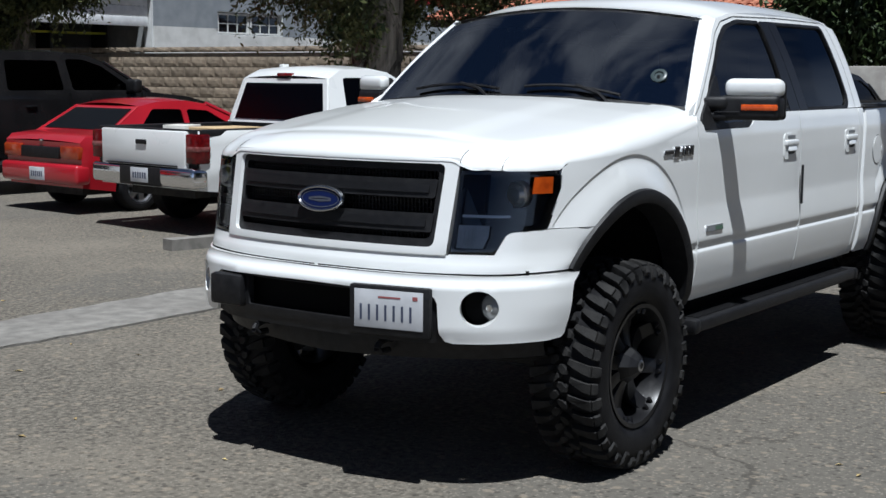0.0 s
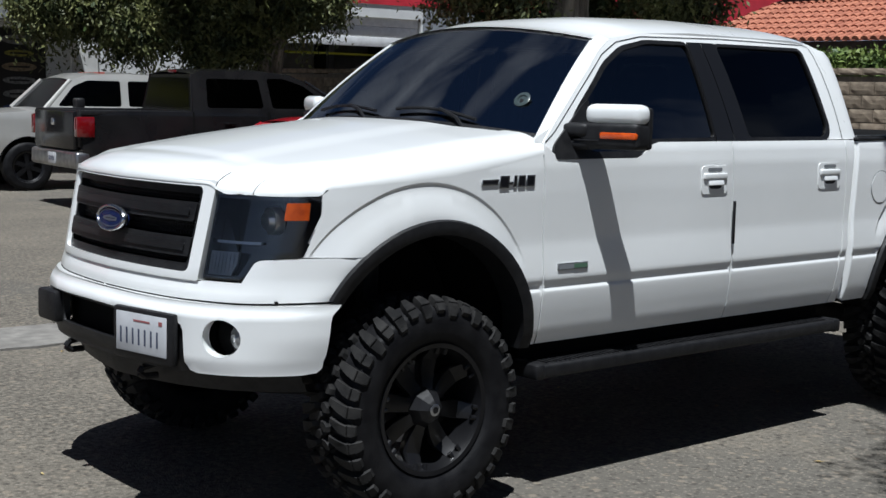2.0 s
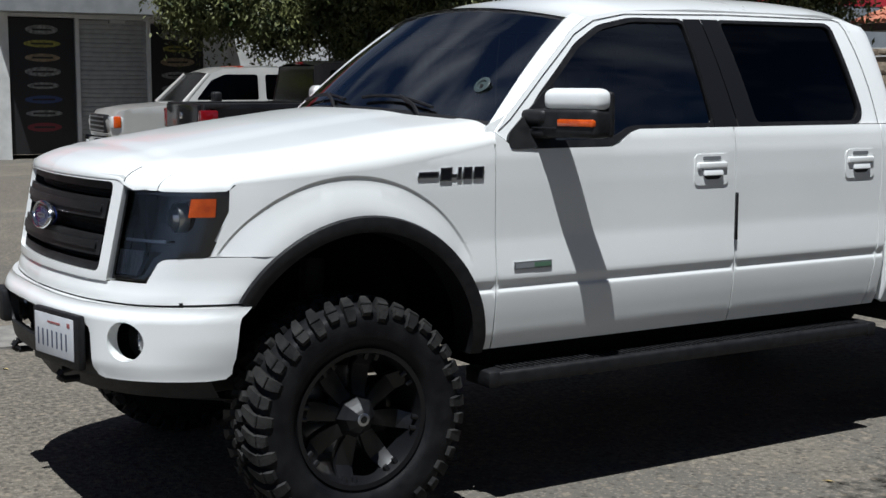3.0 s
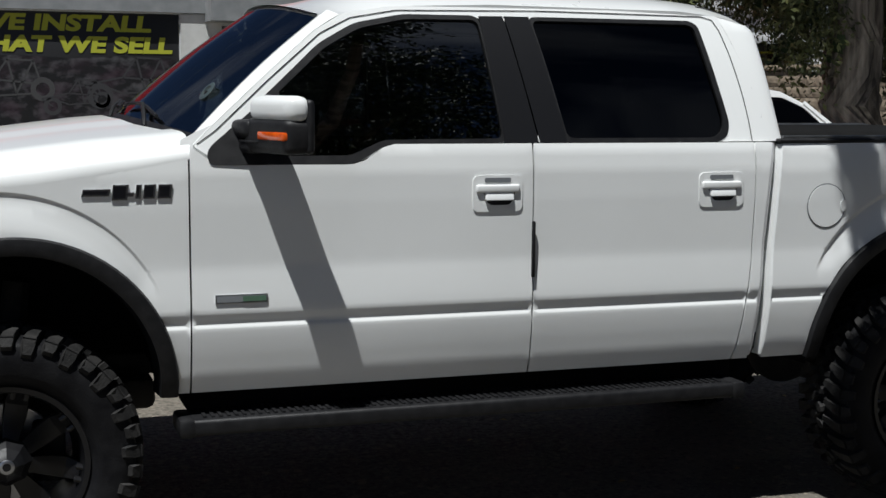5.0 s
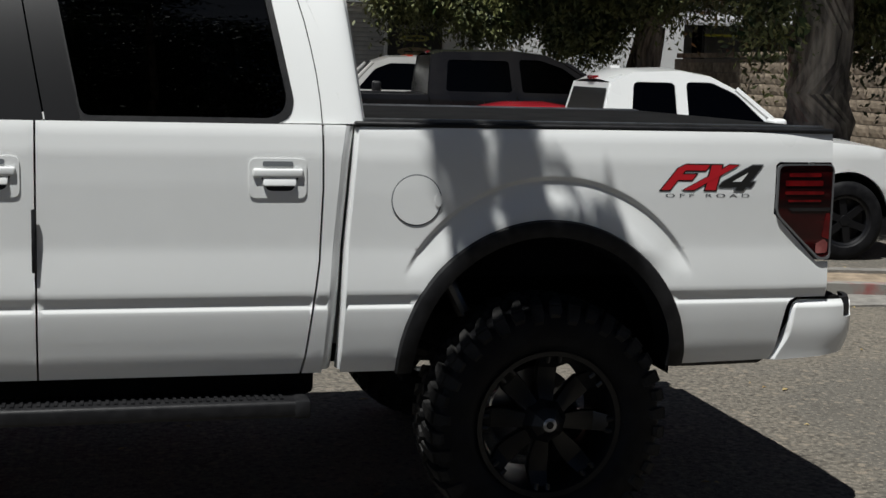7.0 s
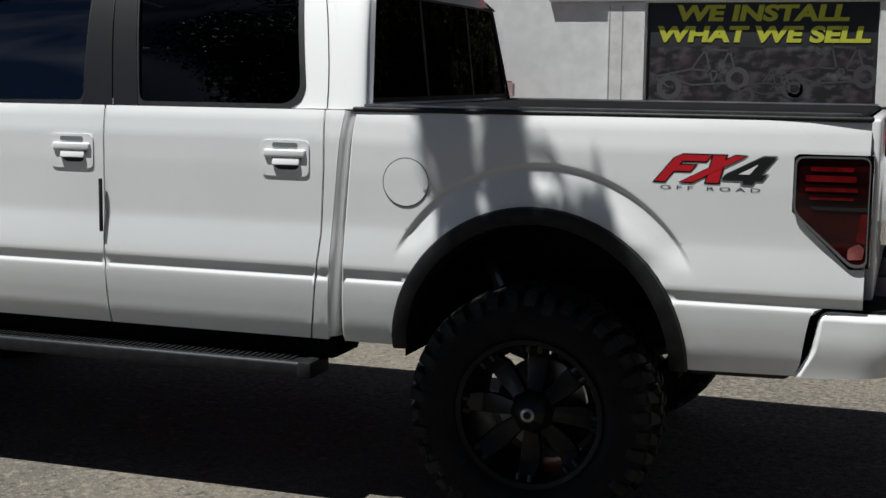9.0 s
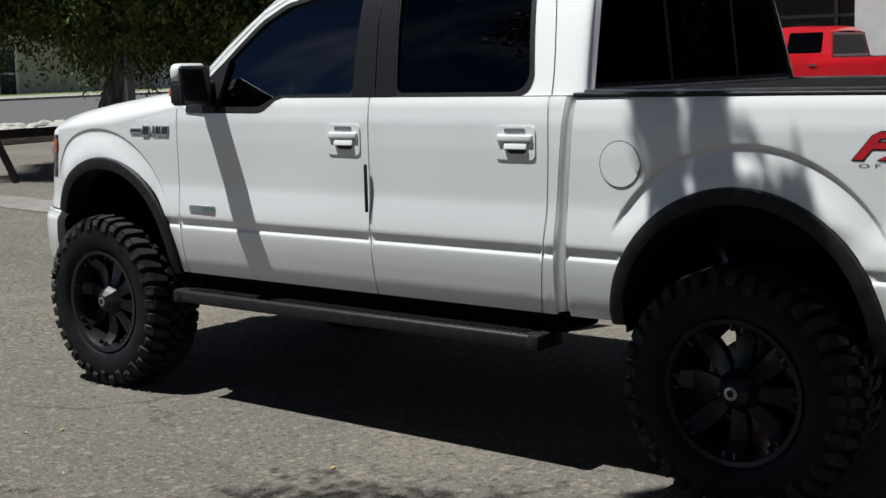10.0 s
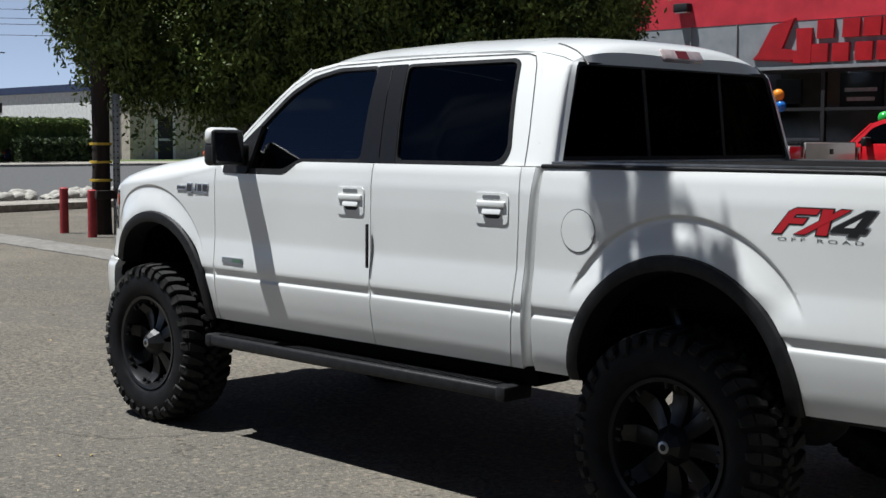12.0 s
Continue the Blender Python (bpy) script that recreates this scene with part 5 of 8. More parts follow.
sheet("bonnet", bonnet, 60, 90, PAINT, truck)
W_EDGE = [p for p in EDGE if p.y > 0.767]
W_LEN = [0.0]
for p, q in zip(W_EDGE, W_EDGE[1:]):
    W_LEN.append(W_LEN[-1] + (q - p).length)
for s in SIDES:
    def wing_top(a, b, s=s):
        L = a * W_LEN[-1]
        ox, oy = lerp(L, W_LEN, [p.x for p in W_EDGE]), lerp(L, W_LEN, [p.y for p in W_EDGE])
        ix, iy = front_x(0.767) + (0.62 - front_x(0.767)) * a ** 1.15, 0.767
        k = (1 - b) ** 2
        x, y = ox + (ix - ox) * k, oy + (iy - oy) * k
        return (x, s * y, top_z(x, y))
    sheet("wing_top", wing_top, 70, 22, PAINT, truck)
    # shut lines beside the lamps
    bm = bmesh.new()
    for y0, y1 in ((0.617, 0.606),):
        pr = None
        for k in range(7):
            y = y0 + (y1 - y0) * k / 6
            x = front_x(y) + 0.004 + 0.075 * (k / 6) ** 2
            q = Vector((x, s * y, top_z(x, y) - 0.0006))
            if pr:
                rod(bm, pr, q, 0.0022, seg=5)
            pr = q
    part("shut_line", bm, DARK, truck)


def scuttle(a, b):
    y = -0.90 + 1.8 * b
    x = 0.40 + 0.14 * (abs(y) / 0.8) ** 2 + (0.16 + 0.04 * (abs(y) / 0.9)) * a
    return (x, y, top_z(min(0.60, x), min(0.80, max(-0.8, y))) - 0.03 + 0.0 * a)


sheet("scuttle_panel", scuttle, 4, 24, BLACK_PLASTIC, truck)


# ---- windscreen, roof, back wall ----
def screen(a, b):
    y = (-1 + 2 * b)
    base = Vector((0.47 + 0.17 * y * y, 0.915 * y, 1.595 - 0.05 * y * y))
    top = Vector((1.055 + 0.085 * y * y, 0.752 * y, 2.045 - 0.065 * y * y))
    p = base.lerp(top, a)
    p.z += 0.02 * math.sin(a * math.pi)
    return p[:]


sheet("windscreen", screen, 12, 20, GLASS_FRONT, truck, "large raked windscreen reflecting the sky")


def screen_band(a, b):
    p = Vector(screen(a * 0.05 - 0.035, b))
    return (p.x, p.y, p.z + 0.004)


sheet("screen_base_band", screen_band, 2, 20, BLACK_PLASTIC, truck)
for s in SIDES:
    def a_pillar(a, b, s=s):
        p = Vector(screen(a * 1.03 - 0.02, 0.5 + 0.5 * s))
        x = 0.66 + 0.64 * a
        z = min(1.53 + 0.52 * a, 2.03)
        pts = [p + Vector((0.0, -0.03 * s, 0.004)), p + Vector((0.02, 0.012 * s, 0.018))]
        zz = lerp(a, [0, 0.12, 0.45, 0.83, 1.0], [1.515, 1.575, 1.755, 1.925, 1.985])
        xx = lerp(a, [0, 0.12, 0.45, 0.83, 1.0], [0.642, 0.70, 0.90, 1.10, 1.20])
        q = Vector((xx, s * (cab_y(xx, zz) + 0.001), zz))
        if b < 0.5:
            return pts[0].lerp(pts[1], b * 2)[:]
        return pts[1].lerp(q, b * 2 - 1)[:]
    sheet("a_pillar", a_pillar, 16, 6, PAINT, truck)


ROOF_X, ROOF_C = [1.0, 1.2, 1.5, 2.0, 2.5, 2.72, 2.82, 2.90, 2.935, 2.96, 2.985], [2.040, 2.085, 2.116, 2.130, 2.122, 2.108, 2.098, 2.080, 2.060, 2.024, 1.984]
ROOF_XS, ROOF_S = [1.0, 1.2, 1.35, 1.8, 2.6, 2.78, 2.88, 2.94, 2.985], [1.93, 1.985, 2.018, 2.036, 2.032, 2.016, 1.995, 1.97, 1.94]


def roof(a, b):
    v = -1 + 2 * b
    xf = 1.045 + 0.10 * v * v
    xr = 2.964 - 0.034 * v * v
    a = 1 - (1 - a) ** 1.4
    x = xf + (xr - xf) * a
    zc = lerp(x, ROOF_X, ROOF_C)
    zs = lerp(x, ROOF_XS, ROOF_S)
    w = lerp(x, [1.0, 1.15, 1.4, 2.7, 2.97], [0.774, 0.784, 0.777, 0.775, 0.745])
    k = abs(v) ** 3.2
    y = (w + (0.757 - w) * (1 - smooth(0.0, 0.2, a))) * math.copysign(abs(v) ** 0.92, v)
    z = zc + (zs - zc) * k
    # the front edge lies on the top of the windscreen
    q = min(1.0, abs(y) / 0.752)
    n = smooth(0.0, 0.16, a)
    return (x + (1.045 + 0.085 * q * q - xf) * (1 - n), y, (2.051 - 0.065 * q * q) * (1 - n) + z * n)


sheet("roof", roof, 40, 36, PAINT, truck, "white painted steel roof")


for s in SIDES:
    def roof_skirt(a, b, s=s):
        p = Vector(roof(a, 0.5 + 0.5 * s))
        z = p.z - 0.034 * b
        yi = min(abs(p.y), cab_y(p.x, z) - 0.004)
        return (p.x, s * (abs(p.y) + (yi - abs(p.y)) * b ** 1.6), z)
    sheet("roof_skirt", roof_skirt, 40, 5, PAINT, truck)


def roof_rear_lip(a, b):
    """The rear edge of the roof, turned down onto the window."""
    p = Vector(roof(1.0, b))
    v = -1 + 2 * b
    q = Vector((2.966 - 0.022 * v * v, p.y, min(p.z, 1.964)))
    return p.lerp(q, a)[:]


sheet("roof_rear_lip", roof_rear_lip, 4, 36, PAINT, truck)


def under_roof(p):
    """Keeps a point of the pillars below the roof's skin."""
    w = lerp(p.x, [1.0, 1.15, 1.4, 2.7, 2.97], [0.774, 0.784, 0.777, 0.775, 0.745])
    k = min(1.0, (abs(p.y) / w)) ** (3.2 / 0.92)
    zc = lerp(p.x, ROOF_X, ROOF_C)
    zs = lerp(p.x, ROOF_XS, ROOF_S)
    return (p.x, p.y, min(p.z, zc + (zs - zc) * k - 0.004))


for s in SIDES:
    def c_pillar(a, b, s=s):
        z = 1.522 + 0.50 * a
        xo = lerp(z, [1.522, 1.62, 1.80, 2.015, 2.03], [2.933, 2.90, 2.86, 2.776, 2.76])
        xr = lerp(z, [1.52, 2.03], [3.005, 2.945])
        yi = lerp(z, [1.52, 1.95, 2.03], [0.908, 0.755, 0.725])
        o = Vector((xo, s * (cab_y(xo, z) + 0.0), z))
        m = Vector((xr - 0.012, s * (cab_y(xr, z) - 0.028), z))
        i = Vector((xr, s * yi, z))
        if b < 0.6:
            t = b / 0.6
            c = Vector((xr - 0.005, s * (cab_y(xr, z) + 0.004), z))
            return under_roof(o * (1 - t) ** 2 + c * 2 * t * (1 - t) + m * t * t)
        return under_roof(m.lerp(i, (b - 0.6) / 0.4))
    sheet("c_pillar", c_pillar, 14, 14, PAINT, truck)


def rear_wall(u, z):
    return (lerp(z, [1.2, 1.52, 2.03], [3.005, 3.005, 2.948]) - 0.02 * (u / 0.8) ** 2, u, z)


panel("back_wall_top", [(-0.70, 1.93), (0.70, 1.93), (0.68, 1.962), (0.45, 1.982), (-0.45, 1.982), (-0.68, 1.962)], rear_wall, PAINT, truck, thick=0.02, flip=False)
glass_r = rounded([(-0.902, 1.545), (0.902, 1.545), (0.748, 1.970), (-0.748, 1.970)], 0.03)
rg = panel("rear_window", glass_r, rear_wall, GLASS_REAR, truck, thick=0.0, lift=0.006, label="dark tinted three-part sliding rear window")
panel("window_seal", glass_r, rear_wall, BLACK_PLASTIC, rg, holes=(rounded([(-0.878, 1.563), (0.878, 1.563), (0.728, 1.954), (-0.728, 1.954)], 0.03),), thick=0.01, lift=0.008)
for u in (-0.30, 0.30):
    panel("slider_bar", [(u - 0.012, 1.56), (u + 0.012, 1.56), (u + 0.012, 1.95), (u - 0.012, 1.95)], rear_wall, BLACK_PLASTIC, rg, thick=0.004, lift=0.010)
panel("back_wall", [(-0.93, 1.0), (0.93, 1.0), (0.93, 1.56), (-0.93, 1.56)], rear_wall, PAINT, truck, thick=0.02)
bm = box(bmesh.new(), -0.030, 0.030, -0.155, 0.155, -0.02, 0.014, 0.008, 3)
bmesh.ops.transform(bm, matrix=Matrix.Translation((2.957, 0, 2.024)) @ Matrix.Rotation(radians(60), 4, "Y"), verts=bm.verts)
bl = part("high_brake_lamp", bm, PINK_CLEAR, truck, "clear high brake lamp with red centre")
bm = box(bmesh.new(), -0.022, 0.022, -0.055, 0.035, 0.012, 0.0155, 0.001, 1)
bmesh.ops.transform(bm, matrix=Matrix.Translation((2.957, 0, 2.024)) @ Matrix.Rotation(radians(60), 4, "Y"), verts=bm.verts)
part("brake_lens", bm, RED_LENS, bl)
# pressed seams between roof and rear pillars
for s in SIDES:
    bm = bmesh.new()
    pr = None
    for k in range(9):
        x = 2.62 + 0.355 * k / 8
        y = 0.60 + 0.10 * (k / 8)
        w = lerp(x, [1.0, 1.15, 1.4, 2.7, 2.97], [0.774, 0.784, 0.777, 0.775, 0.745])
        zc, zs = lerp(x, ROOF_X, ROOF_C), lerp(x, ROOF_XS, ROOF_S)
        q = Vector((x, s * y, zc + (zs - zc) * (y / w) ** (3.2 / 0.92) - 0.001))
        if pr and k > 3:
            rod(bm, pr, q, 0.0055, seg=5)
        pr = q
    part("roof_seam", bm, BLACK_PLASTIC, truck)


# upper door gaps
def gap_line(pts, w, s):
    a = [Vector(p) for p in pts]
    up, lo = [], []
    for k, p in enumerate(a):
        d = (a[min(k + 1, len(a) - 1)] - a[max(k - 1, 0)]).normalized()
        n = Vector((-d.y, d.x)) * w / 2
        up.append((p + n)[:])
        lo.append((p - n)[:])
    panel("door_gap", up + lo[::-1], on_cab(s), DARK, truck, thick=0.0, step=0.08, lift=0.0025, flip=s > 0)


for s in SIDES:
    gap_line([(2.844, 1.522), (2.839, 1.60), (2.828, 1.69), (2.812, 1.78), (2.793, 1.87), (2.768, 1.96), (2.745, 2.000), (2.70, 2.012), (2.0, 2.016), (1.42, 2.004), (1.24, 1.972), (1.12, 1.912), (0.92, 1.745), (0.72, 1.565), (0.655, 1.520)], 0.0035, s)

# ---- nose of the pickup ----
GR = [(-0.560, 1.345), (0.560, 1.345), (0.545, 1.015), (-0.545, 1.015)]
frame_o = [(-0.615, 1.372), (0.615, 1.372), (0.598, 0.985), (-0.598, 0.985)]
panel("grille_surround", rounded(frame_o, 0.012), nose_fn(0.012), PAINT, truck, holes=(rounded(GR, 0.03),), thick=0.05, step=0.05, flip=True)
gri = new("grille")
gri.parent = truck
panel("grille_backing", GR, nose_fn(-0.075), DARK, gri, thick=0.0, step=0.08, flip=True)
panel("grille_rim", rounded([(-0.562, 1.347), (0.562, 1.347), (0.547, 1.013), (-0.547, 1.013)], 0.03), nose_fn(-0.006), BLACK_PLASTIC, gri, holes=(rounded([(-0.528, 1.315), (0.528, 1.315), (0.515, 1.045), (-0.515, 1.045)], 0.02),), thick=0.05, step=0.05, flip=True)
for z0, z1 in ((1.207, 1.282), (1.072, 1.147)):
    panel("grille_bar", rounded([(-0.53, z1), (0.53, z1), (0.525, z0), (-0.525, z0)], 0.01), nose_fn(0.004), BLACK_PLASTIC, gri, thick=0.05, step=0.05, flip=True)
    panel("bar_ridge", [(-0.50, z1 - 0.022), (0.50, z1 - 0.022), (0.50, z0 + 0.022), (-0.50, z0 + 0.022)], nose_fn(0.011), SATIN_BLACK, gri, thick=0.008, step=0.05, flip=True)
bm = bmesh.new()
for k in range(62):
    u = -0.519 + k * 0.017
    for z0, z1 in ((1.282, 1.316), (1.147, 1.207), (1.044, 1.072)):
        p = nose(u, (z0 + z1) / 2, -0.045)
        box(bm, p[0] - 0.004, p[0] + 0.004, u - 0.0035, u + 0.0035, z0, z1)
for z in (1.297, 1.168, 1.187, 1.058):
    for k in range(20):
        u = -0.50 + k * 0.0525
        p, q = nose(u - 0.027, z, -0.043), nose(u + 0.027, z, -0.043)
        rod(bm, p, q, 0.0035, seg=4)
part("grille_mesh", bm, BLACK_PLASTIC, gri, smooth=0)["kind"] = "stuff"
# oval emblem: plain enamel with a chrome edge
em = new("emblem")
em.parent = truck
bm = bmesh.new()
ring = [Vector(nose(u, z, 0.030)) for u, z in arc(0, 1.183, 0.116, 0, 360, 48, 0.049)[:-1]]
rows = []
for k, c in enumerate(ring):
    d = Vector((0, c.y / 0.116 ** 2, (c.z - 1.183) / 0.049 ** 2)).normalized()
    rows.append([bm.verts.new(c + d * (0.008 * math.cos(t)) + Vector((-0.014 * math.sin(t), 0, 0))) for t in (radians(q) for q in range(-60, 241, 30))])
for k in range(48):
    a, b = rows[k], rows[(k + 1) % 48]
    for i in range(len(a) - 1):
        bm.faces.new((a[i], a[i + 1], b[i + 1], b[i]))
part("emblem_rim", bm, BADGE_CHROME, em, "chrome oval rim")
panel("emblem_face", arc(0, 1.183, 0.110, 0, 360, 40, 0.044)[:-1], nose_fn(0.036), BLUE_ENAMEL, em, thick=0.03, step=0.03, flip=True)
panel("emblem_line", arc(0, 1.183, 0.101, 0, 360, 40, 0.036)[:-1], nose_fn(0.0372), EMBLEM_GREY, em, holes=(arc(0, 1.183, 0.097, 0, 360, 40, 0.032)[:-1],), thick=0.0, step=0.03, flip=True)
panel("emblem_stroke", [(-0.06, 1.174), (0.0, 1.170), (0.06, 1.176), (0.062, 1.186), (0.0, 1.194), (-0.06, 1.188)], nose_fn(0.0372), EMBLEM_GREY, em, holes=([(-0.045, 1.180), (0.045, 1.180), (0.045, 1.183), (-0.045, 1.184)],), thick=0.0, step=0.03, flip=True)

for s in SIDES:
    def nf(push, s=s):
        return lambda u, z: nose(s * u, z, push)
    fl = s > 0
    hl = new("headlamp")
    hl.parent = truck
    lens = [(0.614, 1.318), (0.895, 1.318), (0.914, 1.300), (0.916, 1.235), (0.895, 1.092), (0.888, 1.086), (0.812, 1.082), (0.795, 1.07), (0.765, 0.998), (0.606, 0.994)]
    panel("lamp_housing", lens, nf(-0.06), GLOSS_BLACK, hl, thick=0.0, step=0.04, flip=fl)
    panel("lamp_lens", lens, nf(0.004), LENS_GLASS, hl, thick=0.0, step=0.04, flip=fl)
    panel("lamp_bezel", lens, nf(-0.004), GLOSS_BLACK, hl, holes=([(0.626, 1.306), (0.885, 1.306), (0.902, 1.292), (0.902, 1.24), (0.882, 1.104), (0.80, 1.096), (0.78, 1.08), (0.752, 1.012), (0.620, 1.010)],), thick=0.05, step=0.04, flip=fl)
    p = nose(s * 0.80, 1.225, -0.03)
    bm = bmesh.new()
    revolve(bm, [(0.0, -0.012), (0.030, -0.006), (0.042, 0.012), (0.052, 0.012), (0.056, 0.05)], 28, "X", (p[0], p[1], p[2]))
    part("projector", bm, ALU, hl)
    panel("reflector_shelf", [(0.63, 1.145), (0.80, 1.145), (0.80, 1.135), (0.63, 1.135)], nf(-0.02), ALU, hl, thick=0.03, step=0.05, flip=fl)
    panel("lower_reflector", [(0.628, 1.105), (0.742, 1.105), (0.742, 1.06), (0.725, 1.015), (0.628, 1.015)], nf(-0.004), DULL_CHROME, hl, thick=0.02, step=0.03, flip=fl)
    for k in range(7):
        u0 = 0.634 + k * 0.0148
        panel("reflector_rib", [(u0, 1.10), (u0 + 0.007, 1.10), (u0 + 0.007, 1.02), (u0, 1.02)], nf(-0.001), DULL_CHROME, hl, thick=0.003, step=0.05, flip=fl)
    panel("amber_marker", [(0.864, 1.296), (0.902, 1.296), (0.902, 1.230), (0.861, 1.230)], nf(0.006), AMBER_DARK, hl, thick=0.012, step=0.04, flip=fl)


# white fascia strip under grille and lamps, round to the arches
def fas(u, z):
    a, s = abs(u), (1 if u >= 0 else -1)
    puff = 0.022 * smooth(1.0, 0.92, z)
    if a < 0.885:
        return nose(u, z, puff)
    x0 = nose(0.885, z, puff)[0]
    cx, cz, r = FLARE_F
    x1 = cx - math.sqrt(r * r - (min(z, 1.1) - cz) ** 2) + 0.012
    t = (a - 0.885) / 0.115
    y1 = body_y(x1, z)
    xc, yc = x0 + (y1 - 0.009 - 0.885) * 2.2, y1 - 0.009
    return ((1 - t) ** 2 * x0 + 2 * t * (1 - t) * xc + t * t * x1, s * ((1 - t) ** 2 * 0.885 + 2 * t * (1 - t) * yc + t * t * y1), z)


half = [(0.602, 0.984), (0.602, 0.990), (0.770, 0.990), (0.80, 1.066), (0.815, 1.078), (0.89, 1.0845), (1.0, 1.0845), (1.0, 0.9125), (0.885, 0.9115), (0.45, 0.9070)]
panel("fascia", half + mirror_u(half), fas, PAINT, truck, thick=0.03, step=0.03, flip=True)
half = [(0.01, 0.9125), (0.45, 0.9125), (0.885, 0.9170), (1.0, 0.9180), (1.0, 0.9120), (0.885, 0.9110), (0.45, 0.9065), (0.01, 0.9065)]
panel("bumper_shut_line", half, fas, DARK, truck, thick=0.0, step=0.03, lift=0.001, flip=True)
panel("bumper_shut_line", mirror_u(half), fas, DARK, truck, thick=0.0, step=0.03, lift=0.001, flip=True)

# front bumper: one white painted pressing with a black centre
BUMP_Y = [0.0, 0.25, 0.45, 0.60, 0.68, 0.76, 0.84, 0.90, 0.94, 0.965, 0.975]
BUMP_X = [-0.968, -0.962, -0.938, -0.895, -0.862, -0.812, -0.735, -0.655, -0.58, -0.50, -0.44]


def bump_pt(s, push=0.0):
    def g(u, z):
        a = abs(u)
        roll = 0.035 * smooth(0.86, 0.905, z) + 0.014 * smooth(0.70, 0.63, z)
        k = 1 - 0.02 * smooth(0.80, 0.63, z) * smooth(0.80, 0.97, a)
        return (curve(a, BUMP_Y, BUMP_X) + roll - push, s * a * k, z)
    return g


def bump_fn(push=0.0):
    return lambda u, z: bump_pt(1 if u >= 0 else -1, push)(u, z)


bp = new("front_bumper")
bp.parent = truck
half = [(0.974, 0.908), (0.973, 0.895), (0.970, 0.72), (0.967, 0.665), (0.961, 0.647), (0.94, 0.641), (0.66, 0.640), (0.63, 0.648), (0.612, 0.68), (0.605, 0.80), (0.595, 0.822), (0.57, 0.835), (0.30, 0.842)]
fogs = [arc(q * 0.752, 0.782, 0.062, 0, 360, 36, 0.072)[:-1] for q in SIDES]
panel("bumper_skin", [(0.0, 0.902)] + half + [(0.0, 0.845)] + mirror_u(half), bump_fn(), PAINT, bp, holes=fogs, thick=0.05, step=0.028, flip=True, label="white painted bumper skin")


def bumper_ledge(a, b):
    u = -0.973 + 1.946 * b
    p = Vector(bump_fn()(u, 0.907))
    k = smooth(0.80, 0.97, abs(u))
    return (p.x + 0.05 * a * (1 - 0.6 * k), p.y * (1 - 0.055 * a * k), 0.9072 + 0.0006 * a)


sheet("bumper_ledge", bumper_ledge, 2, 80, PAINT, bp)
half = [(0.87, 0.925), (0.87, 0.90)]
panel("bumper_gap", half + mirror_u(half), bump_fn(-0.03), DARK, bp, thick=0.0, step=0.05, flip=True)
half = [(0.57, 0.832), (0.60, 0.815), (0.610, 0.69), (0.625, 0.648), (0.55, 0.632)]
panel("bumper_centre", half + mirror_u(half), bump_fn(-0.018), BLACK_PLASTIC, bp, holes=([(-0.22, 0.828), (0.38, 0.828), (0.38, 0.705), (-0.22, 0.705)],), thick=0.03, step=0.05, flip=True)
half = [(0.50, 0.835), (0.50, 0.69)]
panel("bumper_mouth", half + mirror_u(half), bump_fn(-0.09), DARK, bp, thick=0.0, step=0.06, flip=True)
boxed("bumper_horn", (-0.965, -0.90, 0.40, 0.585, 0.690, 0.828), BLACK_PLASTIC, bp, bevel=0.016)
for s in SIDES:
    fl = s > 0
    panel("fog_recess", arc(0.748, 0.782, 0.095, 0, 360, 24)[:-1], bump_pt(s, -0.11), DARK, bp, thick=0.0, flip=fl)
    c = Vector(bump_pt(s, -0.058)(0.770, 0.782))
    bm = bmesh.new()
    revolve(bm, [(0.0, -0.022), (0.03, -0.018), (0.050, -0.004), (0.056, 0.01), (0.058, 0.03)], 24, "X", c)
    fgl = part("fog_lamp", bm, FOG_GLASS, bp, "round fog lamp in a dark recess")
    bm = bmesh.new()
    revolve(bm, [(0.0, -0.0235), (0.014, -0.0228), (0.016, -0.019)], 16, "X", c)
    part("fog_bulb_shield", bm, CHROME, fgl)
    bm = bmesh.new()
    revolve(bm, [(0.055, 0.006), (0.058, 0.002), (0.059, 0.012), (0.059, 0.04)], 24, "X", c)
    part("fog_ring", bm, BLACK_PLASTIC, fgl)
# number plate on its bracket, driver's side of the middle
pm = Matrix.Translation((-0.968, -0.425, 0.768)) @ pose(0, 0, 0, 90, 0, -90 + 11)
plate = new("number_plate")
plate.parent = truck
plate.matrix_basis = pm
boxed("plate_bracket", (-0.18, 0.18, -0.11, 0.095, -0.03, 0.004), BLACK_PLASTIC, plate, bevel=0.01)
boxed("plate", (-0.153, 0.153, -0.078, 0.078, 0.005, 0.009), PLATE_WHITE, plate, "white number plate with plain dark bars", 0.003)
bm = bmesh.new()
for k in range(7):
    box(bm, -0.128 + k * 0.037, -0.118 + k * 0.037, -0.046, 0.018, 0.0092, 0.0102)
part("plate_bars", bm, PLATE_INK, plate, smooth=0)
boxed("plate_script", (-0.045, 0.055, 0.046, 0.053, 0.0092, 0.0102), PLATE_SCRIPT, plate)
boxed("plate_tab", (0.108, 0.130, 0.044, 0.060, 0.0092, 0.0102), PLATE_SCRIPT, plate)
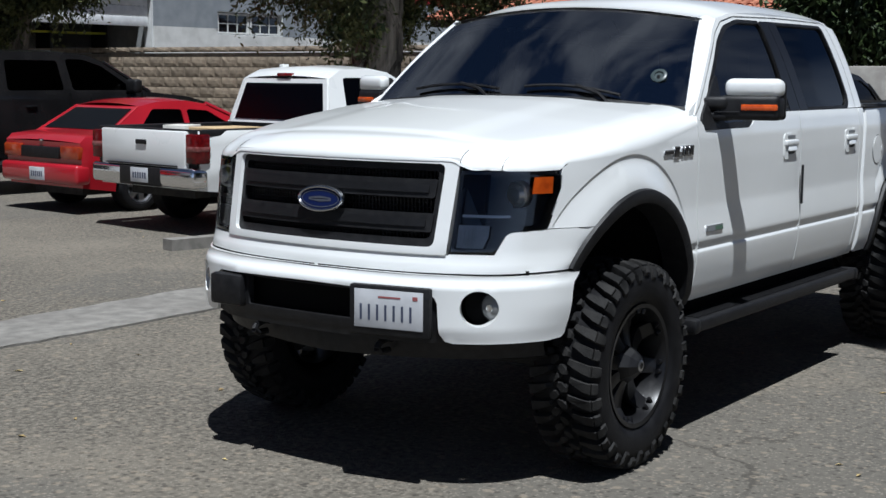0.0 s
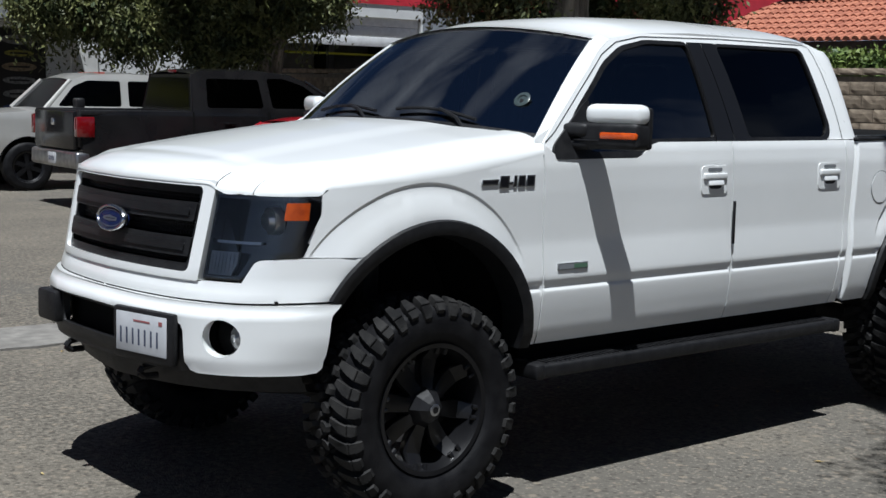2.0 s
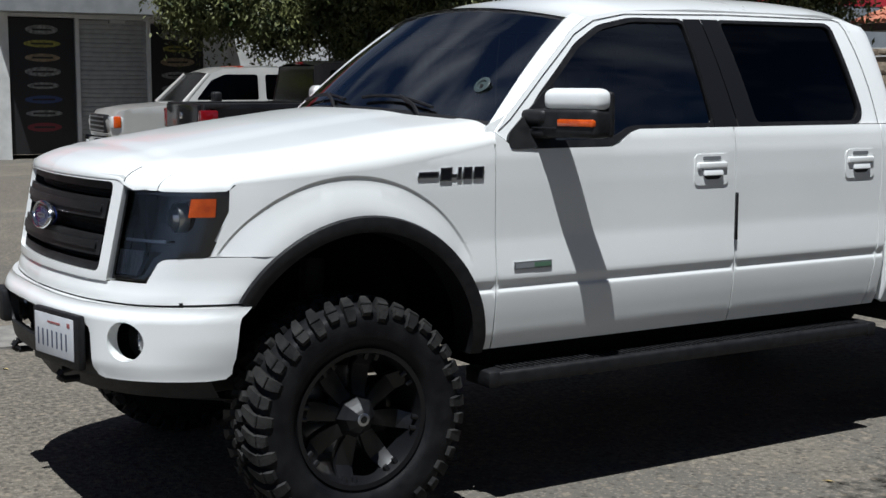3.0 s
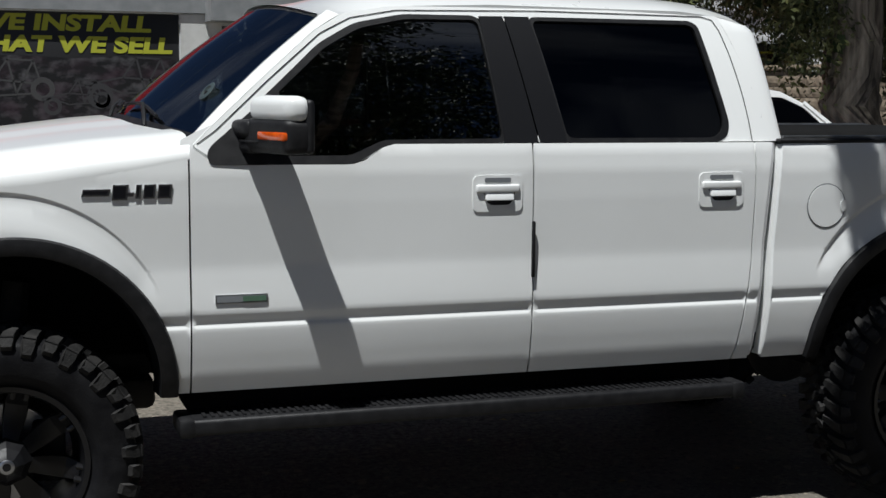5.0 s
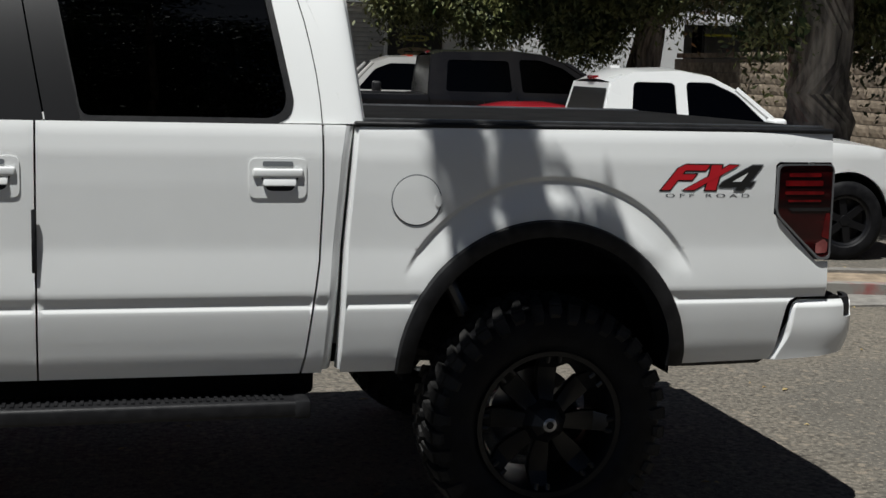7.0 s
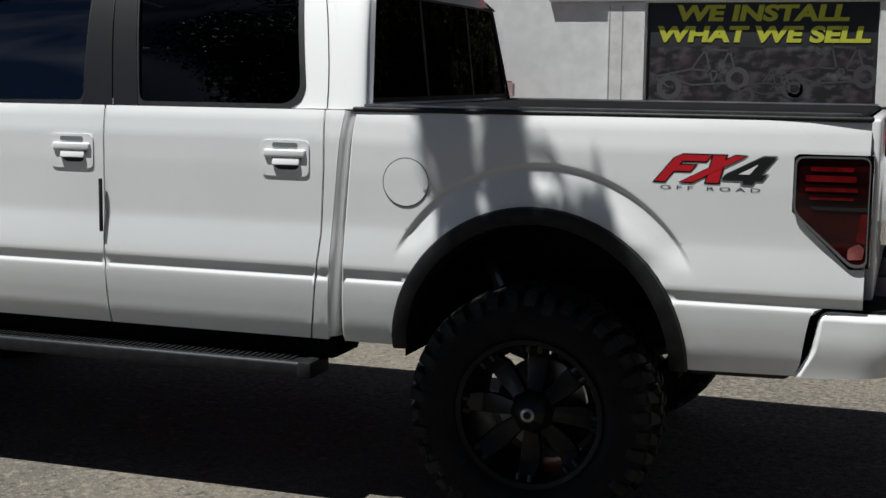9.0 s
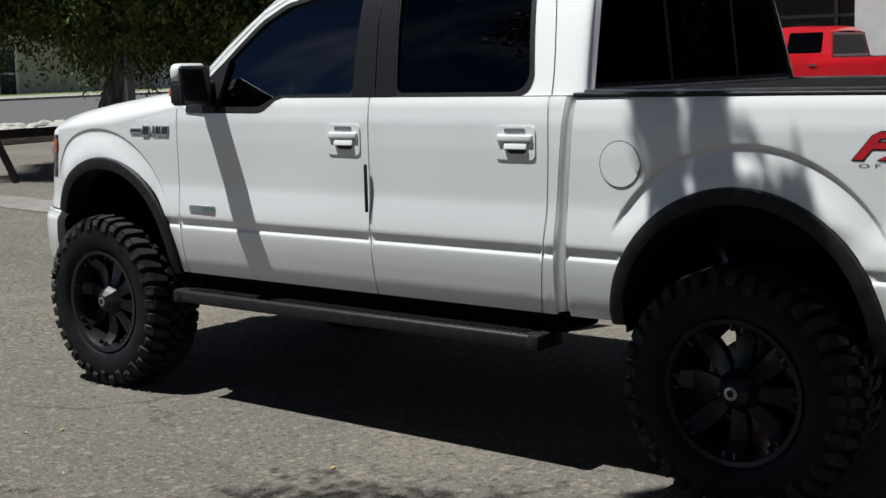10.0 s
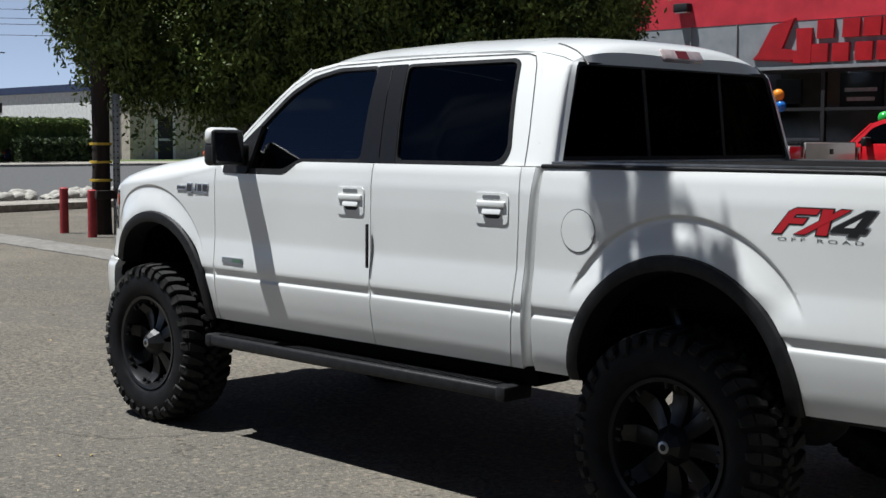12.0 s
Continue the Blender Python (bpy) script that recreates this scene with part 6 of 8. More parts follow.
# lower valance, tow hooks and skid bar
bm = bmesh.new()
rows = []
for k in range(25):
    u = -0.90 + 1.8 * k / 24
    a = abs(u)
    x = lerp(a, BUMP_Y, BUMP_X)
    rows.append([bm.verts.new((x + 0.10, u, 0.655)), bm.verts.new((x + 0.09 + 0.05 * a, u * 0.97, 0.60)), bm.verts.new((x + 0.10 + 0.06 * a, u * 0.97, 0.535 + 0.03 * a)), bm.verts.new((x + 0.30, u * 0.9, 0.52))])
for a, b in zip(rows, rows[1:]):
    for i in range(3):
        bm.faces.new((a[i], a[i + 1], b[i + 1], b[i]))
part("valance", bm, BLACK_PLASTIC, truck)
for s in SIDES:
    bm = bmesh.new()
    pts = [(-0.78, 0.605), (-0.87, 0.625), (-0.925, 0.615), (-0.94, 0.595), (-0.918, 0.578), (-0.86, 0.578)]
    for (a, b), (c, d) in zip(pts, pts[1:]):
        rod(bm, (a, s * 0.34, b), (c, s * 0.34, d), 0.014, seg=8)
    part("tow_hook", bm, BLACK_PLASTIC, truck)

# wipers
def swept(name, pts, r, mat, parent, seg=6):
    """A bent rod as one closed tube."""
    bm = bmesh.new()
    rings = []
    for k, p in enumerate(pts):
        d = (Vector(pts[min(k + 1, len(pts) - 1)]) - Vector(pts[max(k - 1, 0)])).to_track_quat("Z", "Y")
        rings.append([bm.verts.new(Vector(p) + d @ Vector((r * math.cos(2 * math.pi * i / seg), r * math.sin(2 * math.pi * i / seg), 0))) for i in range(seg)])
    for a, b in zip(rings, rings[1:]):
        for i in range(seg):
            bm.faces.new((a[i], a[(i + 1) % seg], b[(i + 1) % seg], b[i]))
    bm.faces.new(rings[0][::-1])
    bm.faces.new(rings[-1])
    return part(name, bm, mat, parent)


for y0, y1 in ((-0.62, -0.12), (0.02, 0.60)):
    wiper = new("wiper")
    wiper.parent = truck
    swept("wiper_blade", [Vector(screen(0.045 + 0.05 * math.sin(k / 10 * 2.6), (y0 + (y1 - y0) * k / 10 + 0.915) / 1.83)) + Vector((-0.014, 0, 0.014)) for k in range(11)], 0.008, BLACK_PLASTIC, wiper)
    b = (y0 + 0.05 + 0.915) / 1.83
    swept("wiper_arm", [Vector(screen(-0.03, b)) + Vector((0, 0, 0.01)), Vector(screen(0.03, (y0 + (y1 - y0) * 0.2 + 0.915) / 1.83)) + Vector((-0.016, 0, 0.022)), Vector(screen(0.09, (y0 + (y1 - y0) * 0.45 + 0.915) / 1.83)) + Vector((-0.016, 0, 0.02))], 0.009, BLACK_PLASTIC, wiper)

# ---- bed, tailgate, rear bumper ----
for s in SIDES:
    bm = bmesh.new()
    box(bm, 2.955, 4.79, s * 0.900, s * 0.988, 1.513, 1.532, 0.008, 3)
    for v in bm.verts:
        if v.co.x > 4.3:
            v.co.y -= s * 0.012
    part("bed_rail_cap", bm, BLACK_PLASTIC, truck)
    bm = bmesh.new()
    for k in range(3):
        box(bm, 2.99, 4.75, s * (0.895 + 0.025 * k), s * (0.907 + 0.025 * k), 1.530, 1.539 + 0.002 * k, 0.003)
    part("tonneau_rail", bm, DULL_CHROME, truck, "dull metal rail of the bed cover")
    boxed("bed_inner_wall", (2.97, 4.77, s * 0.80, s * 0.82, 1.0, 1.52), DARK, truck)
boxed("bed_cover", (3.01, 4.76, -0.895, 0.895, 1.522, 1.536), BED_VINYL, truck, "soft black roll-up bed cover", 0.004)
# added dark box under the bed, hides sunlit ground seen past the wheel
boxed("light_block_under_bed", (3.0, 4.6, -0.44, 0.44, 0.74, 0.958), DARK, truck)
boxed("bed_floor", (2.96, 4.76, -0.8, 0.8, 0.96, 1.0), DARK, truck)
bm = bmesh.new()
box(bm, 4.765, 4.812, -0.80, 0.80, 0.90, 1.522, 0.012, 3)
tg = part("tailgate", bm, PAINT, truck, "white painted tailgate")
boxed("gate_handle", (4.810, 4.825, -0.12, 0.12, 1.36, 1.43), BLACK_PLASTIC, tg, bevel=0.006)
rbp = new("rear_bumper")
rbp.parent = truck


RB_EDGE = ([0.65, 0.76, 0.85, 0.882], [1.295, 1.262, 1.246, 1.235])


def rb_param(u, z):
    """u runs round the corner by length; the skin rolls in along its front and top edges."""
    a = abs(u)
    ys = [0, 0.80, 0.90, 0.950, 0.965, 0.972]
    ls = [0, 0.80, 0.905, 0.985, 1.08, 1.32]
    xs = [4.985, 4.965, 4.935, 4.875, 4.785, 4.578]
    roll = 0.016 * (1 - smooth(0.0, 0.024, lerp(z, *RB_EDGE) - a)) + 0.016 * smooth(0.856, 0.884, z)
    y = (curve(a, ls, ys) + 0.022) * (1 - 0.022 * smooth(0.80, 0.62, z)) - roll
    return (curve(a, ls, xs) - 0.03 * smooth(0.76, 0.62, z), math.copysign(y, u), z)


for s in SIDES:
    skin = [(0.02, 0.86), (0.86, 0.862), (0.866, 0.816), (0.872, 0.812), (0.980, 0.812), (0.986, 0.818), (0.990, 0.878), (0.996, 0.882), (1.195, 0.884), (1.218, 0.880), (1.232, 0.868), (1.242, 0.85), (1.252, 0.80), (1.262, 0.76), (1.278, 0.705), (1.295, 0.650), (1.05, 0.660), (0.90, 0.68), (0.02, 0.70)]
    rows = [[(s * (lerp(z, *RB_EDGE) - d), z) for z in (0.66 + 0.01 * k for k in range(22))] for d in (0.006, 0.012, 0.018, 0.026)]
    rows += [[(s * (0.995 + 0.012 * k), z) for k in range(18)] for z in (0.876, 0.868, 0.860, 0.852)]
    panel("bumper_skin", [(s * a, b) for a, b in skin], rb_param, PAINT, rbp, lines=rows, thick=0.02, step=0.03, flip=False)
    # dark boxes stand for the shade between bed side and bumper
    boxed("bumper_gap", (4.57, 4.70, s * 0.88, s * 0.948, 0.66, 0.892), DARK, rbp)
    boxed("bumper_gap", (4.60, 4.86, s * 0.62, s * 0.955, 0.840, 0.893), DARK, rbp)
    boxed("bumper_step", (4.80, 4.93, s * 0.02, s * 0.80, 0.845, 0.880), BLACK_PLASTIC, rbp, bevel=0.012)
    pad = [(s * a, b) for a, b in ((0.80, 0.866), (0.868, 0.866), (0.874, 0.818), (0.978, 0.818), (0.984, 0.884), (0.80, 0.884))]
    panel("step_pad", pad, lambda u, z: (rb_param(u, z)[0] - 0.006, rb_param(u, z)[1] * 0.996, z), BLACK_PLASTIC, rbp, thick=0.02, step=0.02)
    boxed("step_pad", (4.79, 4.895, s * 0.78, s * 0.925, 0.855, 0.886), BLACK_PLASTIC, rbp, bevel=0.008)

# ---- underbody ----
bm = bmesh.new()
for s in SIDES:
    box(bm, -0.80, 4.70, s * 0.38, s * 0.46, 0.62, 0.76, 0.01)
box(bm, -0.55, 0.55, -0.55, 0.55, 0.50, 0.62, 0.03)
box(bm, -0.1, 0.1, -0.75, 0.75, 0.40, 0.50, 0.03)
rod(bm, (3.67, -0.78, 0.45), (3.67, 0.78, 0.45), 0.055)
bmesh.ops.create_uvsphere(bm, u_segments=16, v_segments=10, radius=0.17, matrix=Matrix.Translation((3.67, 0.05, 0.46)))
rod(bm, (0.6, 0.1, 0.62), (3.6, 0.05, 0.50), 0.05)
box(bm, 1.2, 2.7, 0.5, 0.85, 0.60, 0.85, 0.04)
for s in SIDES:
    rod(bm, (3.05, s * 0.52, 0.72), (3.67, s * 0.55, 0.52), 0.03, seg=8)
    rod(bm, (3.67, s * 0.55, 0.52), (4.35, s * 0.52, 0.72), 0.03, seg=8)
    rod(bm, (0.0, s * 0.55, 0.5), (0.06, s * 0.5, 1.0), 0.05, seg=10)
part("chassis", bm, UNDER, truck)
for s in SIDES:
    bm = bmesh.new()
    rod(bm, (3.36, s * 0.60, 0.98), (3.60, s * 0.66, 0.50), 0.028, seg=10)
    part("damper", bm, DULL_CHROME, truck, "pale metal rear shock absorber")
# floor and inner shell that close the cab and engine bay
boxed("cab_floor", (0.55, 2.95, -0.93, 0.93, 0.68, 0.74), DARK, truck)
boxed("firewall", (0.52, 0.60, -0.90, 0.90, 0.70, 1.50), DARK, truck)
boxed("radiator_panel", (-0.70, -0.66, -0.70, 0.70, 0.70, 1.34), DARK, truck)
boxed("inner_floor", (-0.70, 0.55, -0.46, 0.46, 0.70, 0.74), DARK, truck)
for s in SIDES:
    boxed("inner_wing", (-0.60, 0.55, s * 0.44, s * 0.47, 0.72, 1.36), DARK, truck)
    boxed("sill_box", (0.60, 2.86, s * 0.90, s * 0.945, 0.66, 0.80), DARK, truck)
    # the flange is a dark filler against a slit of bright ground above the step
    boxed("rocker_flange", (0.62, 2.84, s * 0.62, s * 0.872, 0.55, 0.70), DARK, truck, bevel=0.02)
    boxed("door_inner", (0.64, 2.88, s * 0.90, s * 0.935, 0.78, 1.48), INTERIOR, truck)

# ---- cabin ----
def seat(x, y, w):
    t = new("seat")
    t.parent = truck
    bm = bmesh.new()
    box(bm, x - 0.26, x + 0.26, y - w / 2, y + w / 2, 1.00, 1.16, 0.05, 3)
    part("cushion", bm, INTERIOR, t)
    bm = bmesh.new()
    box(bm, x + 0.20, x + 0.36, y - w / 2, y + w / 2, 1.10, 1.66, 0.06, 3)
    part("seat_back", bm, INTERIOR, t)
    for yy in ((y,) if w < 0.8 else (y - 0.45, y + 0.45)):
        bm = bmesh.new()
        box(bm, x + 0.27, x + 0.38, yy - 0.14, yy + 0.14, 1.68, 1.88, 0.05, 3)
        part("headrest", bm, INTERIOR, t)


seat(1.55, -0.42, 0.54)
seat(1.55, 0.42, 0.54)
seat(2.45, 0.0, 1.5)
bm = bmesh.new()
box(bm, 0.60, 1.02, -0.88, 0.88, 1.20, 1.52, 0.07, 4)
part("dashboard", bm, INTERIOR, truck)
bm = bmesh.new()
revolve(bm, [(0.185 + 0.016 * math.cos(a), 0.016 * math.sin(a)) for a in [k * math.pi / 4 for k in range(8)]], 32, "X", close=True)
box(bm, -0.02, 0.02, -0.18, 0.18, -0.02, 0.02, 0.008)
box(bm, -0.03, 0.04, -0.07, 0.07, -0.06, 0.05, 0.02)
sw = part("steering_wheel", bm, INTERIOR, truck)
sw.matrix_basis = pose(1.12, -0.42, 1.46, 0, 22, 0)
bm = bmesh.new()
box(bm, -0.012, 0.012, -0.12, 0.12, -0.035, 0.035, 0.01, 2)
rv = part("rear_view_mirror", bm, BLACK_PLASTIC, truck)
rv.matrix_basis = pose(1.02, 0.0, 1.90)
bm = bmesh.new()
revolve(bm, [(0.0, 0.004), (0.020, 0.004), (0.024, -0.003), (0.034, -0.003), (0.040, 0.0), (0.036, 0.006)], 24, "X")
suc = part("suction_mount", bm, material("clear_rubber", (0.045, 0.06, 0.062), 0.3, spec=0.3, coat=0.1), truck, "clear round suction cup on the windscreen")
p = Vector(screen(0.275, 0.082))
suc.matrix_basis = pose(p.x - 0.006, p.y - 0.004, p.z + 0.006, 0, 40, 14)
bm = bmesh.new()
rod(bm, (0, 0, 0), (0.05, 0.0, -0.10), 0.008, seg=6)
box(bm, 0.03, 0.06, -0.03, 0.04, -0.16, -0.10, 0.008)
part("mount_arm", bm, BLACK_PLASTIC, suc)

# ---- wheels ----
def make_carcass(bm, R, W, rim):
    """Tyre carcass; the axle is y, the outer face is at -y."""
    h = W / 2
    half = [(rim - 0.004, 0.78), (rim + 0.010, 0.86), (rim + 0.020, 0.885), (rim + 0.024, 0.925), (rim + 0.05, 0.985), (rim + 0.085, 1.0), (R - 0.085, 0.992), (R - 0.055, 0.955), (R - 0.042, 0.89), (R - 0.034, 0.75), (R - 0.028, 0.4)]
    revolve(bm, [(r, -h * k) for r, k in half] + [(R - 0.027, 0)] + [(r, h * k) for r, k in half[::-1]], 80, "Y")


def make_tread(bm, R, W, rim):
    """Interlocking tread blocks and the lugs that run down the side walls."""
    h = W / 2
    n = 38
    st = 2 * math.pi / n

    def crown(y):
        return R - 0.012 * (abs(y) / h) ** 2.5

    def block(pts, drop):
        """pts: corners (angle, y, r) of the outer face, in order round it."""
        at = lambda r, a, y: Vector((r * math.cos(a), y, r * math.sin(a)))
        ca, cy = sum(p[0] for p in pts) / len(pts), sum(p[1] for p in pts) / len(pts)
        cr = sum(p[2] for p in pts) / len(pts)
        c = at(cr, ca, cy)
        out = c - at(cr - 0.06, ca, cy * 0.72)
        out.normalize()
        rim_ = [at(r, a, y) for a, y, r in pts]
        top = [bm.verts.new(p + (c - p) * 0.07) for p in rim_]
        mid = [bm.verts.new(p - out * 0.004) for p in rim_]
        low = [bm.verts.new(p - out * drop + (p - c) * 0.06) for p in rim_]
        bm.faces.new(top)
        k = len(pts)
        for a, b in ((top, mid), (mid, low)):
            for i in range(k):
                bm.faces.new((a[i], b[i], b[(i + 1) % k], a[(i + 1) % k]))
    for k in range(n):
        a = k * st
        for sg in (-1, 1):
            o = a if sg < 0 else a + st * 0.5
            big = k % 2 == 0
            w0 = 0.30 if big else 0.38
            q = lambda u, v, dr=0.0: (o + u * st, sg * h * v, crown(h * v) - dr)
            # shoulder block: a slanted bar from near the middle out to the edge
            block([q(-0.22, w0), q(0.04, w0 - 0.04), q(0.24, w0 + 0.12), q(0.50, 0.72), q(0.63, 0.92, 0.004), q(0.04, 0.94, 0.004), q(-0.08, 0.68)], 0.030)
            # its lug on the side wall
            e = 0.074 if big else 0.050
            block([q(0.03, 0.945, 0.010), q(0.65, 0.93, 0.010), (o + 0.68 * st, sg * h * 1.03, R - e * 0.62), (o + 0.62 * st, sg * h * 1.04, R - e), (o + 0.12 * st, sg * h * 1.04, R - e), (o + 0.04 * st, sg * h * 1.03, R - e * 0.6)], 0.016)
            # hooked centre block
            block([q(0.10, 0.0), q(0.34, -0.03), q(0.66, 0.11), q(0.62, 0.25), q(0.36, 0.25), q(0.12, 0.13)], 0.028)


R_T, W_T, R_RIM = 0.459, 0.315, 0.265
wheel0 = new("wheel")
wheel0.parent = truck
bm = bmesh.new()
make_carcass(bm, R_T, W_T, R_RIM)
tyre = part("tyre", bm, RUBBER, wheel0, "chunky black mud-terrain tyre", smooth=40)
bm = bmesh.new()
make_tread(bm, R_T, W_T, R_RIM)
tagged(part("tread", bm, TREAD, tyre, "", smooth=30), kind="stuff")
bm = bmesh.new()
h = W_T / 2
revolve(bm, [(R_RIM - 0.002, -h * 0.80), (R_RIM + 0.008, -h * 0.86), (R_RIM + 0.006, -h * 0.90), (R_RIM - 0.012, -h * 0.88), (R_RIM - 0.022, -h * 0.72), (R_RIM - 0.030, -h * 0.35), (R_RIM - 0.045, h * 0.1), (R_RIM - 0.04, h * 0.78)], 64, "Y")
part("rim_barrel", bm, RIM_BLACK, wheel0)
for k in range(8):
    a = 2 * math.pi * k / 8 + 0.2
    bm = bmesh.new()
    sec = []
    # broad flat blade from the hub out to the lip
    for r, wd, yo, th in ((0.060, 0.026, -0.086, 0.05), (0.10, 0.033, -0.070, 0.05), (0.15, 0.040, -0.058, 0.05), (0.195, 0.041, -0.058, 0.05), (0.228, 0.036, -0.084, 0.05), (0.252, 0.038, -0.112, 0.04)):
        ring = []
        for dw, dy in ((-1.0, 0.016), (-0.88, 0.003), (-0.3, 0.0), (0.3, 0.0), (0.88, 0.003), (1.0, 0.016), (0.8, th), (-0.8, th)):
            ring.append(bm.verts.new((r, yo + dy, wd * dw)))
        sec.append(ring)
    for p, q in zip(sec, sec[1:]):
        for i in range(8):
            bm.faces.new((p[i], p[(i + 1) % 8], q[(i + 1) % 8], q[i]))
    bm.faces.new(sec[0])
    bm.faces.new(sec[-1][::-1])
    bmesh.ops.rotate(bm, verts=bm.verts, cent=(0, 0, 0), matrix=Matrix.Rotation(a, 3, "Y"))
    part("spoke", bm, RIM_BLACK, wheel0, smooth=25)
    for dz in (-0.022, 0.022):
        bm = bmesh.new()
        rod(bm, (0.226, -0.112, dz), (0.252, -0.118, dz), 0.011, seg=8)
        bmesh.ops.rotate(bm, verts=bm.verts, cent=(0, 0, 0), matrix=Matrix.Rotation(a, 3, "Y"))
        part("rim_stud", bm, RIM_BLACK, wheel0)
bm = bmesh.new()
revolve(bm, [(0.0, -0.146), (0.028, -0.145), (0.038, -0.138), (0.060, -0.116), (0.080, -0.086), (0.092, -0.06), (0.098, 0.0)], 8, "Y")
cap = part("centre_cap", bm, SATIN_BLACK, wheel0, smooth=10)
bm = bmesh.new()
revolve(bm, [(0.014, -0.1480), (0.022, -0.1475), (0.026, -0.1445)], 20, "Y")
part("cap_ring", bm, ALU, cap)
bm = bmesh.new()
revolve(bm, [(0.0, 0.05), (0.17, 0.05), (0.17, 0.075), (0.06, 0.09)], 32, "Y")
part("brake_disc", bm, ALU, wheel0)
bm = bmesh.new()
box(bm, 0.09, 0.20, 0.03, 0.10, -0.11, 0.11, 0.015)
part("brake_caliper", bm, UNDER, wheel0)
wheel0.matrix_basis = pose(FA, -0.905, R_T - 0.004, 0, 0, 0)
copy_thing(wheel0, pose(RA, -0.925, R_T - 0.004, 0, 37, 0))
for x in (FA, RA):
    copy_thing(wheel0, pose(x, 0.905, R_T - 0.004, 0, 15, 180))

# ---- trees ----
BARK = varied(material("bark", (0.13, 0.11, 0.09), 0.95), (0.03, 0.025, 0.02), (0.25, 0.215, 0.18), 9, 9, bump=1.0, bump_scale=26, stretch=(1, 1, 0.16))


def leaf_material(name, a, b):
    m = varied(material(name, a, 0.55, spec=0.3), a, b, 2.5, 3)
    bs = m.node_tree.nodes["Principled BSDF"]
    bs.inputs["Transmission Weight"].default_value = 0.0
    return m


LEAF = leaf_material("tree_leaves", (0.026, 0.036, 0.012), (0.15, 0.158, 0.055))
LEAF_LIGHT = leaf_material("bright_leaves", (0.018, 0.036, 0.008), (0.16, 0.205, 0.042))
HEDGE_LEAF = leaf_material("hedge_leaves", (0.05, 0.085, 0.022), (0.17, 0.22, 0.055))
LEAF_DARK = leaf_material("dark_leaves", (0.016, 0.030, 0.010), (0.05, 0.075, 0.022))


def leaf_mesh(name, centres, size, mat, parent, rng, droop=0.9, stretch=2.6):
    """Many small folded leaves at the given places, as one mesh."""
    n = len(centres)
    d = rng.normal(size=(n, 3))
    d[:, 2] -= droop
    d /= np.linalg.norm(d, axis=1)[:, None]
    e = np.cross(d, rng.normal(size=(n, 3)))
    e /= np.linalg.norm(e, axis=1)[:, None]
    s = size * rng.uniform(0.6, 1.3, n)[:, None]
    up = np.cross(d, e)
    c = np.asarray(centres)
    v = np.stack([c, c + d * s * 0.5 * stretch + e * s * 0.5 + up * s * 0.12, c + d * s * stretch, c + d * s * 0.5 * stretch - e * s * 0.5 + up * s * 0.12], 1).reshape(-1, 3)
    f = (np.arange(n)[:, None] * 4 + np.array([[0, 1, 2, 3]]))
    me = bpy.data.meshes.new(name)
    me.vertices.add(len(v))
    me.vertices.foreach_set("co", v.ravel())
    me.loops.add(n * 4)
    me.loops.foreach_set("vertex_index", f.ravel().astype(np.int32))
    me.polygons.add(n)
    me.polygons.foreach_set("loop_start", (np.arange(n) * 4).astype(np.int32))
    me.update(calc_edges=True)
    return link_mesh(name, me, mat, parent)


def clumps(rng, blobs, count, per, spread):
    """Leaf places in clumps spread through ellipsoids (centre, radii), denser towards the outside."""
    vol = np.array([r[0] * r[1] * r[2] for _, r in blobs]) ** 0.75
    pick = rng.choice(len(blobs), count, p=vol / vol.sum())
    u = rng.normal(size=(count, 3))
    u /= np.linalg.norm(u, axis=1)[:, None]
    rad = rng.uniform(0.25, 1.0, count) ** 0.45
    c = np.array([blobs[i][0] for i in pick]) + u * rad[:, None] * np.array([blobs[i][1] for i in pick])
    pts = c[:, None, :] + rng.normal(size=(count, per, 3)) * spread
    return pts.reshape(-1, 3), c


def limb(bm, pts, r0, r1, seg=10, knots=0.0, rng=None):
    """A tapered, uneven branch along points."""
    rings = []
    n = len(pts)
    furrow = [rng.uniform(-1, 1) * knots for _ in range(seg)] if rng is not None else []
    for k, p in enumerate(pts):
        a = Vector(pts[max(0, k - 1)])
        b = Vector(pts[min(n - 1, k + 1)])
        q = (b - a).to_track_quat("Z", "Y")
        r = r0 + (r1 - r0) * k / (n - 1)
        ring = []
        for i in range(seg):
            t = 2 * math.pi * i / seg
            w = 1 + (knots * rng.uniform(-0.12, 0.12) + furrow[i] * (0.8 + 0.2 * math.sin(k * 1.3 + i)) if rng is not None else 0)
            ring.append(bm.verts.new(Vector(p) + q @ Vector((r * w * math.cos(t), r * w * math.sin(t), 0))))
        rings.append(ring)
    for a, b in zip(rings, rings[1:]):
        for i in range(seg):
            bm.faces.new((a[i], a[(i + 1) % seg], b[(i + 1) % seg], b[i]))
    bm.faces.new(rings[0][::-1])
    bm.faces.new(rings[-1])


def bend(a, b, rng, n=6, w=0.12):
    a, b = Vector(a), Vector(b)
    L = (b - a).length
    return [a.lerp(b, k / (n - 1)) + (Vector(rng.normal(size=3)) * w * L * 0.25 if 0 < k < n - 1 else Vector()) for k in range(n)]


def tree(label, base, fork, r0, limbs, blobs, leaves, seed, mat, leaf=0.06, per=30, spread=0.22, strands=0, flare=1.35, tufts=(), core=0):
    rng = np.random.default_rng(seed)
    t = thing("tree", label, "tree", base)
    B = Vector(base)
    loc = lambda p: Vector(p) - B
    bm = bmesh.new()
    tr = bend((0, 0, -0.05), loc(fork), rng, 12, 0.012)
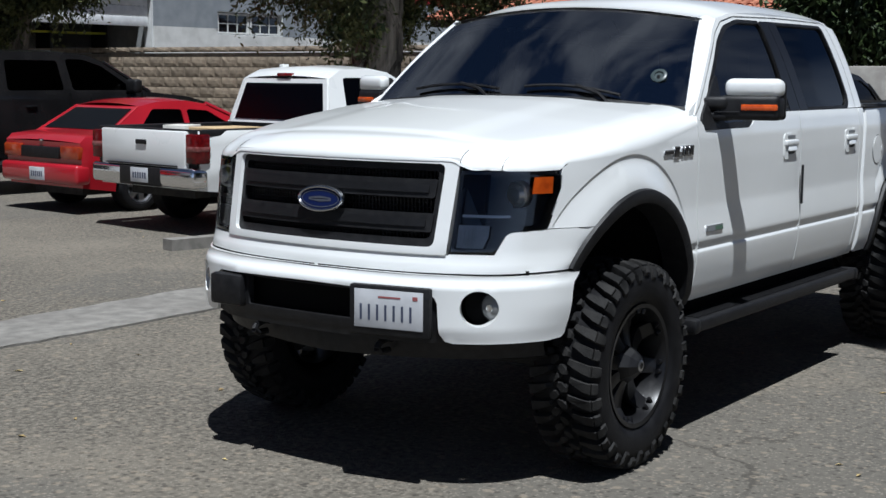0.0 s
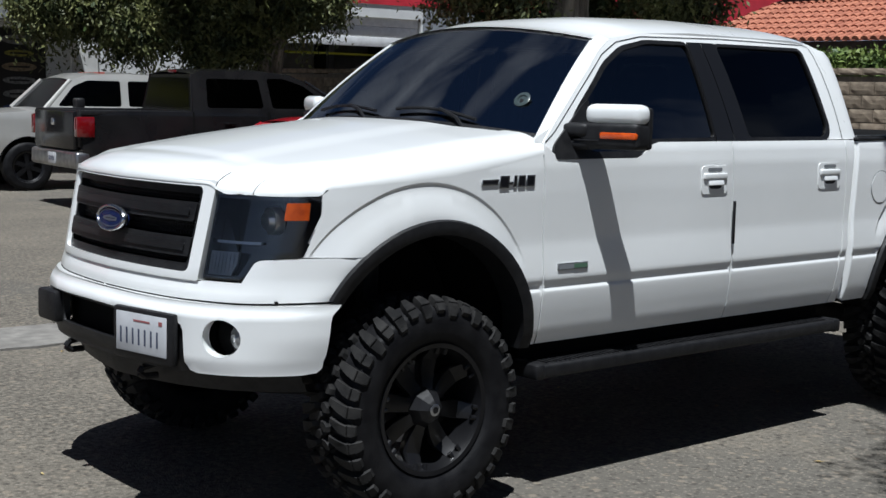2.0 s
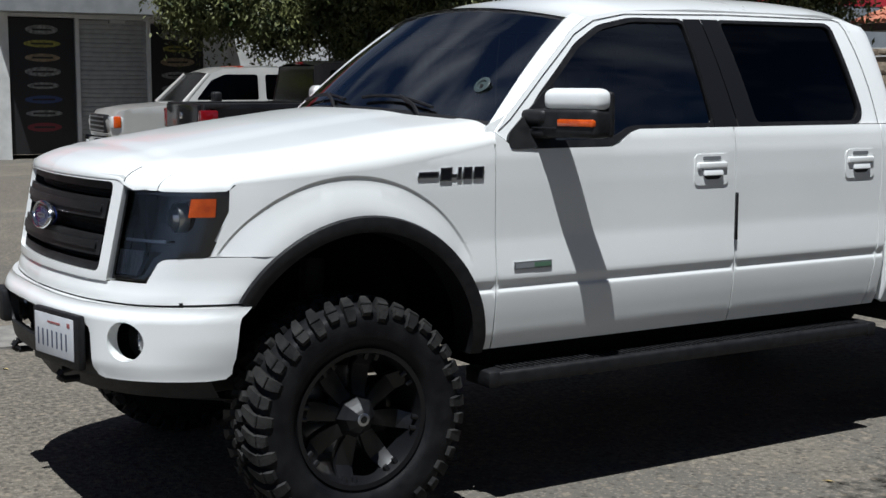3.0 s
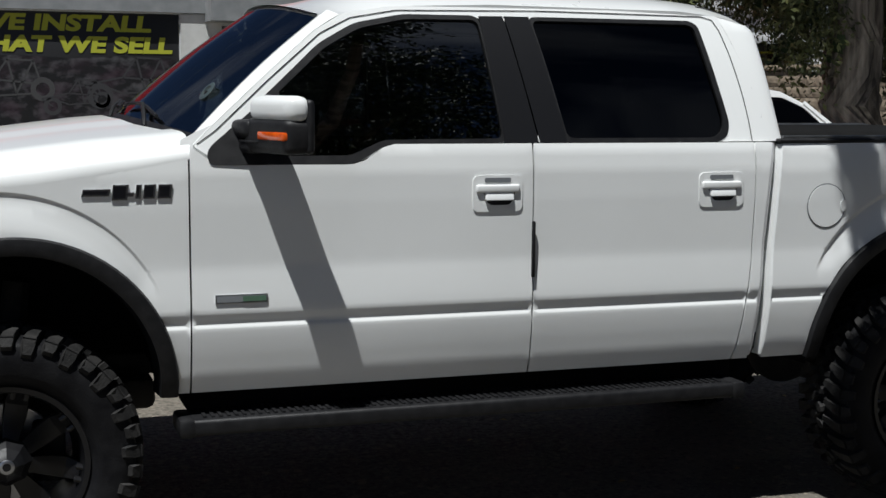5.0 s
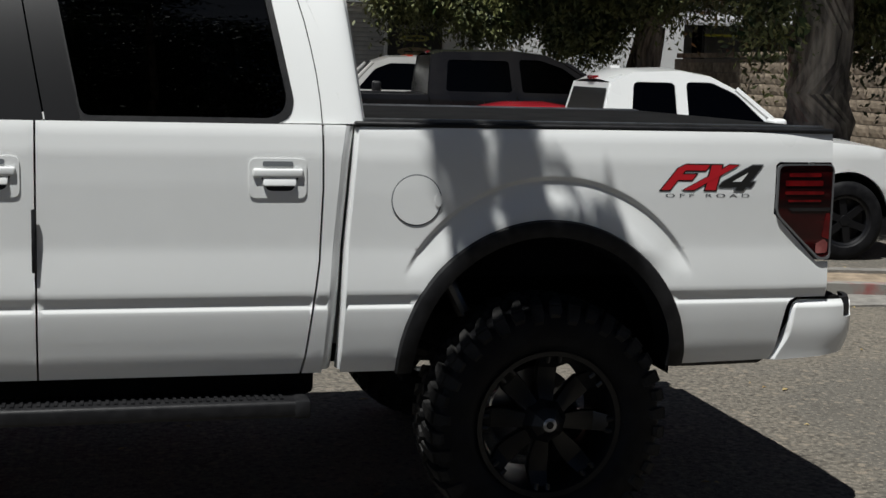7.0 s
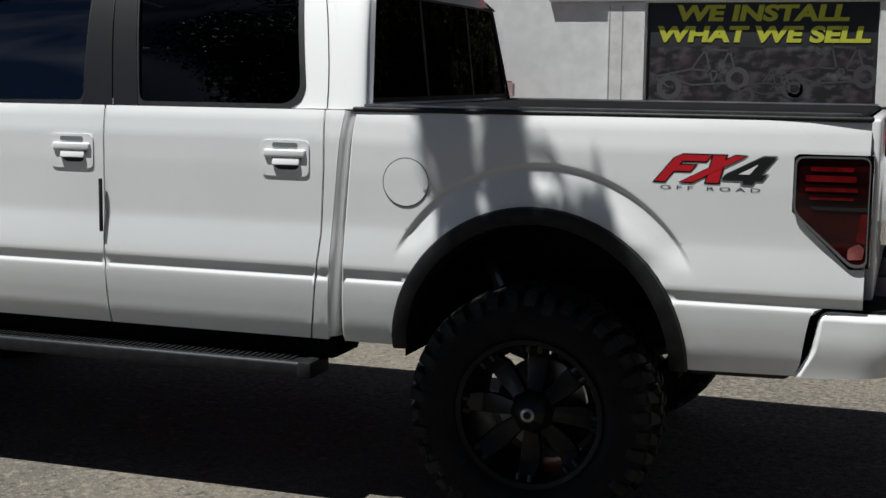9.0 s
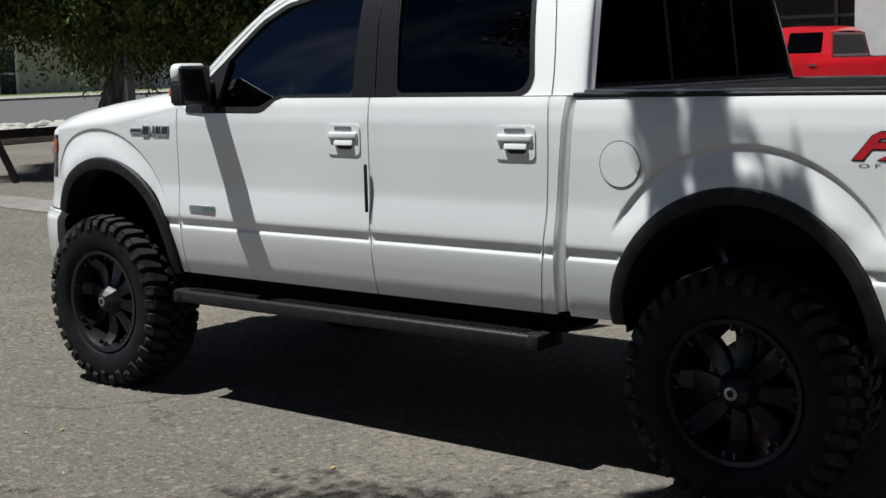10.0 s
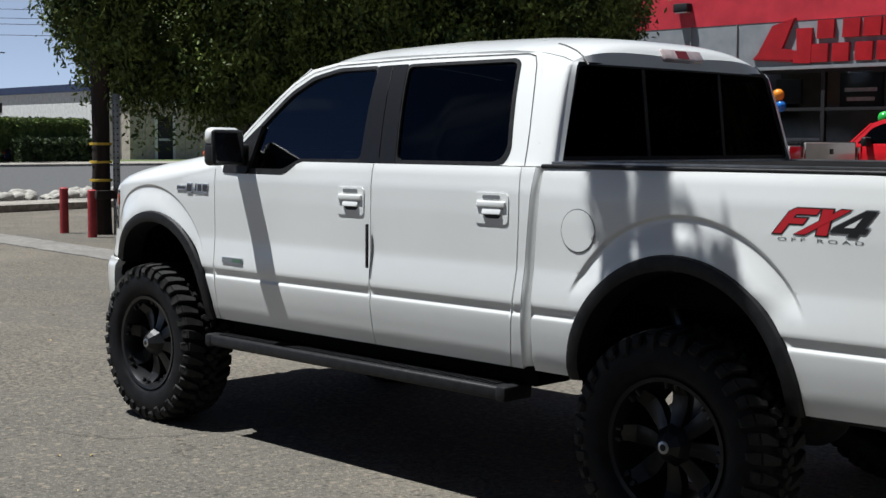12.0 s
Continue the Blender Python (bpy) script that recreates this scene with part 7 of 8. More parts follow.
    limb(bm, tr, r0 * flare, r0 * 0.78, 44, 0.13, rng)
    part("trunk", bm, BARK, t)
    for p in limbs:
        bm = bmesh.new()
        limb(bm, bend(loc(fork), loc(p), rng, 7, 0.16), r0 * 0.5, r0 * 0.10, 8, 0.1, rng)
        part("limb", bm, BARK, t)
    bl = [(np.array(loc(c)), np.array(r)) for c, r in blobs]
    pts, cen = clumps(rng, bl, leaves // per, per, spread)
    if strands:
        top = cen[rng.integers(0, len(cen), strands)]
        ln = rng.uniform(0.3, 1.1, strands)
        k = 16
        st = top[:, None, :] + np.stack([rng.normal(size=(strands, k)) * 0.05, rng.normal(size=(strands, k)) * 0.05, -np.linspace(0, 1, k)[None, :] * ln[:, None]], -1)
        pts = np.concatenate([pts, st.reshape(-1, 3)])
    for c, r, n, sp in tufts:
        more, _ = clumps(rng, [(np.array(loc(c)), np.array(r))], n // 12, 12, sp)
        pts = np.concatenate([pts, more])
    # added large dark leaves inside the crown, there to block sun and deepen shade
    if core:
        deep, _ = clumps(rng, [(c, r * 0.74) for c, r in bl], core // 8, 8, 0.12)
        leaf_mesh("shade_core_leaves", deep, 0.12, LEAF_DARK, t, rng, 0.2, 1.4)
    ob = leaf_mesh("crown", pts, leaf, mat, t, rng)
    return t


# pepper trees behind the parked cars
tree("old pepper tree with furrowed trunk and hanging foliage", (9.9, 8.4, 0), (9.78, 8.1, 3.6), 0.32,
     [(9.1, 6.9, 5.2), (11.3, 9.5, 5.4), (9.5, 9.5, 5.6), (10.9, 6.3, 5.5)],
     [((10.0, 8.1, 5.3), (2.2, 2.2, 1.4)), ((9.1, 8.9, 4.6), (0.9, 1.1, 0.9)), ((10.5, 6.3, 4.9), (1.1, 1.3, 0.9)), ((11.4, 9.1, 4.6), (0.9, 1.3, 1.1)),
      ((9.0, 9.2, 3.9), (0.8, 0.8, 0.6)), ((8.7, 7.7, 3.9), (0.6, 0.6, 0.5)), ((9.4, 9.6, 3.3), (0.6, 0.8, 0.6)), ((9.3, 8.8, 3.2), (0.5, 0.5, 0.5)), ((11.1, 7.5, 3.9), (0.9, 0.9, 0.9)), ((11.8, 7.9, 3.2), (0.7, 0.8, 0.7)),
      ((9.15, 8.2, 2.5), (0.30, 0.4, 0.4)), ((10.8, 8.8, 2.8), (0.55, 0.6, 0.6)), ((11.0, 9.3, 2.5), (0.4, 0.5, 0.5))],
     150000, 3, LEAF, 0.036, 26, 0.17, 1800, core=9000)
tree("broad pepper tree with dark drooping foliage", (12.3, 20.4, 0), (12.6, 19.9, 2.7), 0.34,
     [(11.0, 18.6, 4.0), (13.8, 18.4, 4.2), (12.5, 21.8, 4.4), (10.6, 21.2, 4.2), (13.6, 20.6, 4.4), (9.6, 20.6, 4.6)],
     [((11.8, 20.4, 4.8), (3.0, 2.6, 1.7)), ((9.8, 21.0, 4.0), (1.5, 1.2, 1.1)), ((12.0, 18.2, 3.7), (1.3, 0.9, 0.7)), ((8.9, 20.2, 4.6), (1.1, 1.2, 1.2)), ((7.9, 20.8, 4.5), (1.2, 1.2, 1.0)), ((10.2, 17.8, 4.6), (1.5, 1.2, 0.9)), ((10.8, 19.0, 3.2), (0.8, 0.7, 0.6)),
      ((9.2, 19.6, 3.0), (0.8, 0.8, 0.6)), ((10.9, 19.2, 2.75), (0.9, 0.8, 0.55)), ((7.7, 20.0, 3.3), (0.8, 0.8, 0.6))],
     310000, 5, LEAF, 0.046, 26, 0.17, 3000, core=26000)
tree("dense dark tree beyond the panel fence", (18.6, 3.4, 0), (18.6, 3.5, 2.0), 0.2, [(17.8, 2.6, 3.8), (19.4, 4.4, 4.0), (18.4, 3.0, 4.4)],
     [((18.5, 3.6, 3.9), (1.8, 2.0, 1.7)), ((18.0, 2.2, 3.0), (1.1, 1.2, 1.0)), ((18.2, 4.8, 2.9), (1.0, 1.0, 0.9)), ((17.9, 3.4, 2.3), (0.9, 1.2, 0.6))], 40000, 17, LEAF_DARK, 0.06, 26, 0.2, core=6000)
# street tree by the drive
tree("dense street tree with glossy green leaves", (-14.5, 9.6, 0), (-13.6, 10.2, 2.6), 0.17,
     [(-15.5, 8.6, 4.5), (-10.8, 12.2, 4.6), (-12.4, 9.4, 5.5), (-13.4, 13.2, 5.0), (-9.0, 13.4, 4.2)],
     [((-12.6, 10.8, 5.3), (3.6, 3.4, 2.7)), ((-9.6, 13.4, 4.6), (1.9, 2.0, 2.0)), ((-15.4, 8.6, 4.4), (1.3, 1.3, 1.3)), ((-10.6, 11.4, 2.95), (1.8, 1.8, 1.0)), ((-13.0, 12.0, 2.75), (2.2, 2.0, 1.0)), ((-10.2, 12.8, 2.9), (1.6, 1.6, 0.9)), ((-9.1, 14.2, 3.5), (0.8, 0.8, 1.0)), ((-14.2, 8.0, 3.15), (1.2, 1.2, 0.8)), ((-13.4, 8.9, 3.0), (1.3, 1.3, 0.8)), ((-14.2, 10.4, 2.65), (1.1, 1.2, 0.6)), ((-15.6, 11.6, 2.8), (1.3, 1.3, 0.9)), ((-17.4, 12.4, 3.3), (1.4, 1.3, 1.0)), ((-12.3, 11.3, 2.6), (1.3, 1.3, 0.6)), ((-11.0, 12.2, 2.7), (1.2, 1.2, 0.6)), ((-15.3, 9.0, 6.2), (1.6, 1.7, 1.8)), ((-13.4, 6.5, 4.3), (0.9, 0.8, 1.3)), ((-14.1, 6.7, 4.7), (0.7, 0.8, 1.1)), ((-12.6, 9.2, 3.0), (1.2, 1.2, 0.8)), ((-11.2, 10.6, 2.75), (1.2, 1.2, 0.7))],
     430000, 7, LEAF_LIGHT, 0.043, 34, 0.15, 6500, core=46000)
# the tree that stands behind the walker and shades bed and drive
tree("shade tree with small dark leaves", (2.2, -9.6, 0), (2.0, -9.0, 3.6), 0.24,
     [(0.6, -5.4, 5.4), (3.2, -6.2, 5.0), (2.35, -2.4, 5.2), (0.4, -9.5, 6.0), (4.0, -8.6, 6.0)],
     [((1.5, -6.6, 6.0), (2.4, 2.2, 1.5)), ((2.2, -3.1, 5.3), (0.6, 0.55, 0.5)), ((1.6, -3.6, 5.3), (1.0, 0.8, 0.6)), ((0.2, -4.9, 5.4), (1.3, 1.0, 0.9)), ((0.2, -6.0, 5.6), (1.3, 1.4, 1.2)), ((3.0, -7.0, 6.0), (1.8, 2.2, 1.5)), ((1.6, -9.0, 6.6), (2.4, 2.0, 1.8))],
     110000, 9, LEAF_DARK, 0.034, 26, 0.11,
     tufts=(((2.38, -1.98, 5.1), (0.03, 0.16, 0.22), 330, 0.02), ((2.58, -2.02, 5.1), (0.05, 0.16, 0.22), 430, 0.02), ((2.80, -2.12, 5.1), (0.12, 0.05, 0.15), 260, 0.02), ((2.50, -2.37, 5.1), (0.50, 0.11, 0.2), 22000, 0.03)))

# ---- parked vehicles ----
def simple_wheel(parent, x, y, r, w, rimc, out):
    """A wheel whose outer face looks to y * out."""
    t = new("wheel")
    t.parent = parent
    h = w / 2
    bm = bmesh.new()
    q = r * 0.62
    revolve(bm, [(q, -h * 0.8), (q + 0.02, -h * 0.95), (r * 0.85, -h), (r * 0.95, -h * 0.9), (r, -h * 0.7), (r, h * 0.7), (r * 0.95, h * 0.9), (r * 0.85, h), (q, h * 0.8)], 36, "Y")
    part("tyre", bm, RUBBER, t)
    bm = bmesh.new()
    revolve(bm, [(q, -h * 0.85), (q - 0.02, -h * 0.75), (q - 0.03, -h * 0.2), (0.06, -h * 0.1), (0.0, -h * 0.1)], 30, "Y")
    for k in range(6):
        a = 2 * math.pi * k / 6
        m = Matrix.Rotation(a, 4, "Y") @ Matrix.Translation((q * 0.52, -h * 0.55, 0))
        bmesh.ops.create_cube(bm, size=1, matrix=m @ Matrix.Diagonal((q * 0.95, 0.05, 0.07, 1)))
    revolve(bm, [(0.0, -h * 0.8), (0.05, -h * 0.78), (0.07, -h * 0.5)], 16, "Y")
    part("rim", bm, rimc, t)
    t.matrix_basis = pose(x, y, r - 0.004, 0, 20, 0 if out < 0 else 180)
    return t


def vehicle(name, label, at, turn, S, paint, rimc=None, category="pickup truck", group=""):
    """A car from its side contour. x runs from the rear bumper forward, z up.
    S: L, W, belt (x, z) of lower body from tail to nose, cab (x, z) from rear base over the roof to the screen base, wheels (x), r, sill, windows."""
    rimc = rimc or ALU
    t = thing(name, label, category, at, turn, group)
    W2 = S["W"] / 2
    belt, cab = S["belt"], S["cab"]
    zb = max(z for x, z in belt)

    def wy(x, z):
        e = lerp(x, [0, 0.15, 0.6, S["L"] - 0.9, S["L"] - 0.25, S["L"]], [0.93, 0.97, 1.0, 1.0, 0.94, 0.82])
        return W2 * e * lerp(z, [S["sill"], S["sill"] + 0.25, 0.62 * zb, 0.92 * zb, zb], [0.95, 0.99, 1.0, 0.985, 0.955])

    def cy(x, z):
        zt = max(q for _, q in cab)
        return W2 * (0.955 - 0.20 * max(0, (z - S["cz"])) / max(0.2, zt - S["cz"]))
    R = S["r"] * 1.17
    low = [(0.12, S["sill"] + 0.06)]
    for wx in S["wheels"]:
        low += [(wx - R, S["sill"])] + arc(wx, S["r"] + 0.02, R, 180 - 8, 8, 18) + [(wx + R, S["sill"])]
    low += [(S["L"] - 0.15, S["sill"] + 0.08)]
    outline = low + [p for p in reversed(belt)]
    cab_side = [p for p in cab]
    for s in SIDES:
        panel("body_side", outline, lambda x, z, s=s: (x, s * wy(x, z), z), paint, t, thick=0.05, step=0.12, flip=s > 0)
        holes = [rounded(h, 0.05) for h in S["windows"]]
        panel("cab_side", cab_side, lambda x, z, s=s: (x, s * cy(x, z), z), paint, t, holes=holes, thick=0.04, step=0.12, flip=s > 0)
        for h in holes:
            panel("side_glass", h, lambda x, z, s=s: (x, s * cy(x, z), z), CAR_GLASS, t, thick=0.0, step=0.15, flip=s > 0, lift=-0.015)
        for wx in S["wheels"]:
            simple_wheel(t, wx, s * (W2 - 0.13), S["r"], 0.26, rimc, s)
            bm = bmesh.new()
            rows = []
            for k in range(15):
                a = radians(-5 + 190 * k / 14)
                rows.append([bm.verts.new((wx + (R - 0.01) * math.cos(a), s * yy, max(S["sill"], S["r"] + (R - 0.01) * math.sin(a)))) for yy in (W2 * 0.96, W2 * 0.45)])
            for a, b in zip(rows, rows[1:]):
                bm.faces.new((a[0], a[1], b[1], b[0]))
            part("wheel_well", bm, DARK, t)
        m = S.get("mirror")
        if m:
            bm = bmesh.new()
            box(bm, m[0] - 0.08, m[0] + 0.06, s * (W2 * 0.95), s * (W2 + 0.20), m[1], m[1] + 0.2, 0.04, 3)
            part("door_mirror", bm, S.get("mirror_mat", paint), t)
        hx = S.get("handles", ())
        for h in hx:
            bm = bmesh.new()
            box(bm, h[0], h[0] + 0.17, s * (wy(h[0], h[1]) - 0.01), s * (wy(h[0], h[1]) + 0.025), h[1], h[1] + 0.035, 0.01)
            part("door_handle", bm, S.get("handle_mat", paint), t)
        # door gaps
        bm = bmesh.new()
        for gx, z0, z1 in S.get("gaps", ()):
            y = wy(gx, (z0 + z1) / 2)
            box(bm, gx - 0.006, gx + 0.006, s * (y - 0.04), s * (y + 0.004), z0, z1)
        if S.get("gaps"):
            part("door_gap", bm, DARK, t)
        else:
            bm.free()

    def strip(nm, pts, fn, mat, crown=0.03, n=10, lab=""):
        d = []
        for a, b in zip(pts, pts[1:]):
            k = max(1, int(math.dist(a, b) / 0.12))
            d += [(a[0] + (b[0] - a[0]) * i / k, a[1] + (b[1] - a[1]) * i / k) for i in range(k)]
        d.append(pts[-1])
        bm = bmesh.new()
        rows = []
        for x, z in d:
            w = fn(x, z)
            rows.append([bm.verts.new((x, w * (-1 + 2 * j / n), z + crown * (1 - (-1 + 2 * j / n) ** 2))) for j in range(n + 1)])
        for a, b in zip(rows, rows[1:]):
            for j in range(n):
                bm.faces.new((a[j], b[j], b[j + 1], a[j + 1]))
        return part(nm, bm, mat, t, lab, smooth=50, turn_out=False)
    i0, i1 = S["deck"]           # belt points that carry the tail deck and the bonnet
    strip("tail_face", [(0.12, S["sill"] + 0.06), belt[0]], wy, paint, 0.0)
    if S.get("open_bed"):
        x0, x1, zt = S["open_bed"]
        bm = bmesh.new()
        for s in SIDES:
            box(bm, x0, x1, s * (W2 * 0.80), s * (W2 * 0.965), zt - 0.06, zt + 0.012, 0.01)
        box(bm, x0 - 0.03, x0 + 0.05, -W2 * 0.93, W2 * 0.93, zt - 0.5, zt + 0.012, 0.01)
        box(bm, x0, x1, -W2 * 0.82, W2 * 0.82, zt - 0.55, zt - 0.5)
        box(bm, x1 - 0.03, x1, -W2 * 0.95, W2 * 0.95, 0.6, zt + 0.02)
        part("bed", bm, S.get("bed_mat", BLACK_PLASTIC), t)
    else:
        strip("boot_lid", belt[:i0 + 1], wy, paint, 0.02)
    strip("bonnet", belt[i1:] + [(S["L"] - 0.15, S["sill"] + 0.08)], wy, paint, 0.035)
    a, b = S["roof"]
    strip("back_panel", [cab[0], cab[a]], lambda x, z: cy(x, z) * 0.985, paint, 0.0)
    g0, g1 = [(cab[0][0] + (cab[a][0] - cab[0][0]) * k - 0.008, cab[0][1] + (cab[a][1] - cab[0][1]) * k + 0.004) for k in (0.14, 0.90)]
    strip("rear_window", [g0, g1], lambda x, z: cy(x, z) * 0.88, CAR_GLASS, 0.0)
    strip("roof", cab[a:b + 1], lambda x, z: cy(x, z) * 1.0, paint, 0.035)
    strip("windscreen", [cab[b], cab[-1]], lambda x, z: cy(x, z) * 0.95, CAR_GLASS, 0.02)
    for s in SIDES:
        bm = bmesh.new()
        rod(bm, (cab[0][0], s * cy(*cab[0]) * 0.96, cab[0][1]), (cab[a][0], s * cy(*cab[a]) * 0.97, cab[a][1]), 0.014, 0.014, 6)
        part("rear_pillar", bm, paint, t)
        bm = bmesh.new()
        rod(bm, (cab[-1][0], s * cy(*cab[-1]) * 0.97, cab[-1][1]), (cab[b][0], s * cy(*cab[b]) * 0.97, cab[b][1]), 0.045, 0.035, 8)
        part("screen_pillar", bm, paint, t)
    boxed("cabin_floor", (cab[0][0] + 0.05, cab[-1][0], -W2 * 0.85, W2 * 0.85, S["sill"] + 0.1, S["cz"] - 0.25), DARK, t)
    boxed("undertray", (0.3, S["L"] - 0.3, -W2 * 0.6, W2 * 0.6, S["sill"] - 0.05, S["sill"] + 0.3), UNDER, t)
    # bumpers, lamps, plate
    bz = S["bumper"]
    bm = bmesh.new()
    box(bm, 0.0, 0.22, -W2 * 0.97, W2 * 0.97, bz[0], bz[1], 0.05, 3)
    part("rear_bumper", bm, S.get("bumper_mat", paint), t)
    bm = bmesh.new()
    box(bm, S["L"] - 0.25, S["L"], -W2 * 0.90, W2 * 0.90, bz[0], bz[1], 0.06, 3)
    part("front_bumper", bm, S.get("bumper_mat", paint), t)
    for s in SIDES:
        x0, x1, y0, y1, z0, z1 = S["tail"]
        boxed("tail_lamp", (x0, x1, s * y0, s * y1, z0, z1), S.get("tail_mat", RED_LENS), t, bevel=0.02)
        x0, x1, y0, y1, z0, z1 = S["head"]
        boxed("headlamp", (x0, x1, s * y0, s * y1, z0, z1), CLEAR_LENS, t, bevel=0.03)
    g = S.get("grille")
    if g:
        boxed("grille", (S["L"] - 0.14, S["L"] - 0.045, -g[0], g[0], g[1], g[2]), BLACK_PLASTIC, t, bevel=0.02)
        for k in range(4):
            z = g[1] + (g[2] - g[1]) * (k + 0.5) / 4
            boxed("grille_bar", (S["L"] - 0.05, S["L"] - 0.03, -g[0] * 0.95, g[0] * 0.95, z - 0.012, z + 0.012), ALU, t, bevel=0.004)
    pz = S.get("plate_z", (bz[0] + bz[1]) / 2)
    pl_ = boxed("plate", (-0.012, 0.004, -0.155, 0.155, pz - 0.078, pz + 0.078), PLATE_WHITE, t, "pale number plate with plain dark bars", 0.003)
    bm = bmesh.new()
    for k in range(6):
        box(bm, -0.0135, -0.012, -0.12 + k * 0.042, -0.095 + k * 0.042, pz - 0.035, pz + 0.03)
    part("plate_bars", bm, PLATE_INK, pl_, smooth=0)
    return t


def car_paint(name, c, rough=0.28, coat=0.8, metal=0.0):
    return varied(material(name, c, rough, metal, coat=coat), tuple(v * 0.9 for v in c), tuple(min(1, v * 1.08) for v in c), 1.5, rough=(rough - 0.04, rough + 0.08))


RED_CAR = car_paint("red_car_paint", (0.36, 0.009, 0.018))
RED_TRUCK = car_paint("red_truck_paint", (0.52, 0.008, 0.015))
CHARCOAL = varied(material("charcoal_car_paint", (0.010, 0.0098, 0.0105), 0.16, spec=0.35), (0.008, 0.0078, 0.0085), (0.013, 0.0125, 0.013), 2)
SILVER = car_paint("silver_car_paint", (0.50, 0.49, 0.46), 0.32, metal=0.35)
BLUE_DARK = car_paint("dark_blue_car_paint", (0.012, 0.016, 0.05))
AMBER_RED = varied(material("amber_red_lens", (0.3, 0.035, 0.008), 0.2, coat=0.6), (0.24, 0.02, 0.006), (0.36, 0.05, 0.01), 9)

COMPACT_PICKUP = dict(L=5.28, W=1.88, sill=0.42, r=0.385, wheels=(1.18, 4.40), belt=[(0.10, 1.10), (1.93, 1.10), (1.98, 1.14), (3.78, 1.16), (4.6, 1.10), (5.02, 1.02), (5.18, 0.90)],
              cz=1.12, cab=[(1.95, 1.08), (2.08, 1.64), (2.30, 1.745), (2.75, 1.765), (3.05, 1.72), (3.30, 1.60), (3.86, 1.14)], roof=(1, 5), deck=(1, 3),
              windows=[[(2.26, 1.16), (2.72, 1.16), (2.70, 1.655), (2.30, 1.655)], [(2.83, 1.16), (3.73, 1.16), (3.30, 1.56), (3.06, 1.665), (2.81, 1.665)]],
              open_bed=(0.12, 1.93, 1.10), bumper=(0.50, 0.72), tail_mat=LAMP_RED, bumper_mat=CHROME, tail=(0.04, 0.22, 0.74, 0.935, 0.76, 1.07), head=(4.86, 5.2, 0.62, 0.90, 0.80, 0.98), grille=(0.5, 0.72, 0.95), mirror=(3.62, 1.15), handles=((3.0, 0.98),), gaps=((2.80, 0.5, 1.1), (3.82, 0.5, 1.08)))
white_compact = vehicle("pickup_truck", "white compact pickup with chrome rear bumper", (4.70, 7.40, 0), -6.0, COMPACT_PICKUP, PAINT, RIM_BLACK)
boxed("brake_lamp", (2.06, 2.12, -0.12, 0.12, 1.665, 1.705), RED_LENS, white_compact, bevel=0.008)
boxed("gate_handle", (0.012, 0.05, -0.09, 0.09, 0.94, 0.99), BLACK_PLASTIC, white_compact, bevel=0.008)
boxed("tailgate_skin", (0.03, 0.10, -0.74, 0.74, 0.70, 1.095), PAINT, white_compact, bevel=0.02)
for s in SIDES:
    boxed("lamp_segment", (0.037, 0.223, s * 0.745, s * 0.9375, 0.885, 0.945), PINK_LENS, white_compact, "pale pinkish lamp segment", 0.012)
boxed("bumper_pad", (0.0, 0.14, -0.62, 0.62, 0.722, 0.735), BLACK_PLASTIC, white_compact)
boxed("bumper_recess", (-0.008, 0.02, -0.36, 0.36, 0.50, 0.70), BLACK_PLASTIC, white_compact, bevel=0.008)
boxed("roof_fin", (2.36, 2.46, 0.35, 0.42, 1.77, 1.81), PAINT, white_compact, bevel=0.01)
for k, (bx, by, bw, bl2, bh, cc) in enumerate(((1.1, -0.1, 0.5, 0.7, 0.10, (0.5, 0.36, 0.2)), (0.8, 0.3, 0.3, 0.35, 0.12, (0.62, 0.6, 0.55)), (1.35, 0.35, 0.4, 0.5, 0.08, (0.42, 0.28, 0.16)))):
    w = Matrix.Translation((4.70, 7.40, 0)) @ Matrix.Rotation(radians(-6), 4, "Z") @ Vector((bx, by, 0.62))
    c_ = thing("cardboard_box", "flattened brown cardboard lying in the pickup bed", "cardboard box", w[:], -6 + 25 * k, group="load in the bed")
    boxed("box_body", (-bl2 / 2, bl2 / 2, -bw / 2, bw / 2, 0, 0.38 + bh), varied(material("cardboard", cc, 0.9), tuple(v * 0.8 for v in cc), cc, 8), c_, bevel=0.01)

SMALL_SEDAN = dict(L=4.30, W=1.68, sill=0.26, r=0.30, wheels=(0.92, 3.38), belt=[(0.08, 0.86), (0.16, 0.93), (0.45, 0.96), (0.72, 0.98), (2.9, 0.98), (3.6, 0.90), (4.08, 0.76), (4.2, 0.62)],
               cz=0.95, cab=[(0.50, 0.95), (1.04, 1.28), (1.33, 1.335), (1.78, 1.345), (2.11, 1.30), (2.86, 0.97)], roof=(1, 4), deck=(3, 4),
               windows=[[(0.95, 0.99), (1.68, 0.99), (1.68, 1.24), (1.23, 1.25)], [(1.76, 0.99), (2.50, 0.99), (2.09, 1.22), (1.76, 1.24)]],
               bumper=(0.36, 0.60), tail=(0.045, 0.20, 0.42, 0.80, 0.66, 0.82), tail_mat=AMBER_RED, head=(4.0, 4.2, 0.4, 0.76, 0.55, 0.68), plate_z=0.47, mirror=(2.85, 0.95), gaps=((1.99, 0.4, 0.95), (2.95, 0.4, 0.95)))
red_sedan = vehicle("sedan", "faded red compact sedan with dark tail panel", (5.33, 9.95, 0), -5.0, SMALL_SEDAN, RED_CAR, category="car")
boxed("tail_panel", (0.035, 0.08, -0.40, 0.40, 0.66, 0.80), BLACK_PLASTIC, red_sedan, "black tail panel", 0.01)
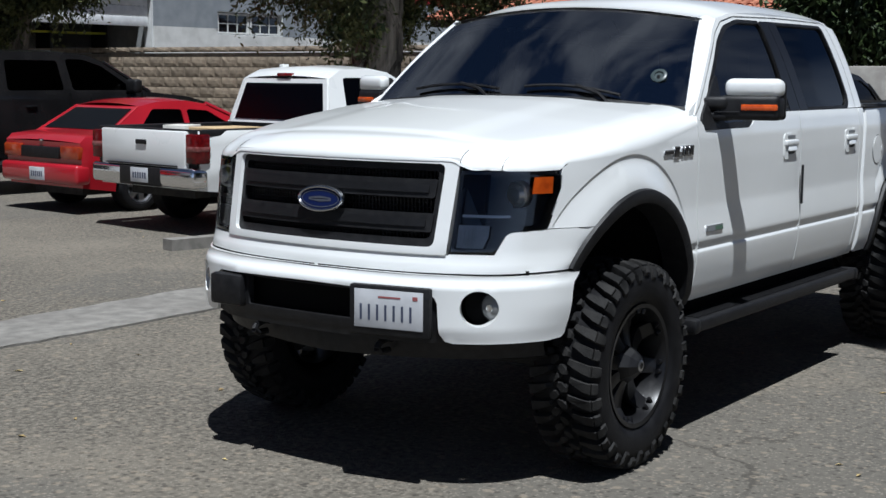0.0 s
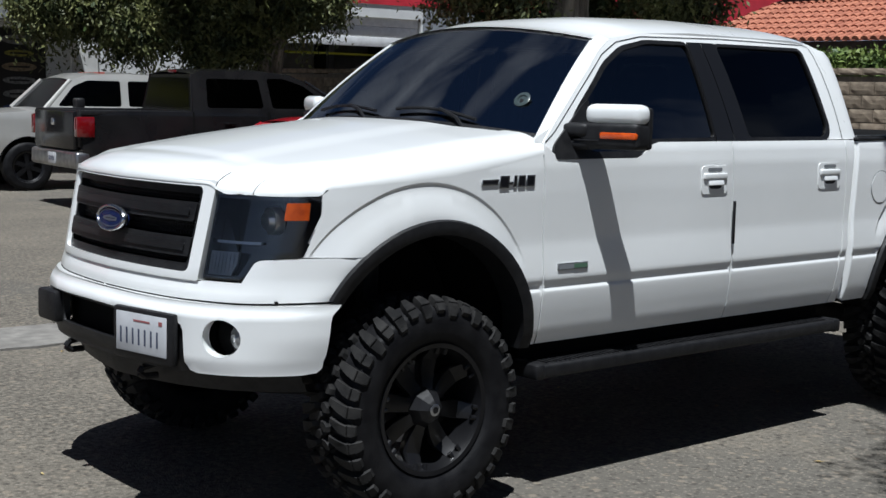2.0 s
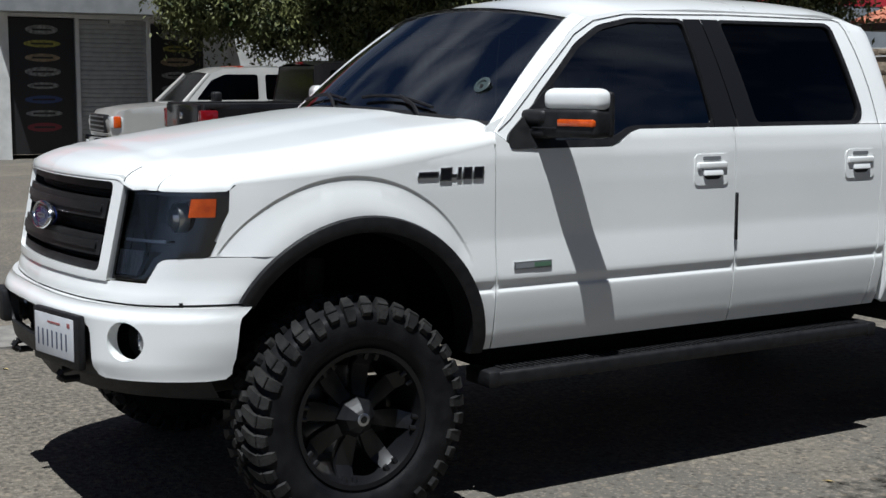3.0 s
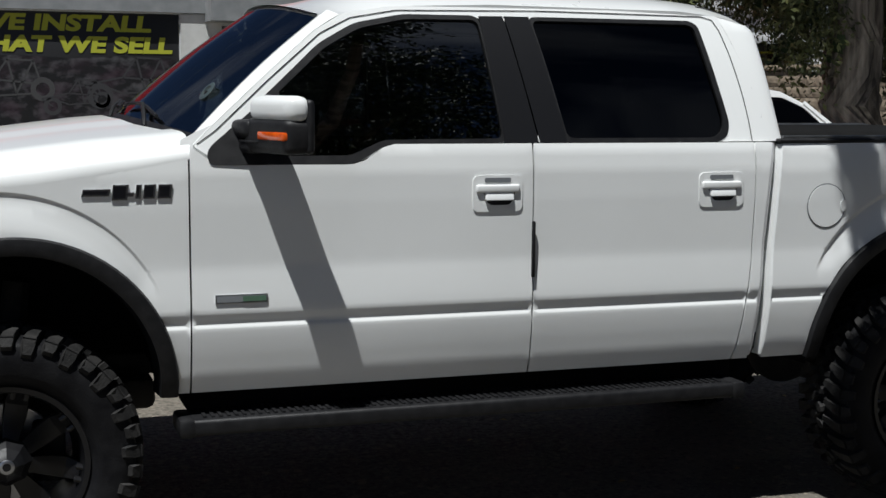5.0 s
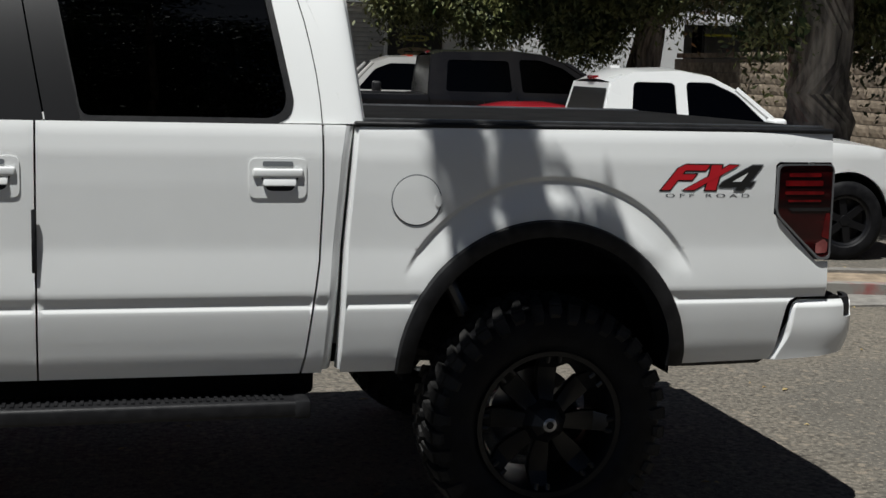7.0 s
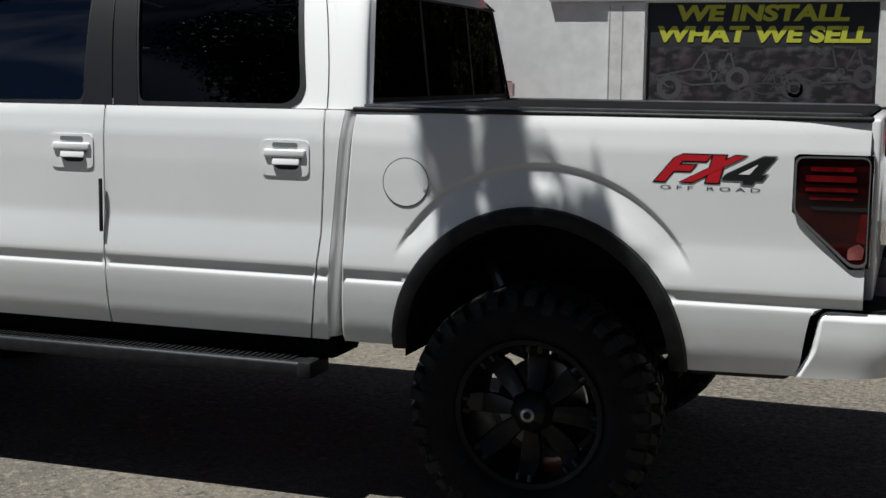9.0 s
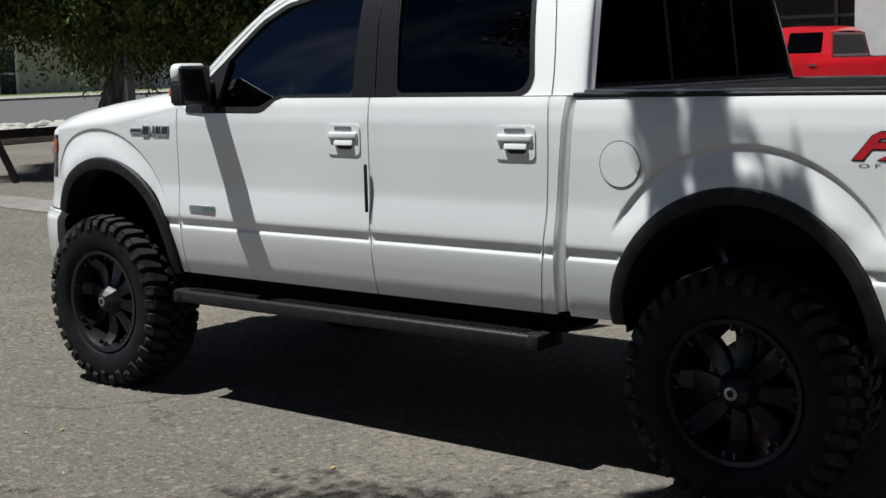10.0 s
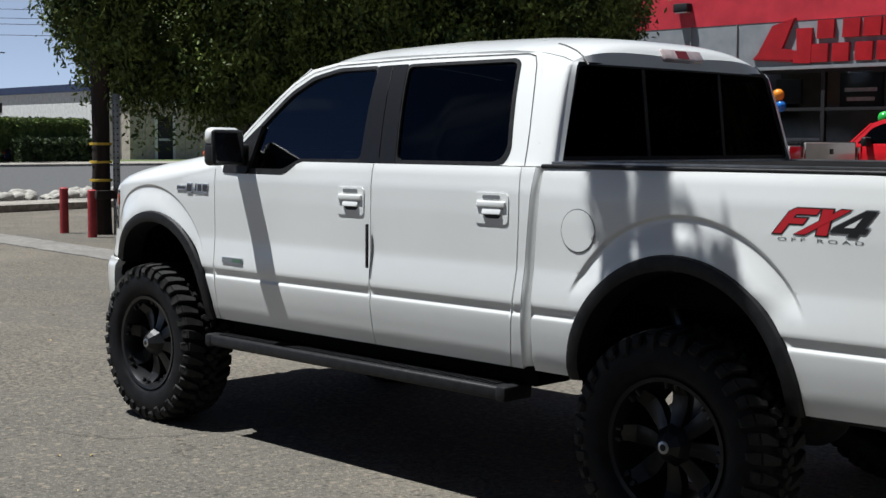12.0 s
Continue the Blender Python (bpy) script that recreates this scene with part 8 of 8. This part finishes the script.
boxed("boot_badge", (0.06, 0.085, -0.04, 0.04, 0.86, 0.89), CHROME, red_sedan, bevel=0.008)

CREW_PICKUP = dict(L=5.70, W=2.02, sill=0.52, r=0.43, wheels=(1.22, 4.72), belt=[(0.08, 1.38), (1.68, 1.38), (1.74, 1.40), (4.20, 1.42), (5.0, 1.34), (5.45, 1.24), (5.62, 1.05)],
             cz=1.38, cab=[(1.72, 1.36), (1.78, 1.92), (1.92, 1.965), (2.9, 1.985), (3.35, 1.94), (3.60, 1.84), (4.32, 1.40)], roof=(1, 5), deck=(1, 3),
             windows=[[(1.96, 1.44), (2.86, 1.44), (2.82, 1.86), (1.99, 1.86)], [(3.0, 1.44), (4.05, 1.44), (3.56, 1.78), (3.25, 1.88), (2.96, 1.88)]],
             open_bed=(0.10, 1.68, 1.38), bumper=(0.58, 0.82), bumper_mat=CHROME, tail=(0.02, 0.27, 0.86, 1.005, 1.02, 1.30), head=(5.2, 5.6, 0.6, 0.95, 0.98, 1.2), grille=(0.55, 0.85, 1.15), mirror=(3.95, 1.40), mirror_mat=BLACK_PLASTIC, handles=((2.2, 1.20), (3.15, 1.20)), gaps=((1.72, 0.6, 1.38), (2.92, 0.6, 1.4), (4.15, 0.6, 1.4)))
dark_crew = vehicle("pickup_truck", "charcoal crew-cab pickup with chrome bumper", (4.62, 13.15, 0), -5.5, dict(CREW_PICKUP, bumper_mat=DULL_CHROME), CHARCOAL, RIM_BLACK)
boxed("tailgate_skin", (0.02, 0.10, -0.84, 0.84, 0.84, 1.37), CHARCOAL, dark_crew, bevel=0.02)
boxed("gate_badge", (0.005, 0.03, -0.05, 0.05, 1.16, 1.26), CHROME, dark_crew, bevel=0.01)
boxed("brake_lamp", (1.79, 1.84, -0.12, 0.12, 1.94, 1.98), RED_LENS, dark_crew, bevel=0.008)

FULL_PICKUP = dict(L=5.75, W=2.0, sill=0.48, r=0.40, wheels=(1.30, 4.75), belt=[(0.08, 1.28), (1.95, 1.28), (2.0, 1.32), (4.15, 1.34), (5.2, 1.26), (5.52, 1.20), (5.68, 1.02)],
              cz=1.30, cab=[(1.98, 1.28), (2.06, 1.80), (2.22, 1.90), (3.0, 1.93), (3.72, 1.90), (3.98, 1.81), (4.46, 1.32)], roof=(1, 5), deck=(1, 3),
              windows=[[(2.22, 1.38), (3.02, 1.38), (3.00, 1.81), (2.24, 1.81)], [(3.15, 1.38), (4.24, 1.38), (3.95, 1.71), (3.70, 1.81), (3.13, 1.81)]],
              open_bed=(0.10, 1.95, 1.28), bumper=(0.52, 0.78), bumper_mat=CHROME, tail=(0.02, 0.14, 0.84, 0.995, 0.95, 1.24), head=(5.35, 5.66, 0.62, 0.93, 0.92, 1.12), grille=(0.58, 0.84, 1.14), mirror=(3.95, 1.32), mirror_mat=BLACK_PLASTIC, gaps=((2.92, 0.6, 1.32), (4.1, 0.6, 1.32)))
silver_pickup = vehicle("pickup_truck", "beige-silver pickup with chrome bumper and roof marker lamps", (10.3, 16.5, 0), 174.0, FULL_PICKUP, SILVER, RIM_BLACK)
for k in range(5):
    boxed("roof_marker", (3.30, 3.40, -0.5 + 0.25 * k - 0.04, -0.5 + 0.25 * k + 0.04, 1.92, 1.955), AMBER_RED, silver_pickup, bevel=0.01)
for s in SIDES:
    boxed("corner_marker", (5.50, 5.62, s * 0.86, s * 0.955, 0.93, 1.12), AMBER, silver_pickup, bevel=0.02)
    boxed("fog_lamp", (5.70, 5.76, s * 0.55, s * 0.75, 0.58, 0.70), CLEAR_LENS, silver_pickup, bevel=0.02)


def lifted(S, dz, r):
    """The same truck on taller springs and tyres."""
    up = lambda ps: [(x, z + dz) for x, z in ps]
    T = dict(S, sill=S["sill"] + dz, cz=S["cz"] + dz, r=r, belt=up(S["belt"]), cab=up(S["cab"]), windows=[up(w) for w in S["windows"]], bumper=tuple(z + dz for z in S["bumper"]))
    T["open_bed"] = S["open_bed"][:2] + (S["open_bed"][2] + dz,)
    for k in ("tail", "head"):
        T[k] = S[k][:4] + (S[k][4] + dz, S[k][5] + dz)
    T["grille"] = (S["grille"][0], S["grille"][1] + dz, S["grille"][2] + dz)
    T["mirror"] = (S["mirror"][0], S["mirror"][1] + dz)
    T["gaps"] = tuple((x, z0 + dz, z1 + dz) for x, z0, z1 in S.get("gaps", ()))
    T["handles"] = tuple((x, z + dz) for x, z in S.get("handles", ((2.3, 1.12), (3.1, 1.12))))
    T["handle_mat"] = CHROME
    return T


red_pickup = vehicle("pickup_truck", "bright red lifted crew-cab pickup parked along the shop wall", (-3.55, 22.4, 0), 178.0, lifted(FULL_PICKUP, 0.24, 0.47), RED_TRUCK)
boxed("tailgate_skin", (0.02, 0.10, -0.84, 0.84, 1.04, 1.51), RED_TRUCK, red_pickup, bevel=0.02)
boxed("gate_handle", (0.005, 0.03, -0.1, 0.1, 1.36, 1.42), BLACK_PLASTIC, red_pickup, bevel=0.01)
wp = vehicle("pickup_truck", "lifted white pickup with a grey tailgate parked before the shop", (-6.0, 17.35, 0), 178.0, lifted(CREW_PICKUP, 0.26, 0.50), PAINT)
boxed("tailgate_skin", (0.02, 0.10, -0.84, 0.84, 1.10, 1.635), SILVER, wp, "silver grey tailgate", 0.02)
boxed("gate_badge", (0.005, 0.03, -0.06, 0.06, 1.42, 1.52), BLACK_PLASTIC, wp, bevel=0.01)
vehicle("pickup_truck", "dark pickup beside the block wall", (8.8, 3.0, 0), -4.0, dict(COMPACT_PICKUP), CHARCOAL, RIM_BLACK)

# ---- the street side ----
RED_POST = varied(material("red_post_paint", (0.30, 0.02, 0.025), 0.6), (0.24, 0.016, 0.02), (0.34, 0.028, 0.03), 9)
POLE_WOOD = varied(material("creosote_pole", (0.022, 0.015, 0.011), 0.95), (0.012, 0.008, 0.006), (0.038, 0.025, 0.018), 6, 6, bump=0.6, bump_scale=30, stretch=(1, 1, 0.15))
POLE_TAN = varied(material("weathered_pole", (0.17, 0.105, 0.07), 0.95), (0.12, 0.07, 0.045), (0.22, 0.14, 0.095), 6, 6, bump=0.6, bump_scale=30, stretch=(1, 1, 0.15))
YELLOW = material("yellow_band", (0.55, 0.36, 0.03), 0.6)
GALV = varied(material("galvanised", (0.38, 0.39, 0.39), 0.5, 0.5), (0.32, 0.33, 0.33), (0.44, 0.45, 0.45), 12)
SACK = varied(material("pale_sacking", (0.5, 0.48, 0.43), 0.9), (0.27, 0.255, 0.225), (0.46, 0.44, 0.40), 6, 5, bump=0.6, bump_scale=30)
for k, (x, y) in enumerate(((-14.55, 6.50), (-13.35, 6.35))):
    b = thing("bollard", "red painted steel bollard beside the pole", "bollard", (x, y, 0), group="red bollards")
    bm = bmesh.new()
    revolve(bm, [(0.0, 0.80), (0.05, 0.795), (0.075, 0.775), (0.078, 0.0)], 20, "Z")
    part("post", bm, RED_POST, b)
pole = thing("utility_pole", "dark wooden utility pole with yellow bands", "utility pole", (-13.9, 6.85, 0))
bm = bmesh.new()
limb(bm, [(0, 0, -0.1), (0.01, 0, 3), (0.0, 0.02, 6), (0, 0, 10)], 0.185, 0.14, 16)
part("pole_shaft", bm, POLE_WOOD, pole)
for z in (0.93, 1.24, 1.55):
    bm = bmesh.new()
    revolve(bm, [(0.188, z - 0.022), (0.190, z - 0.02), (0.190, z + 0.02), (0.188, z + 0.022)], 18, "Z")
    part("yellow_band", bm, YELLOW, pole)
bm = bmesh.new()
box(bm, -1.2, 1.2, -0.06, 0.06, 9.2, 9.32)
part("cross_arm", bm, POLE_WOOD, pole)
sp = thing("sign_post", "perforated galvanised steel post", "post", (-13.68, 7.02, 0))
boxed("post", (-0.045, 0.045, -0.045, 0.045, 0, 2.4), GALV, sp, bevel=0.004)
bm = bmesh.new()
for k in range(21):
    box(bm, 0.044, 0.047, -0.012, 0.012, 0.2 + k * 0.1, 0.224 + k * 0.1)
    box(bm, -0.012, 0.012, -0.047, -0.044, 0.2 + k * 0.1, 0.224 + k * 0.1)
part("punched_holes", bm, DARK, sp, smooth=0)["kind"] = "stuff"
p2 = thing("utility_pole", "weathered brown pole with an orange sign on its side", "utility pole", (-31.0, 11.45, 0))
bm = bmesh.new()
limb(bm, [(0, 0, -0.1), (-0.05, 0.02, 4), (-0.15, 0.05, 12)], 0.16, 0.13, 14)
part("pole_shaft", bm, POLE_TAN, p2)
boxed("side_sign", (-0.02, 0.02, -0.28, -0.13, 2.3, 4.0), material("orange_sign", (0.5, 0.09, 0.03), 0.6), p2, "orange sign board seen edge-on", 0.01)
gp = thing("post", "grey steel post under the street tree", "post", (-13.8, 10.0, 0))
boxed("post", (-0.09, 0.09, -0.09, 0.09, 0, 3.2), GALV, gp, bevel=0.01)
barrier = thing("barrier", "leaning dark timber barrier by the drive", "barrier", (-12.2, 6.55, 0))
for a, b in (((0, 0.0, 0.0), (-0.25, -0.25, 0.85)), ((-0.5, 1.6, 0.0), (-0.7, 1.5, 0.85))):
    bm = bmesh.new()
    rod(bm, a, b, 0.06, seg=4)
    part("barrier_leg", bm, POLE_WOOD, barrier)
bm = bmesh.new()
box(bm, -0.55, -0.48, -0.5, 1.9, 0.66, 0.80, 0.01)
part("barrier_rail", bm, POLE_WOOD, barrier)
# traffic island heaped with pale sacks
band("kerb", "raised asphalt island with a concrete kerb", "kerb", [(-22.2, 5.6), (-22.6, 7.2), (-23.4, 11.0), (-24.0, 15.5), (-25.0, 19)], -1.6, -0.05, 0.16, CONCRETE)
rng = random.Random(4)
for k in range(110):
    u = k / 109
    x = -22.7 - 2.2 * u + rng.uniform(-1.1, 0.15)
    y = 5.9 + 11.5 * u + rng.uniform(-0.15, 0.15)
    s_ = thing("sack", "pale dusty sandbag slumped on the island", "sandbag", (x, y, 0.158), rng.uniform(0, 360), group="sandbags on the island")
    bm = bmesh.new()
    bmesh.ops.create_icosphere(bm, subdivisions=2, radius=1)
    a, b, c = rng.uniform(0.17, 0.34), rng.uniform(0.12, 0.22), rng.uniform(0.06, 0.19)
    ph = rng.uniform(0, 9)
    for v in bm.verts:
        n = noise.noise(v.co * 1.7 + Vector((ph, ph, 0)))
        v.co = Vector((v.co.x * a * (1 + 0.3 * n), v.co.y * b * (1 + 0.3 * n), max(-0.35, v.co.z) * c * (1 + 0.25 * n) + 0.35 * c))
    part("sack_body", bm, SACK, s_, smooth=60)
# road, far pavement
structure("road", "smooth grey street surface", "road", [(-66.5, -25.6, -160, 200, -0.05, 0.010)], varied(material("street_asphalt", (0.10, 0.10, 0.10), 0.9, spec=0.1), (0.085, 0.085, 0.086), (0.115, 0.114, 0.114), 5, 6, bump=0.3, bump_scale=150))
structure("pavement", "pale concrete pavement across the street", "pavement", [(-74, -66.5, -160, 200, -0.05, 0.15)], CONCRETE)
LAWN = varied(material("lawn", (0.08, 0.12, 0.03), 0.95), (0.05, 0.08, 0.02), (0.13, 0.17, 0.05), 3, 6, bump=0.5)
structure("lawn", "dry green grass strip", "lawn", [(-84, -74, 46, 120, -0.05, 0.10)], LAWN)


def hedge(x0, x1, y0, y1, h, seed, label, n=14000, z0=0.1, lm=LEAF, size=0.12):
    r = np.random.default_rng(seed)
    t = thing("hedge", label, "hedge", (0, 0, 0))
    pts = np.stack([r.uniform(x0, x1, n), r.uniform(y0, y1, n), z0 + (h - z0) * r.uniform(0, 1, n) ** 0.7], 1)
    face = r.integers(0, 3, n)
    pts[face == 0, 0] = x1 + r.normal(size=(face == 0).sum()) * 0.08
    pts[face == 1, 2] = h + r.normal(size=(face == 1).sum()) * 0.06
    leaf_mesh("foliage", pts, size, lm, t, r, 0.0, 1.6)
    boxed("hedge_core", (x0 + 0.15, x1 - 0.15, y0 + 0.1, y1 - 0.1, 0.0, h - 0.12), lm, t)
    return t


hedge(-78.5, -76.0, 34.6, 42.5, 2.85, 1, "long clipped green hedge across the street", 30000, lm=HEDGE_LEAF, size=0.12)
hedge(-75.8, -74.2, 36.5, 42.8, 1.5, 2, "low dark shrubs before the hedge", 9000, lm=LEAF_DARK, size=0.16)
hedge(14.6, 15.8, 4.6, 9.0, 2.40, 3, "bright green hedge behind the block wall", 12000, 1.0, HEDGE_LEAF, 0.06)
BLUE_FASCIA = varied(material("blue_fascia", (0.014, 0.028, 0.075), 0.6), (0.011, 0.022, 0.065), (0.018, 0.034, 0.09), 3)
wb = thing("warehouse", "long white warehouse with a dark blue fascia", "building", (-103.6, 50.6, 0), -2.9)
boxed("wall", (-150, 16, 0, 14, 0, 5.4), WALL_WHITE, wb)
boxed("fascia", (-150.2, 16.2, -0.25, 14.2, 5.4, 6.0), BLUE_FASCIA, wb)
# near-black box on the wall stands for the shaded bay
boxed("bay_opening_shade", (-28.3, -20.3, -0.06, 0.1, 0.4, 4.5), DARK, wb)
boxed("window", (-5.2, -1.2, -0.06, 0.1, 3.9, 4.75), DARK, wb)
boxed("roof_unit", (-30, -24, 4, 8, 6.0, 6.8), WALL_GREY, wb)
SHED_BEIGE = varied(material("beige_panel", (0.40, 0.36, 0.30), 0.8), (0.34, 0.305, 0.25), (0.45, 0.405, 0.335), 3)
sh2 = thing("shed", "pale beige panelled shed with a glazed door", "building", (-84, 56.0, 0))
boxed("wall", (-1.2, 0, -5.4, 12.0, 0, 4.3), SHED_BEIGE, sh2)
boxed("roof_edge", (-1.4, 0.35, -5.6, 12.2, 4.3, 4.95), WALL_WHITE, sh2, bevel=0.03)
for k in range(12):
    boxed("panel_rib", (0.0, 0.05, -5.2 + k * 1.2, -5.12 + k * 1.2, 0, 4.29), SHED_BEIGE, sh2)
dr = boxed("door", (0.01, 0.08, -3.0, -1.6, 0.1, 3.4), METAL_DARK, sh2, "dark glazed door in a pale frame")
for y in (-3.22, -1.6):
    boxed("door_jamb", (0.0, 0.12, y, y + 0.22, 0.1, 3.6), WALL_WHITE, sh2)
boxed("door_head", (0.0, 0.12, -3.0, -1.6, 3.4, 3.6), WALL_WHITE, sh2)
boxed("door_rail", (0.08, 0.10, -2.9, -1.7, 1.55, 1.72), GALV, dr)
boxed("annex", (-8, -1, 12.0, 40, 0, 3.0), WALL_WHITE, sh2)
for k, (x, y, tn, pt, lb) in enumerate(((-80.0, 29.8, 20, SILVER, "pale green-silver pickup parked across the street"), (-79.5, 33.0, 12, BLUE_DARK, "dark blue van parked across the street"), (-76.5, 36.0, 100, BLUE_DARK, "dark sedan parked by the hedge"))):
    vehicle("parked_car", lb, (x, y, 0), tn, dict((COMPACT_PICKUP, FULL_PICKUP, SMALL_SEDAN)[k]), pt, category="car")
for (x, y, h, r0) in ((-75.2, 33.3, 13.5, 0.30), (-75.6, 32.0, 13.0, 0.28)):
    pt = thing("palm_tree", "tall palm with a bare grey trunk", "palm tree", (x, y, 0))
    bm = bmesh.new()
    lean = -0.9 if r0 < 0.29 else 0.0
    limb(bm, [(0, 0, -0.1), (lean * 0.2, lean * 0.5, h * 0.4), (lean * 0.4, lean, h * 0.75), (lean * 0.5, lean * 1.2, h)], r0 * 1.3, r0 * 0.8, 12, 0.06, np.random.default_rng(3))
    part("trunk", bm, BARK, pt)
    r = np.random.default_rng(6)
    for k in range(18):
        a = r.uniform(0, 6.28)
        bm = bmesh.new()
        L_ = r.uniform(1.4, 2.0)
        rows = []
        for j in range(7):
            u = j / 6
            c = Vector((lean * 0.5 + math.cos(a) * L_ * u, lean * 1.2 + math.sin(a) * L_ * u, h + 0.7 * u - 1.9 * u * u))
            sd_ = Vector((-math.sin(a), math.cos(a), -0.3)) * 0.28 * math.sin(min(1, u * 1.3 + 0.15) * math.pi * 0.9)
            rows.append([bm.verts.new(c - sd_), bm.verts.new(c + Vector((0, 0, 0.08))), bm.verts.new(c + sd_)])
        for p, q in zip(rows, rows[1:]):
            for i in range(2):
                bm.faces.new((p[i], p[i + 1], q[i + 1], q[i]))
        part("frond", bm, LEAF_DARK, pt)
for k, (x, y, h) in enumerate(((-95, 43.5, 11.0), (-140, 66, 14.0), (-165, 80, 14.0), (-96, 56, 9.0))):
    up = thing("utility_pole", "distant wooden utility pole with cross arm", "utility pole", (x, y, 0), group="distant poles")
    bm = bmesh.new()
    limb(bm, [(0, 0, 0), (0, 0, h * 0.5), (0, 0, h)], 0.2, 0.15, 8)
    part("pole_shaft", bm, POLE_WOOD, up)
    boxed("cross_arm", (-0.08, 0.08, -1.4, 1.4, h - 0.9, h - 0.75), POLE_WOOD, up)
for k, z in enumerate((9.6, 9.0, 8.35, 7.4)):
    bm = bmesh.new()
    prev = None
    for j in range(17):
        y = -40 + j * 8.0
        p = Vector((-0.1 + 0.4 * k * (j - 8) / 8, y - 11.45, z + 1.8 - 0.5 * (1 - ((j - 8) / 8) ** 2)))
        if prev:
            rod(bm, prev, p, 0.022, seg=4)
        prev = p
    part("cable", bm, METAL_DARK, p2)

# the line across the street
for z in (12.4, 13.5, 14.1, 15.0):
    bm = bmesh.new()
    prev = None
    for j in range(13):
        u = -70 + j * 8.75
        p = Vector((-95 + 0.515 * u, 43.5 + 0.857 * u, z - 0.35 * (1 - ((j - 6) / 6) ** 2))) - p2.matrix_world.translation
        if prev:
            rod(bm, prev, p, 0.028, seg=4)
        prev = p
    part("cable", bm, METAL_DARK, p2)

# ---- what closes the place behind the walker, unseen: darkens window reflections, cuts sky fill ----
structure("wall_south", "plain grey stucco building across the drive", "wall", [(-4, 40, -19, -18.7, 0, 6.5)], WALL_DARK)
for k, (x, y, s_) in enumerate(((6.5, -16.5, 11), (12.5, -14.0, 12), (-1.5, -17.0, 13))):
    tree("leafy tree across the drive", (x, y, 0), (x + 0.2, y + 0.2, 2.6), 0.22, [(x - 1, y + 1, 4.5), (x + 1.4, y, 4.6), (x, y - 1, 4.8)],
         [((x, y, 4.6), (2.9, 2.4, 2.2)), ((x + 1.2, y + 0.6, 3.4), (1.8, 1.5, 1.3)), ((x - 1.4, y, 3.6), (1.6, 1.5, 1.2))], 16000, s_, LEAF_DARK, 0.12, 26, 0.3)

# ---- blocks of the tan wall, laid in courses ----
def block_mesh(seed, L, H):
    r = np.random.default_rng(seed)
    n, m = 5, 3
    bm = bmesh.new()
    front = [[bm.verts.new((-0.045 - (r.uniform(0.0, 0.008) if 0 < i < n and 0 < j < m else -0.006), L * (i / n - 0.5), H * (j / m - 0.5))) for j in range(m + 1)] for i in range(n + 1)]
    for i in range(n):
        for j in range(m):
            bm.faces.new((front[i][j], front[i + 1][j], front[i + 1][j + 1], front[i][j + 1]))
    back = {}
    for i in range(n + 1):
        for j in range(m + 1):
            if i in (0, n) or j in (0, m):
                back[i, j] = bm.verts.new((0.03, front[i][j].co.y, front[i][j].co.z))
    ring = [(i, 0) for i in range(n)] + [(n, j) for j in range(m)] + [(i, m) for i in range(n, 0, -1)] + [(0, j) for j in range(m, 0, -1)]
    for a, b in zip(ring, ring[1:] + ring[:1]):
        bm.faces.new((front[a[0]][a[1]], back[a], back[b], front[b[0]][b[1]]))
    bmesh.ops.recalc_face_normals(bm, faces=bm.faces)
    me = bpy.data.meshes.new("block")
    bm.to_mesh(me)
    bm.free()
    me.materials.append(BLOCK)
    return me


def tint_by_piece(m, amount):
    """Each piece takes its own shade."""
    nt = m.node_tree
    b = nt.nodes["Principled BSDF"]
    old = b.inputs["Base Color"].links[0].from_socket
    oi = nt.nodes.new("ShaderNodeObjectInfo")
    mr = nt.nodes.new("ShaderNodeMapRange")
    mr.inputs[3].default_value, mr.inputs[4].default_value = 1 - amount, 1 + amount
    nt.links.new(oi.outputs["Random"], mr.inputs[0])
    mx = nt.nodes.new("ShaderNodeMix")
    mx.data_type, mx.blend_type = "RGBA", "MULTIPLY"
    mx.inputs[0].default_value = 1.0
    nt.links.new(old, mx.inputs[6])
    nt.links.new(mr.outputs[0], mx.inputs[7])
    nt.links.new(mx.outputs[2], b.inputs["Base Color"])


tint_by_piece(BLOCK, 0.22)
BL, BH = 0.41, 0.20
kinds = [block_mesh(20 + k, BL - 0.014, BH - 0.014) for k in range(6)]
for row in range(10):
    z = 0.12 + row * BH
    for k in range(54):
        y = 21.6 - k * BL - (BL / 2 if row % 2 else 0)
        if row < 2 and k > 30:
            continue
        if y < 4.9:
            continue
        ob = new("block", kinds[(row * 7 + k * 3 + (k * k) % 5) % 6])
        ob.parent = wl
        ob.location = (WX + 0.03, y, z)
cap_me = block_mesh(40, BL - 0.01, 0.10)
for k in range(54):
    if 21.6 - k * BL < 4.8:
        continue
    ob = new("cap_block", cap_me)
    ob.parent = wl
    ob.location = (WX + 0.025, 21.6 - k * BL, 2.16)
